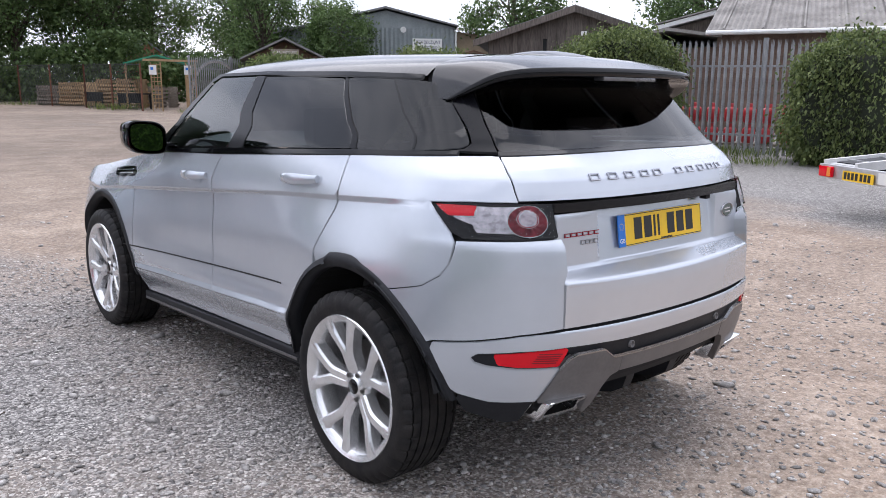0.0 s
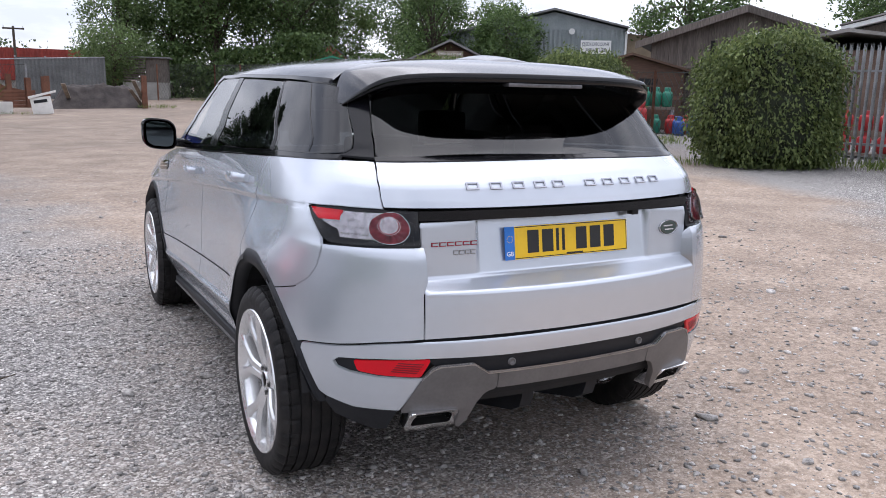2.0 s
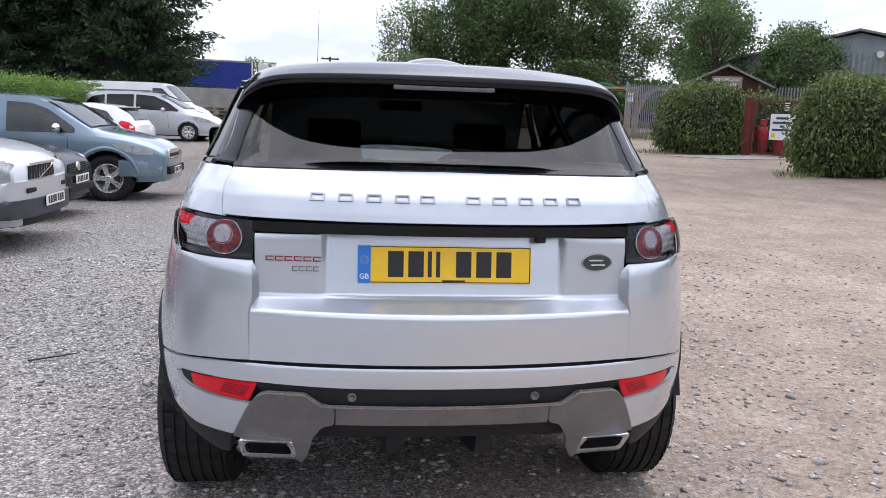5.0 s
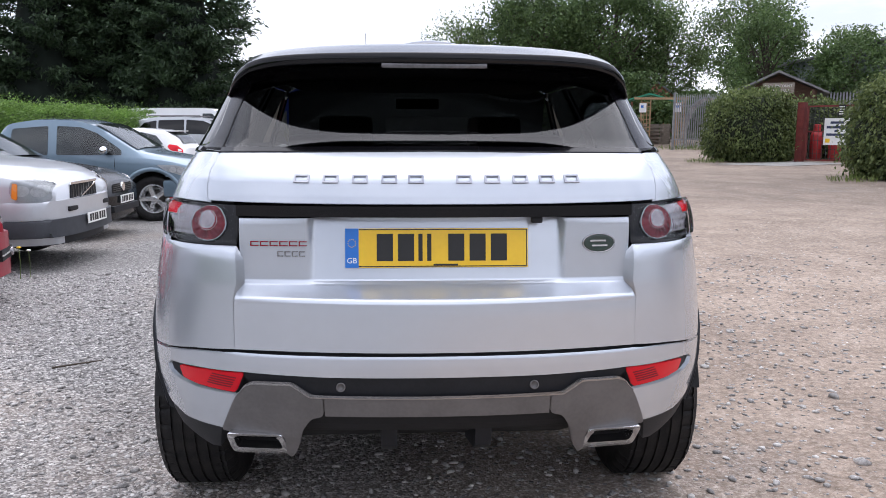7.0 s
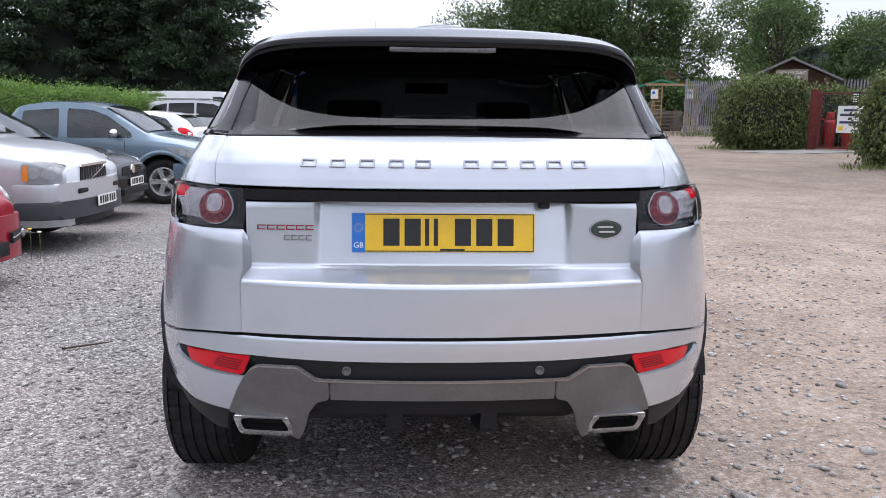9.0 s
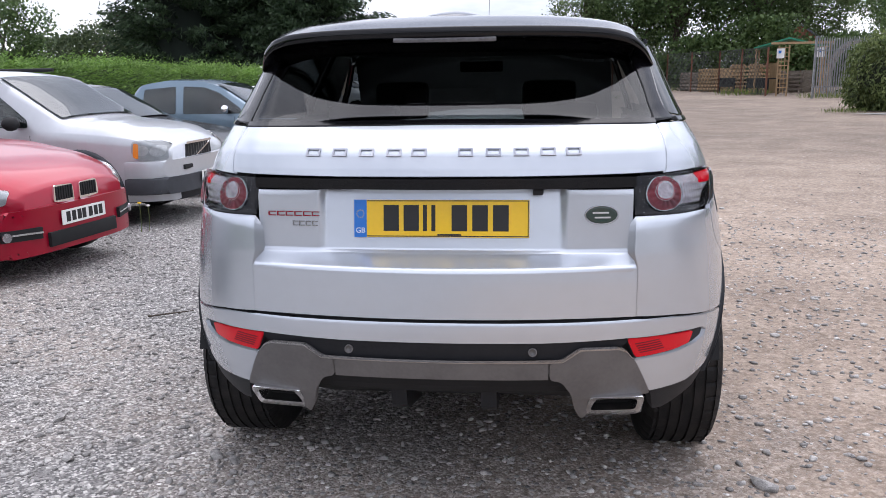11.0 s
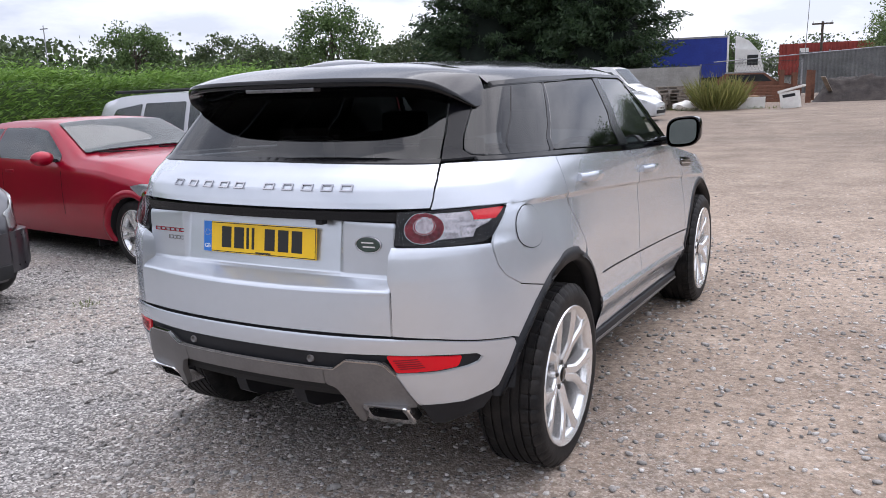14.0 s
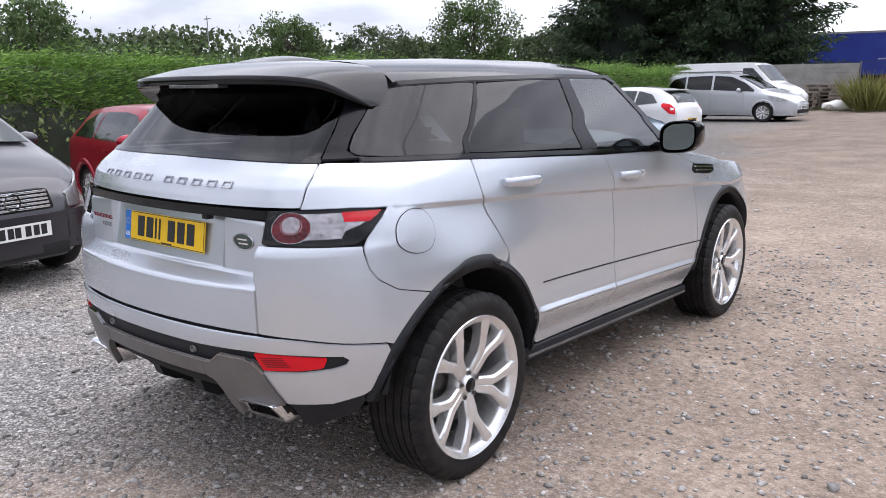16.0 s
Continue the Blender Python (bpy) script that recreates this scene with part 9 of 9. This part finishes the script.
def timber_stack(x, y, yaw, w, d, n, material, label, lean=0.0):
    t = empty("timber_stack", pose(x, y, rise(x, y), 0, 0, yaw), label, "timber", "timber goods behind the wire fence")
    for k in range(n):
        z = 0.1 + 0.19 * k
        part("plank", box_bm((-w / 2 + 0.06 * (k % 3), -d / 2, z, w / 2 - 0.05 * (k % 2), -d / 2 + 0.12, z + 0.1)), material, t)
        part("plank", box_bm((-w / 2 + 0.04 * (k % 2), d / 2 - 0.12, z, w / 2 - 0.09 * (k % 3), d / 2, z + 0.1)), material, t)
    for sx in (-w / 2 + 0.1, 0, w / 2 - 0.2):
        part("bearer", box_bm((sx, -d / 2 + 0.02, 0, sx + 0.1, d / 2 - 0.02, 0.1 + 0.19 * n)), material, t)
    return t


timber_stack(10.6, 43.0, -70, 2.2, 0.9, 6, PALEWOOD, "stack of pale timber garden benches behind the fence")
timber_stack(11.8, 39.8, -60, 2.6, 0.9, 7, PALEWOOD, "stack of pale timber garden benches behind the fence")
timber_stack(13.4, 39.0, -55, 1.8, 0.8, 5, GREYWOOD, "stack of weathered grey timber behind the fence")
timber_stack(9.9, 45.2, -60, 1.6, 0.8, 5, GREYWOOD, "stack of weathered grey timber behind the fence")
for x, y, w in ((11.6, 37.6, 1.4), (11.0, 41.0, 1.2)):
    tb = empty("dark_table", pose(x, y, rise(x, y), 0, 0, -60), "dark slatted garden table behind the fence", "table", "dark tables behind the fence")
    part("tabletop", box_bm((-w / 2, -0.4, 0.70, w / 2, 0.4, 0.76)), PLASTIC, tb)
    for sx in (-w / 2 + 0.06, w / 2 - 0.06):
        for sy in (-0.34, 0.34):
            part("leg", box_bm((sx - 0.03, sy - 0.03, 0, sx + 0.03, sy + 0.03, 0.70)), PLASTIC, tb)
    part("apron", box_bm((-w / 2 + 0.03, -0.38, 0.3, w / 2 - 0.03, -0.35, 0.70)), PLASTIC, tb)

# ---------------------------------------------------------------- far end: lorry, container, walls, rubbish
BLUE_TARP = mat("blue_curtain", (0.008, 0.025, 0.22), 0.55, 0, 0.15, 1.0, color2=(0.014, 0.04, 0.30), bump=0.03, bump_scale=4)
CONT_RED = mat("red_container", (0.24, 0.035, 0.025), 0.6, 0.1, 0.2, 1.5, bump=0.02)
lorry = empty("curtain_lorry", pose(-7.3, 57.2, rise(-7, 57), 0, 0, 8), "white lorry with a blue curtain-sided trailer", "lorry")
part("curtain", box_bm((-12.5, 0, 1.15, 0, 2.5, 3.85)), BLUE_TARP, lorry)
part("trailer_roof", box_bm((-12.55, -0.03, 3.85, 0.04, 2.53, 3.98)), GALV, lorry)
part("trailer_front", box_bm((0.0, -0.02, 1.15, 0.10, 2.52, 3.98)), WHITE, lorry)
part("chassis", box_bm((-12.4, 0.5, 0.85, 0.4, 2.0, 1.15)), BLACK, lorry)
part("cab", prism_bm(bmesh.new(), round_poly([(0.55, 0.75), (2.35, 0.75), (2.42, 1.7), (2.15, 2.75), (1.95, 3.0), (0.55, 3.0)], 0.12), "y", 0.05, 2.45), WHITE, lorry)
part("air_deflector", prism_bm(bmesh.new(), [(0.55, 3.0), (1.95, 3.0), (1.4, 3.6), (0.65, 3.95), (0.55, 3.95)], "y", 0.3, 2.2), WHITE, lorry)
part("side_window", box_bm((1.35, 0.02, 1.9, 2.05, 0.05, 2.6)), PANE, lorry)
for k in range(3):
    part("cab_stripe", beam_bm(bmesh.new(), (0.62 + 0.16 * k, 0.03, 2.0), (0.9 + 0.16 * k, 0.03, 2.4), 0.06, 0.02), INK, lorry)
for x in (-10.5, -9.2, -7.9, -1.4, 1.5):
    mk("wheel", *[(lambda V, F: ([(v[1] + x, v[0] + 0.3, v[2] + 0.5) for v in V], F))(*lathe([(-0.15, 0.0), (-0.15, 0.46), (-0.1, 0.5), (0.1, 0.5), (0.15, 0.46)], 24))][0], RUBBER, lorry, True)

cont = empty("shipping_container", pose(-5.4, 72.5, rise(-3, 72), 0, 0, 1), "red corrugated shipping container beyond the fence", "container")
part("box", box_bm((0, 0.1, 0.9, 12.2, 2.4, 3.5)), CONT_RED, cont)
part("side", corrugated(bmesh.new(), (0, 0.04, 0.95), (12.2, 0.04, 0.95), (12.2, 0.04, 3.45), (0, 0.04, 3.45), 0.28, 0.07), CONT_RED, cont, smooth=False)
part("base", box_bm((0.2, 0.3, 0, 12, 2.2, 0.9)), CONCRETE, cont)
part("label_patch", box_bm((1.6, -0.01, 2.5, 2.3, 0.0, 3.1)), WHITE, cont)
DULLZINC = mat("dull_zinc_sheet", (0.10, 0.105, 0.105), 0.7, 0.2, 0.25, 1.2, color2=(0.18, 0.185, 0.185))
gf = empty("sheet_metal_fence", pose(-1.9, 47.6, rise(0, 47.6), 0, 0, 2), "grey corrugated sheet-metal fence on steel posts", "fence")
part("sheet", corrugated(bmesh.new(), (0, 0, 0.1), (4.6, 0, 0.1), (4.6, 0, 2.45), (0, 0, 2.35), 0.2, 0.05), DULLZINC, gf, smooth=False)
for k in range(4):
    part("post", box_bm((1.5 * k, 0.05, 0, 1.5 * k + 0.08, 0.13, 2.45)), GALV, gf)
part("top_rail", tube_bm(bmesh.new(), (-4.6, -0.1, 2.0), (4.6, -0.1, 2.5), 0.03, 0.03, 8), GALV, gf)
cw = empty("concrete_wall", pose(-11.2, 41.0, rise(-9, 41), 0, 0, 10), "stained grey concrete block wall behind the cars", "wall")
part("wall_body", box_bm((0, 0.02, 0, 5.0, 0.22, 1.95)), CONCRETE, cw)
for j in range(9):
    for i in range(12):
        o = 0.21 * (j % 2)
        if 0.42 * i + o + 0.41 <= 5.05:
            part("block", box_bm((0.42 * i + o, 0, 0.215 * j + 0.01, 0.42 * i + o + 0.405, 0.02, 0.215 * j + 0.205)), CONCRETE, cw)
pole = empty("telegraph_pole", pose(-1.9, 67.8, rise(-2, 68)), "dark timber telegraph pole with a crossarm", "pole")
part("shaft", tube_bm(bmesh.new(), (0, 0, -0.2), (0, 0, 4.95), 0.12, 0.09, 10), BARK, pole)
part("crossarm", box_bm((-0.75, -0.06, 4.72, 0.75, 0.06, 4.84)), BARK, pole)
for x in (-0.65, 0, 0.65):
    part("insulator", tube_bm(bmesh.new(), (x, 0, 4.84), (x, 0, 5.0), 0.04, 0.03, 8), WHITE, pole)
mast = empty("radio_mast", pose(-3.1, 67.7, rise(-3, 68)), "thin grey radio mast", "mast")
part("shaft", tube_bm(bmesh.new(), (0, 0, -0.2), (0.25, 0, 8.8), 0.035, 0.02, 8), GALV, mast)
ae = empty("far_mast", pose(-54.8, 38.5, rise(-55, 38)), "thin mast on the far field edge", "mast")
part("shaft", tube_bm(bmesh.new(), (0, 0, 0), (0, 0, 7.2), 0.06, 0.04, 6), GALV, ae)
part("crossarm", box_bm((-0.4, -0.03, 6.9, 0.5, 0.03, 6.98)), GALV, ae)

# earth heap held by rusty posts
hp = empty("earth_heap", pose(1.2, 37.6, rise(1.2, 37.6) - 0.04), "dark earth heap behind rusty steel posts", "heap")
SOIL = mat("dark_soil", (0.020, 0.016, 0.015), 0.95, 0, 0.3, 2.5, color2=(0.055, 0.045, 0.041), bump=0.15, bump_scale=9)
def heap_f(a, b):
    x, y = -1.75 + 3.9 * a, -0.2 + 3.6 * b
    e = min(1, 6 * a, 6 * (1 - a) + 0.35) * min(1, 3.2 * b + 0.02, 4 * (1 - b))
    return (x, y, max(0.0, e * (1.02 + 0.14 * noise.noise(Vector((x * 0.9, y * 0.9, 0))) + 0.16 * noise.noise(Vector((x * 2.3, y * 2.3, 3))))) + 0.08 * noise.noise(Vector((x * 6, y * 6, 1))) * e)
grid_mesh("soil", heap_f, 60, 40, SOIL, hp)
for i, (x, y, h) in enumerate(((-1.85, -0.3, 1.45), (2.2, -0.3, 1.5), (-1.9, 2.6, 1.4), (-3.4, 4.0, 1.5), (-2.6, 1.5, 1.35))):
    st = part("steel_post", box_bm((-0.11, -0.09, -0.1, 0.11, -0.07, h), (-0.11, 0.07, -0.1, 0.11, 0.09, h), (-0.012, -0.07, -0.1, 0.012, 0.07, h)), RUST, None, smooth=False)
    st.matrix_world = pose(1.2 + x, 37.6 + y, rise(1.2 + x, 37.6 + y), 0, 0, 7 * i)
    tagged(st, "rusty upright steel beam at the earth heap", "beam", "rusty upright beams")
for i in range(5):
    sl = part("old_sleeper", box_bm((-1.3, -0.12, 0, 1.3, 0.12, 0.15)), RUST, None, bevel=0.01)
    sl.matrix_world = pose(-2.4, 39.4 + 0.05 * i, rise(-2.4, 39.4) + 0.16 * i, 0, 0, 4 * i - 6)
    tagged(sl, "dark old sleeper in a rough pile", "sleeper", "pile of sleepers")
for i, (x, y, z, rx, rz) in enumerate(((0.1, 37.3, 0.75, 24, 80), (3.1, 37.1, 0.85, 28, 70), (3.0, 37.0, 0.5, 25, 66))):
    bd = part("loose_board", box_bm((-0.9, -0.09, -0.02, 0.9, 0.09, 0.02)), GREYWOOD, None)
    bd.matrix_world = pose(x, y, rise(x, y) + z, 0, rx, rz)
    tagged(bd, "loose weathered board leaning on the earth heap", "board", "loose boards on the heap")
tank = empty("dark_vehicle_roof", pose(-3.6, 41.6, rise(-3.6, 41.6) , 0, 0, 8), "old dark car half hidden behind the sleepers", "car")
part("car_body", prism_bm(bmesh.new(), round_poly([(-2.0, 0.3), (2.0, 0.3), (2.1, 0.75), (1.2, 0.95), (0.6, 1.42), (-1.3, 1.42), (-2.05, 0.9)], 0.12), "y", 0, 1.6), RUST, tank)
part("car_window", prism_bm(bmesh.new(), [(-1.2, 0.98), (0.95, 0.98), (0.52, 1.34), (-1.1, 1.34)], "y", -0.01, 0.0), PANE, tank)
part("car_roof", prism_bm(bmesh.new(), round_poly([(-1.35, 1.40), (0.65, 1.40), (0.6, 1.48), (-1.3, 1.48)], 0.03), "y", 0.0, 1.6), GALV, tank)
for x in (-1.3, 1.3):
    part("wheel", tube_bm(bmesh.new(), (x, -0.02, 0.3), (x, 0.2, 0.3), 0.3, 0.3, 20), RUBBER, tank)

# white boxes, sack, boards and pallets
FOAM = mat("white_foam_box", (0.70, 0.69, 0.66), 0.8, 0, 0.08, 5)
bx = empty("white_box", pose(-2.55, 33.3, rise(-2.5, 33.3), 0, 0, 6), "dirty white polystyrene box lying open", "box")
part("side", box_bm((-0.55, 0, 0, 0.55, 0.04, 0.46)), FOAM, bx); part("side", box_bm((-0.55, 0.56, 0, 0.55, 0.6, 0.46)), FOAM, bx)
part("end", box_bm((-0.55, 0.04, 0, -0.51, 0.56, 0.46)), FOAM, bx); part("end", box_bm((0.51, 0.04, 0, 0.55, 0.56, 0.46)), FOAM, bx)
part("base", box_bm((-0.51, 0.04, 0, 0.51, 0.56, 0.04)), FOAM, bx)
cb = part("cardboard_sheet", box_bm((-0.6, -0.3, 0, 0.6, 0.3, 0.5)), mat("cardboard", (0.30, 0.20, 0.12), 0.9, 0, 0.15, 4), None, bevel=0.02)
cb.matrix_world = pose(-3.0, 34.3, rise(-3, 34.3), 0, 0, 20)
tagged(cb, "torn brown cardboard carton on the ground", "carton")
ap = empty("discarded_cabinet", pose(-0.9, 32.5, rise(-0.9, 32.5), 0, -9, -8), "white discarded appliance cabinet leaning open", "cabinet")
part("cabinet_body", box_bm((-0.42, 0, 0, 0.28, 0.4, 0.68)), FOAM, ap, bevel=0.015)
part("lid", prism_bm(bmesh.new(), [(-0.46, 0.66), (0.5, 0.78), (0.52, 0.86), (-0.46, 0.76)], "y", -0.05, 0.45), FOAM, ap)
part("opening", box_bm((-0.30, -0.008, 0.46, 0.18, 0.0, 0.58)), PLASTIC, ap)
sk = bmesh.new(); bmesh.ops.create_icosphere(sk, subdivisions=3, radius=1)
for v in sk.verts:
    k = 1 + 0.25 * noise.noise(v.co * 2)
    v.co = Vector((v.co.x * 0.62 * k, v.co.y * 0.4 * k, max(0, 0.18 + v.co.z * 0.24 * k)))
sko = part("white_sack", sk, FOAM, None); sko.matrix_world = pose(-5.1, 33.2, rise(-5.1, 33.2), 0, 0, 15)
tagged(sko, "slumped dirty white sack on the ground", "sack")
for n_, (x, y, yaw, cnt) in enumerate(((-6.7, 33.6, 8, 5), (-6.1, 34.6, -12, 7), (-7.9, 34.6, 4, 6))):
    for k in range(cnt):
        pl = empty("wood_pallet", pose(x + 0.04 * (k % 3), y, rise(x, y) + 0.15 * k, 0, 0, yaw + 3 * (k % 2)), "weathered timber pallet in a low stack", "pallet", "stacked pallets")
        for j in range(5):
            part("deck_board", box_bm((-0.6, -0.5 + 0.225 * j, 0.11, 0.6, -0.4 + 0.225 * j, 0.135)), GREYWOOD, pl)
        for sx in (-0.55, 0, 0.45):
            part("bearer", box_bm((sx, -0.5, 0.0, sx + 0.1, 0.5, 0.11)), GREYWOOD, pl)
rub = empty("broken_concrete", pose(-5.0, 36.0, rise(-5, 36)), "broken concrete blocks piled on scrap", "rubble")
RR = random.Random(3)
for k in range(14):
    b = part("block", box_bm((-0.35, -0.2, 0, 0.35, 0.2, 0.22)), CONCRETE, rub, bevel=0.02)
    b.matrix_basis = pose(RR.uniform(-1.6, 1.6), RR.uniform(-0.8, 0.8), 0.05 + 0.5 * RR.random() + 0.25, RR.uniform(-12, 12), RR.uniform(-12, 12), RR.uniform(0, 180))
part("scrap_base", box_bm((-1.9, -1.0, 0, 1.9, 1.0, 0.35)), SOIL, rub, bevel=0.1)
tuft("pampas_grass", -3.75, 32.6, 0.75, 1.55, 900, STRAW, "tall yellow-green pampas grass clump by the rubbish", "grass clump", spread=0.9, wdt=0.035)
for i, (x, y, r, h, n) in enumerate(((13.2, 6.9, 0.8, 0.28, 260), (12.5, 7.6, 0.7, 0.25, 220), (11.9, 5.8, 0.5, 0.2, 150), (12.0, 3.2, 0.9, 0.25, 260), (10.2, 9.2, 0.6, 0.2, 160), (13.6, 14.6, 0.9, 0.22, 220), (12.9, 13.6, 0.8, 0.2, 220), (9.8, 14.4, 0.5, 0.2, 140), (9.5, 22.0, 0.6, 0.2, 140), (12.4, 9.6, 0.6, 0.25, 160), (3.9, 37.2, 0.9, 0.25, 160), (8.2, 45.6, 1.2, 0.3, 160), (10.4, 36.6, 1.2, 0.4, 220), (12.4, 31.2, 1.2, 0.3, 200), (-4.6, 32.8, 1.5, 0.2, 200), (-1.9, 32.6, 0.8, 0.15, 120), (-3.15, 1.55, 0.10, 0.06, 60))):
    tuft("grass_tuft", x, y, r, h, n, GRASS, "short patchy grass and weeds at the yard's edge", "grass", "grass tufts at the edge", "stuff", 0.6)

# ---------------------------------------------------------------- car transporter trailer
TR_METAL = mat("aluminium_chequer", (0.52, 0.52, 0.53), 0.42, 0.7, 0.12, 9, bump=0.04, bump_scale=70)
TR_PALE = mat("pale_trailer_edge", (0.62, 0.62, 0.61), 0.5, 0.2, 0.1, 9)
tl = empty("car_trailer", pose(6.62, 1.72, 0.0, 0, 0, -34), "low aluminium car transporter trailer with open deck", "trailer")
# local: y along the rear bar (left end at +1), x away from the camera side
tl.matrix_world = pose(6.66, 1.72, rise(6.7, 1.7), 0, 0, -32)
part("rear_bar", box_bm((0, -0.95, 0.46, 0.06, 0.98, 0.62)), TR_METAL, tl, bevel=0.006)
for y0 in (-0.95, 0.40):
    def slope(z0, z1, lift=0.0, x0=0.06, x1=4.2):
        k = 0.09
        return [(x0, z0 + k * x0 + lift), (x1, z0 + k * x1 + lift), (x1, z1 + k * x1 + lift), (x0, z1 + k * x0 + lift)]
    part("deck_track", prism_bm(bmesh.new(), slope(0.575, 0.62), "y", y0, y0 + 0.56), TR_METAL, tl)
    part("track_grip", prism_bm(bmesh.new(), slope(0.621, 0.630, 0.0, 0.15, 4.1), "y", y0 + 0.08, y0 + 0.48), PLASTIC, tl)
    part("track_edge", prism_bm(bmesh.new(), slope(0.56, 0.66), "y", y0 - 0.03, y0 + 0.03), TR_PALE, tl)
    part("track_edge", prism_bm(bmesh.new(), slope(0.56, 0.66), "y", y0 + 0.53, y0 + 0.59), TR_PALE, tl)
    for k in range(9):
        part("grip_rung", box_bm((0.3 + 0.42 * k, y0 + 0.06, 0.63 + 0.09 * (0.3 + 0.42 * k), 0.33 + 0.42 * k, y0 + 0.5, 0.645 + 0.09 * (0.3 + 0.42 * k))), TR_METAL, tl)
for x in (0.9, 1.9, 2.9, 3.9):
    part("cross_member", box_bm((x, -0.9, 0.47 + 0.09 * x, x + 0.08, 0.95, 0.57 + 0.09 * x)), GALV, tl)
part("frame_beam", prism_bm(bmesh.new(), [(0.06, 0.46), (4.2, 0.46), (4.2, 0.94), (0.06, 0.57)], "y", -0.62, -0.55), BLACK, tl)
part("frame_beam", prism_bm(bmesh.new(), [(0.06, 0.46), (4.2, 0.46), (4.2, 0.94), (0.06, 0.57)], "y", 0.55, 0.62), BLACK, tl)
for s in (-1.02, 1.06):
    for x in (1.9, 2.6):
        mk("wheel", *[(lambda V, F: ([(v[1] + x, v[0] + s, v[2] + 0.28) for v in V], F))(*lathe([(-0.09, 0.0), (-0.09, 0.24), (-0.07, 0.28), (0.07, 0.28), (0.09, 0.24), (0.09, 0.0)], 28))][0], RUBBER, tl, True)
    part("mudguard", prism_bm(bmesh.new(), [(1.5, 0.45), (1.6, 0.62), (2.9, 0.62), (3.0, 0.45), (3.04, 0.45), (2.93, 0.66), (1.57, 0.66), (1.46, 0.45)], "y", s - 0.11, s + 0.11), PLASTIC, tl)
for y0 in (0.70, -0.93):
    lp = part("lamp_cluster", box_bm((-0.035, y0, 0.475, 0.0, y0 + 0.24, 0.60)), RED_LENS, tl, "red and amber trailer lamp", bevel=0.008)
    part("amber_section", box_bm((-0.040, y0 + 0.02, 0.485, -0.036, y0 + 0.08, 0.59)), AMBER, lp)
tp = new("number_plate"); tp.parent = tl
tp.matrix_basis = pose(-0.012, 0.26, 0.52, 0, 0, 0)
part("plate_board", box_bm((-0.006, -0.26, -0.056, 0, 0.26, 0.056)), PLATE_Y, tp)
for k, yy in enumerate((-0.19, -0.125, -0.06, 0.02, 0.085, 0.15, 0.21)):
    part("plate_mark", box_bm((-0.0075, yy - 0.022, -0.038, -0.0062, yy + 0.022, 0.04)), INK, tp)
part("small_label", box_bm((-0.004, -0.24, 0.48, 0.0, -0.05, 0.60)), WHITE, tl)
part("winch_post", tube_bm(bmesh.new(), (3.9, -0.1, 0.9), (3.9, -0.1, 1.3), 0.04, 0.04, 8), GALV, tl)
part("drawbar", box_bm((4.2, -0.06, 0.42, 5.4, 0.06, 0.54)), GALV, tl)
part("jockey_wheel", tube_bm(bmesh.new(), (5.0, -0.12, 0.0), (5.0, -0.12, 0.5), 0.04, 0.03, 8), GALV, tl)
for y0, y1, zz in ((0.52, 0.9, 0.77), (0.3, 0.62, 0.79)):
    part("strap", tube_bm(bmesh.new(), (0.7, y0, zz), (1.2, y1, zz + 0.03), 0.03, 0.03, 8), GALV, tl)
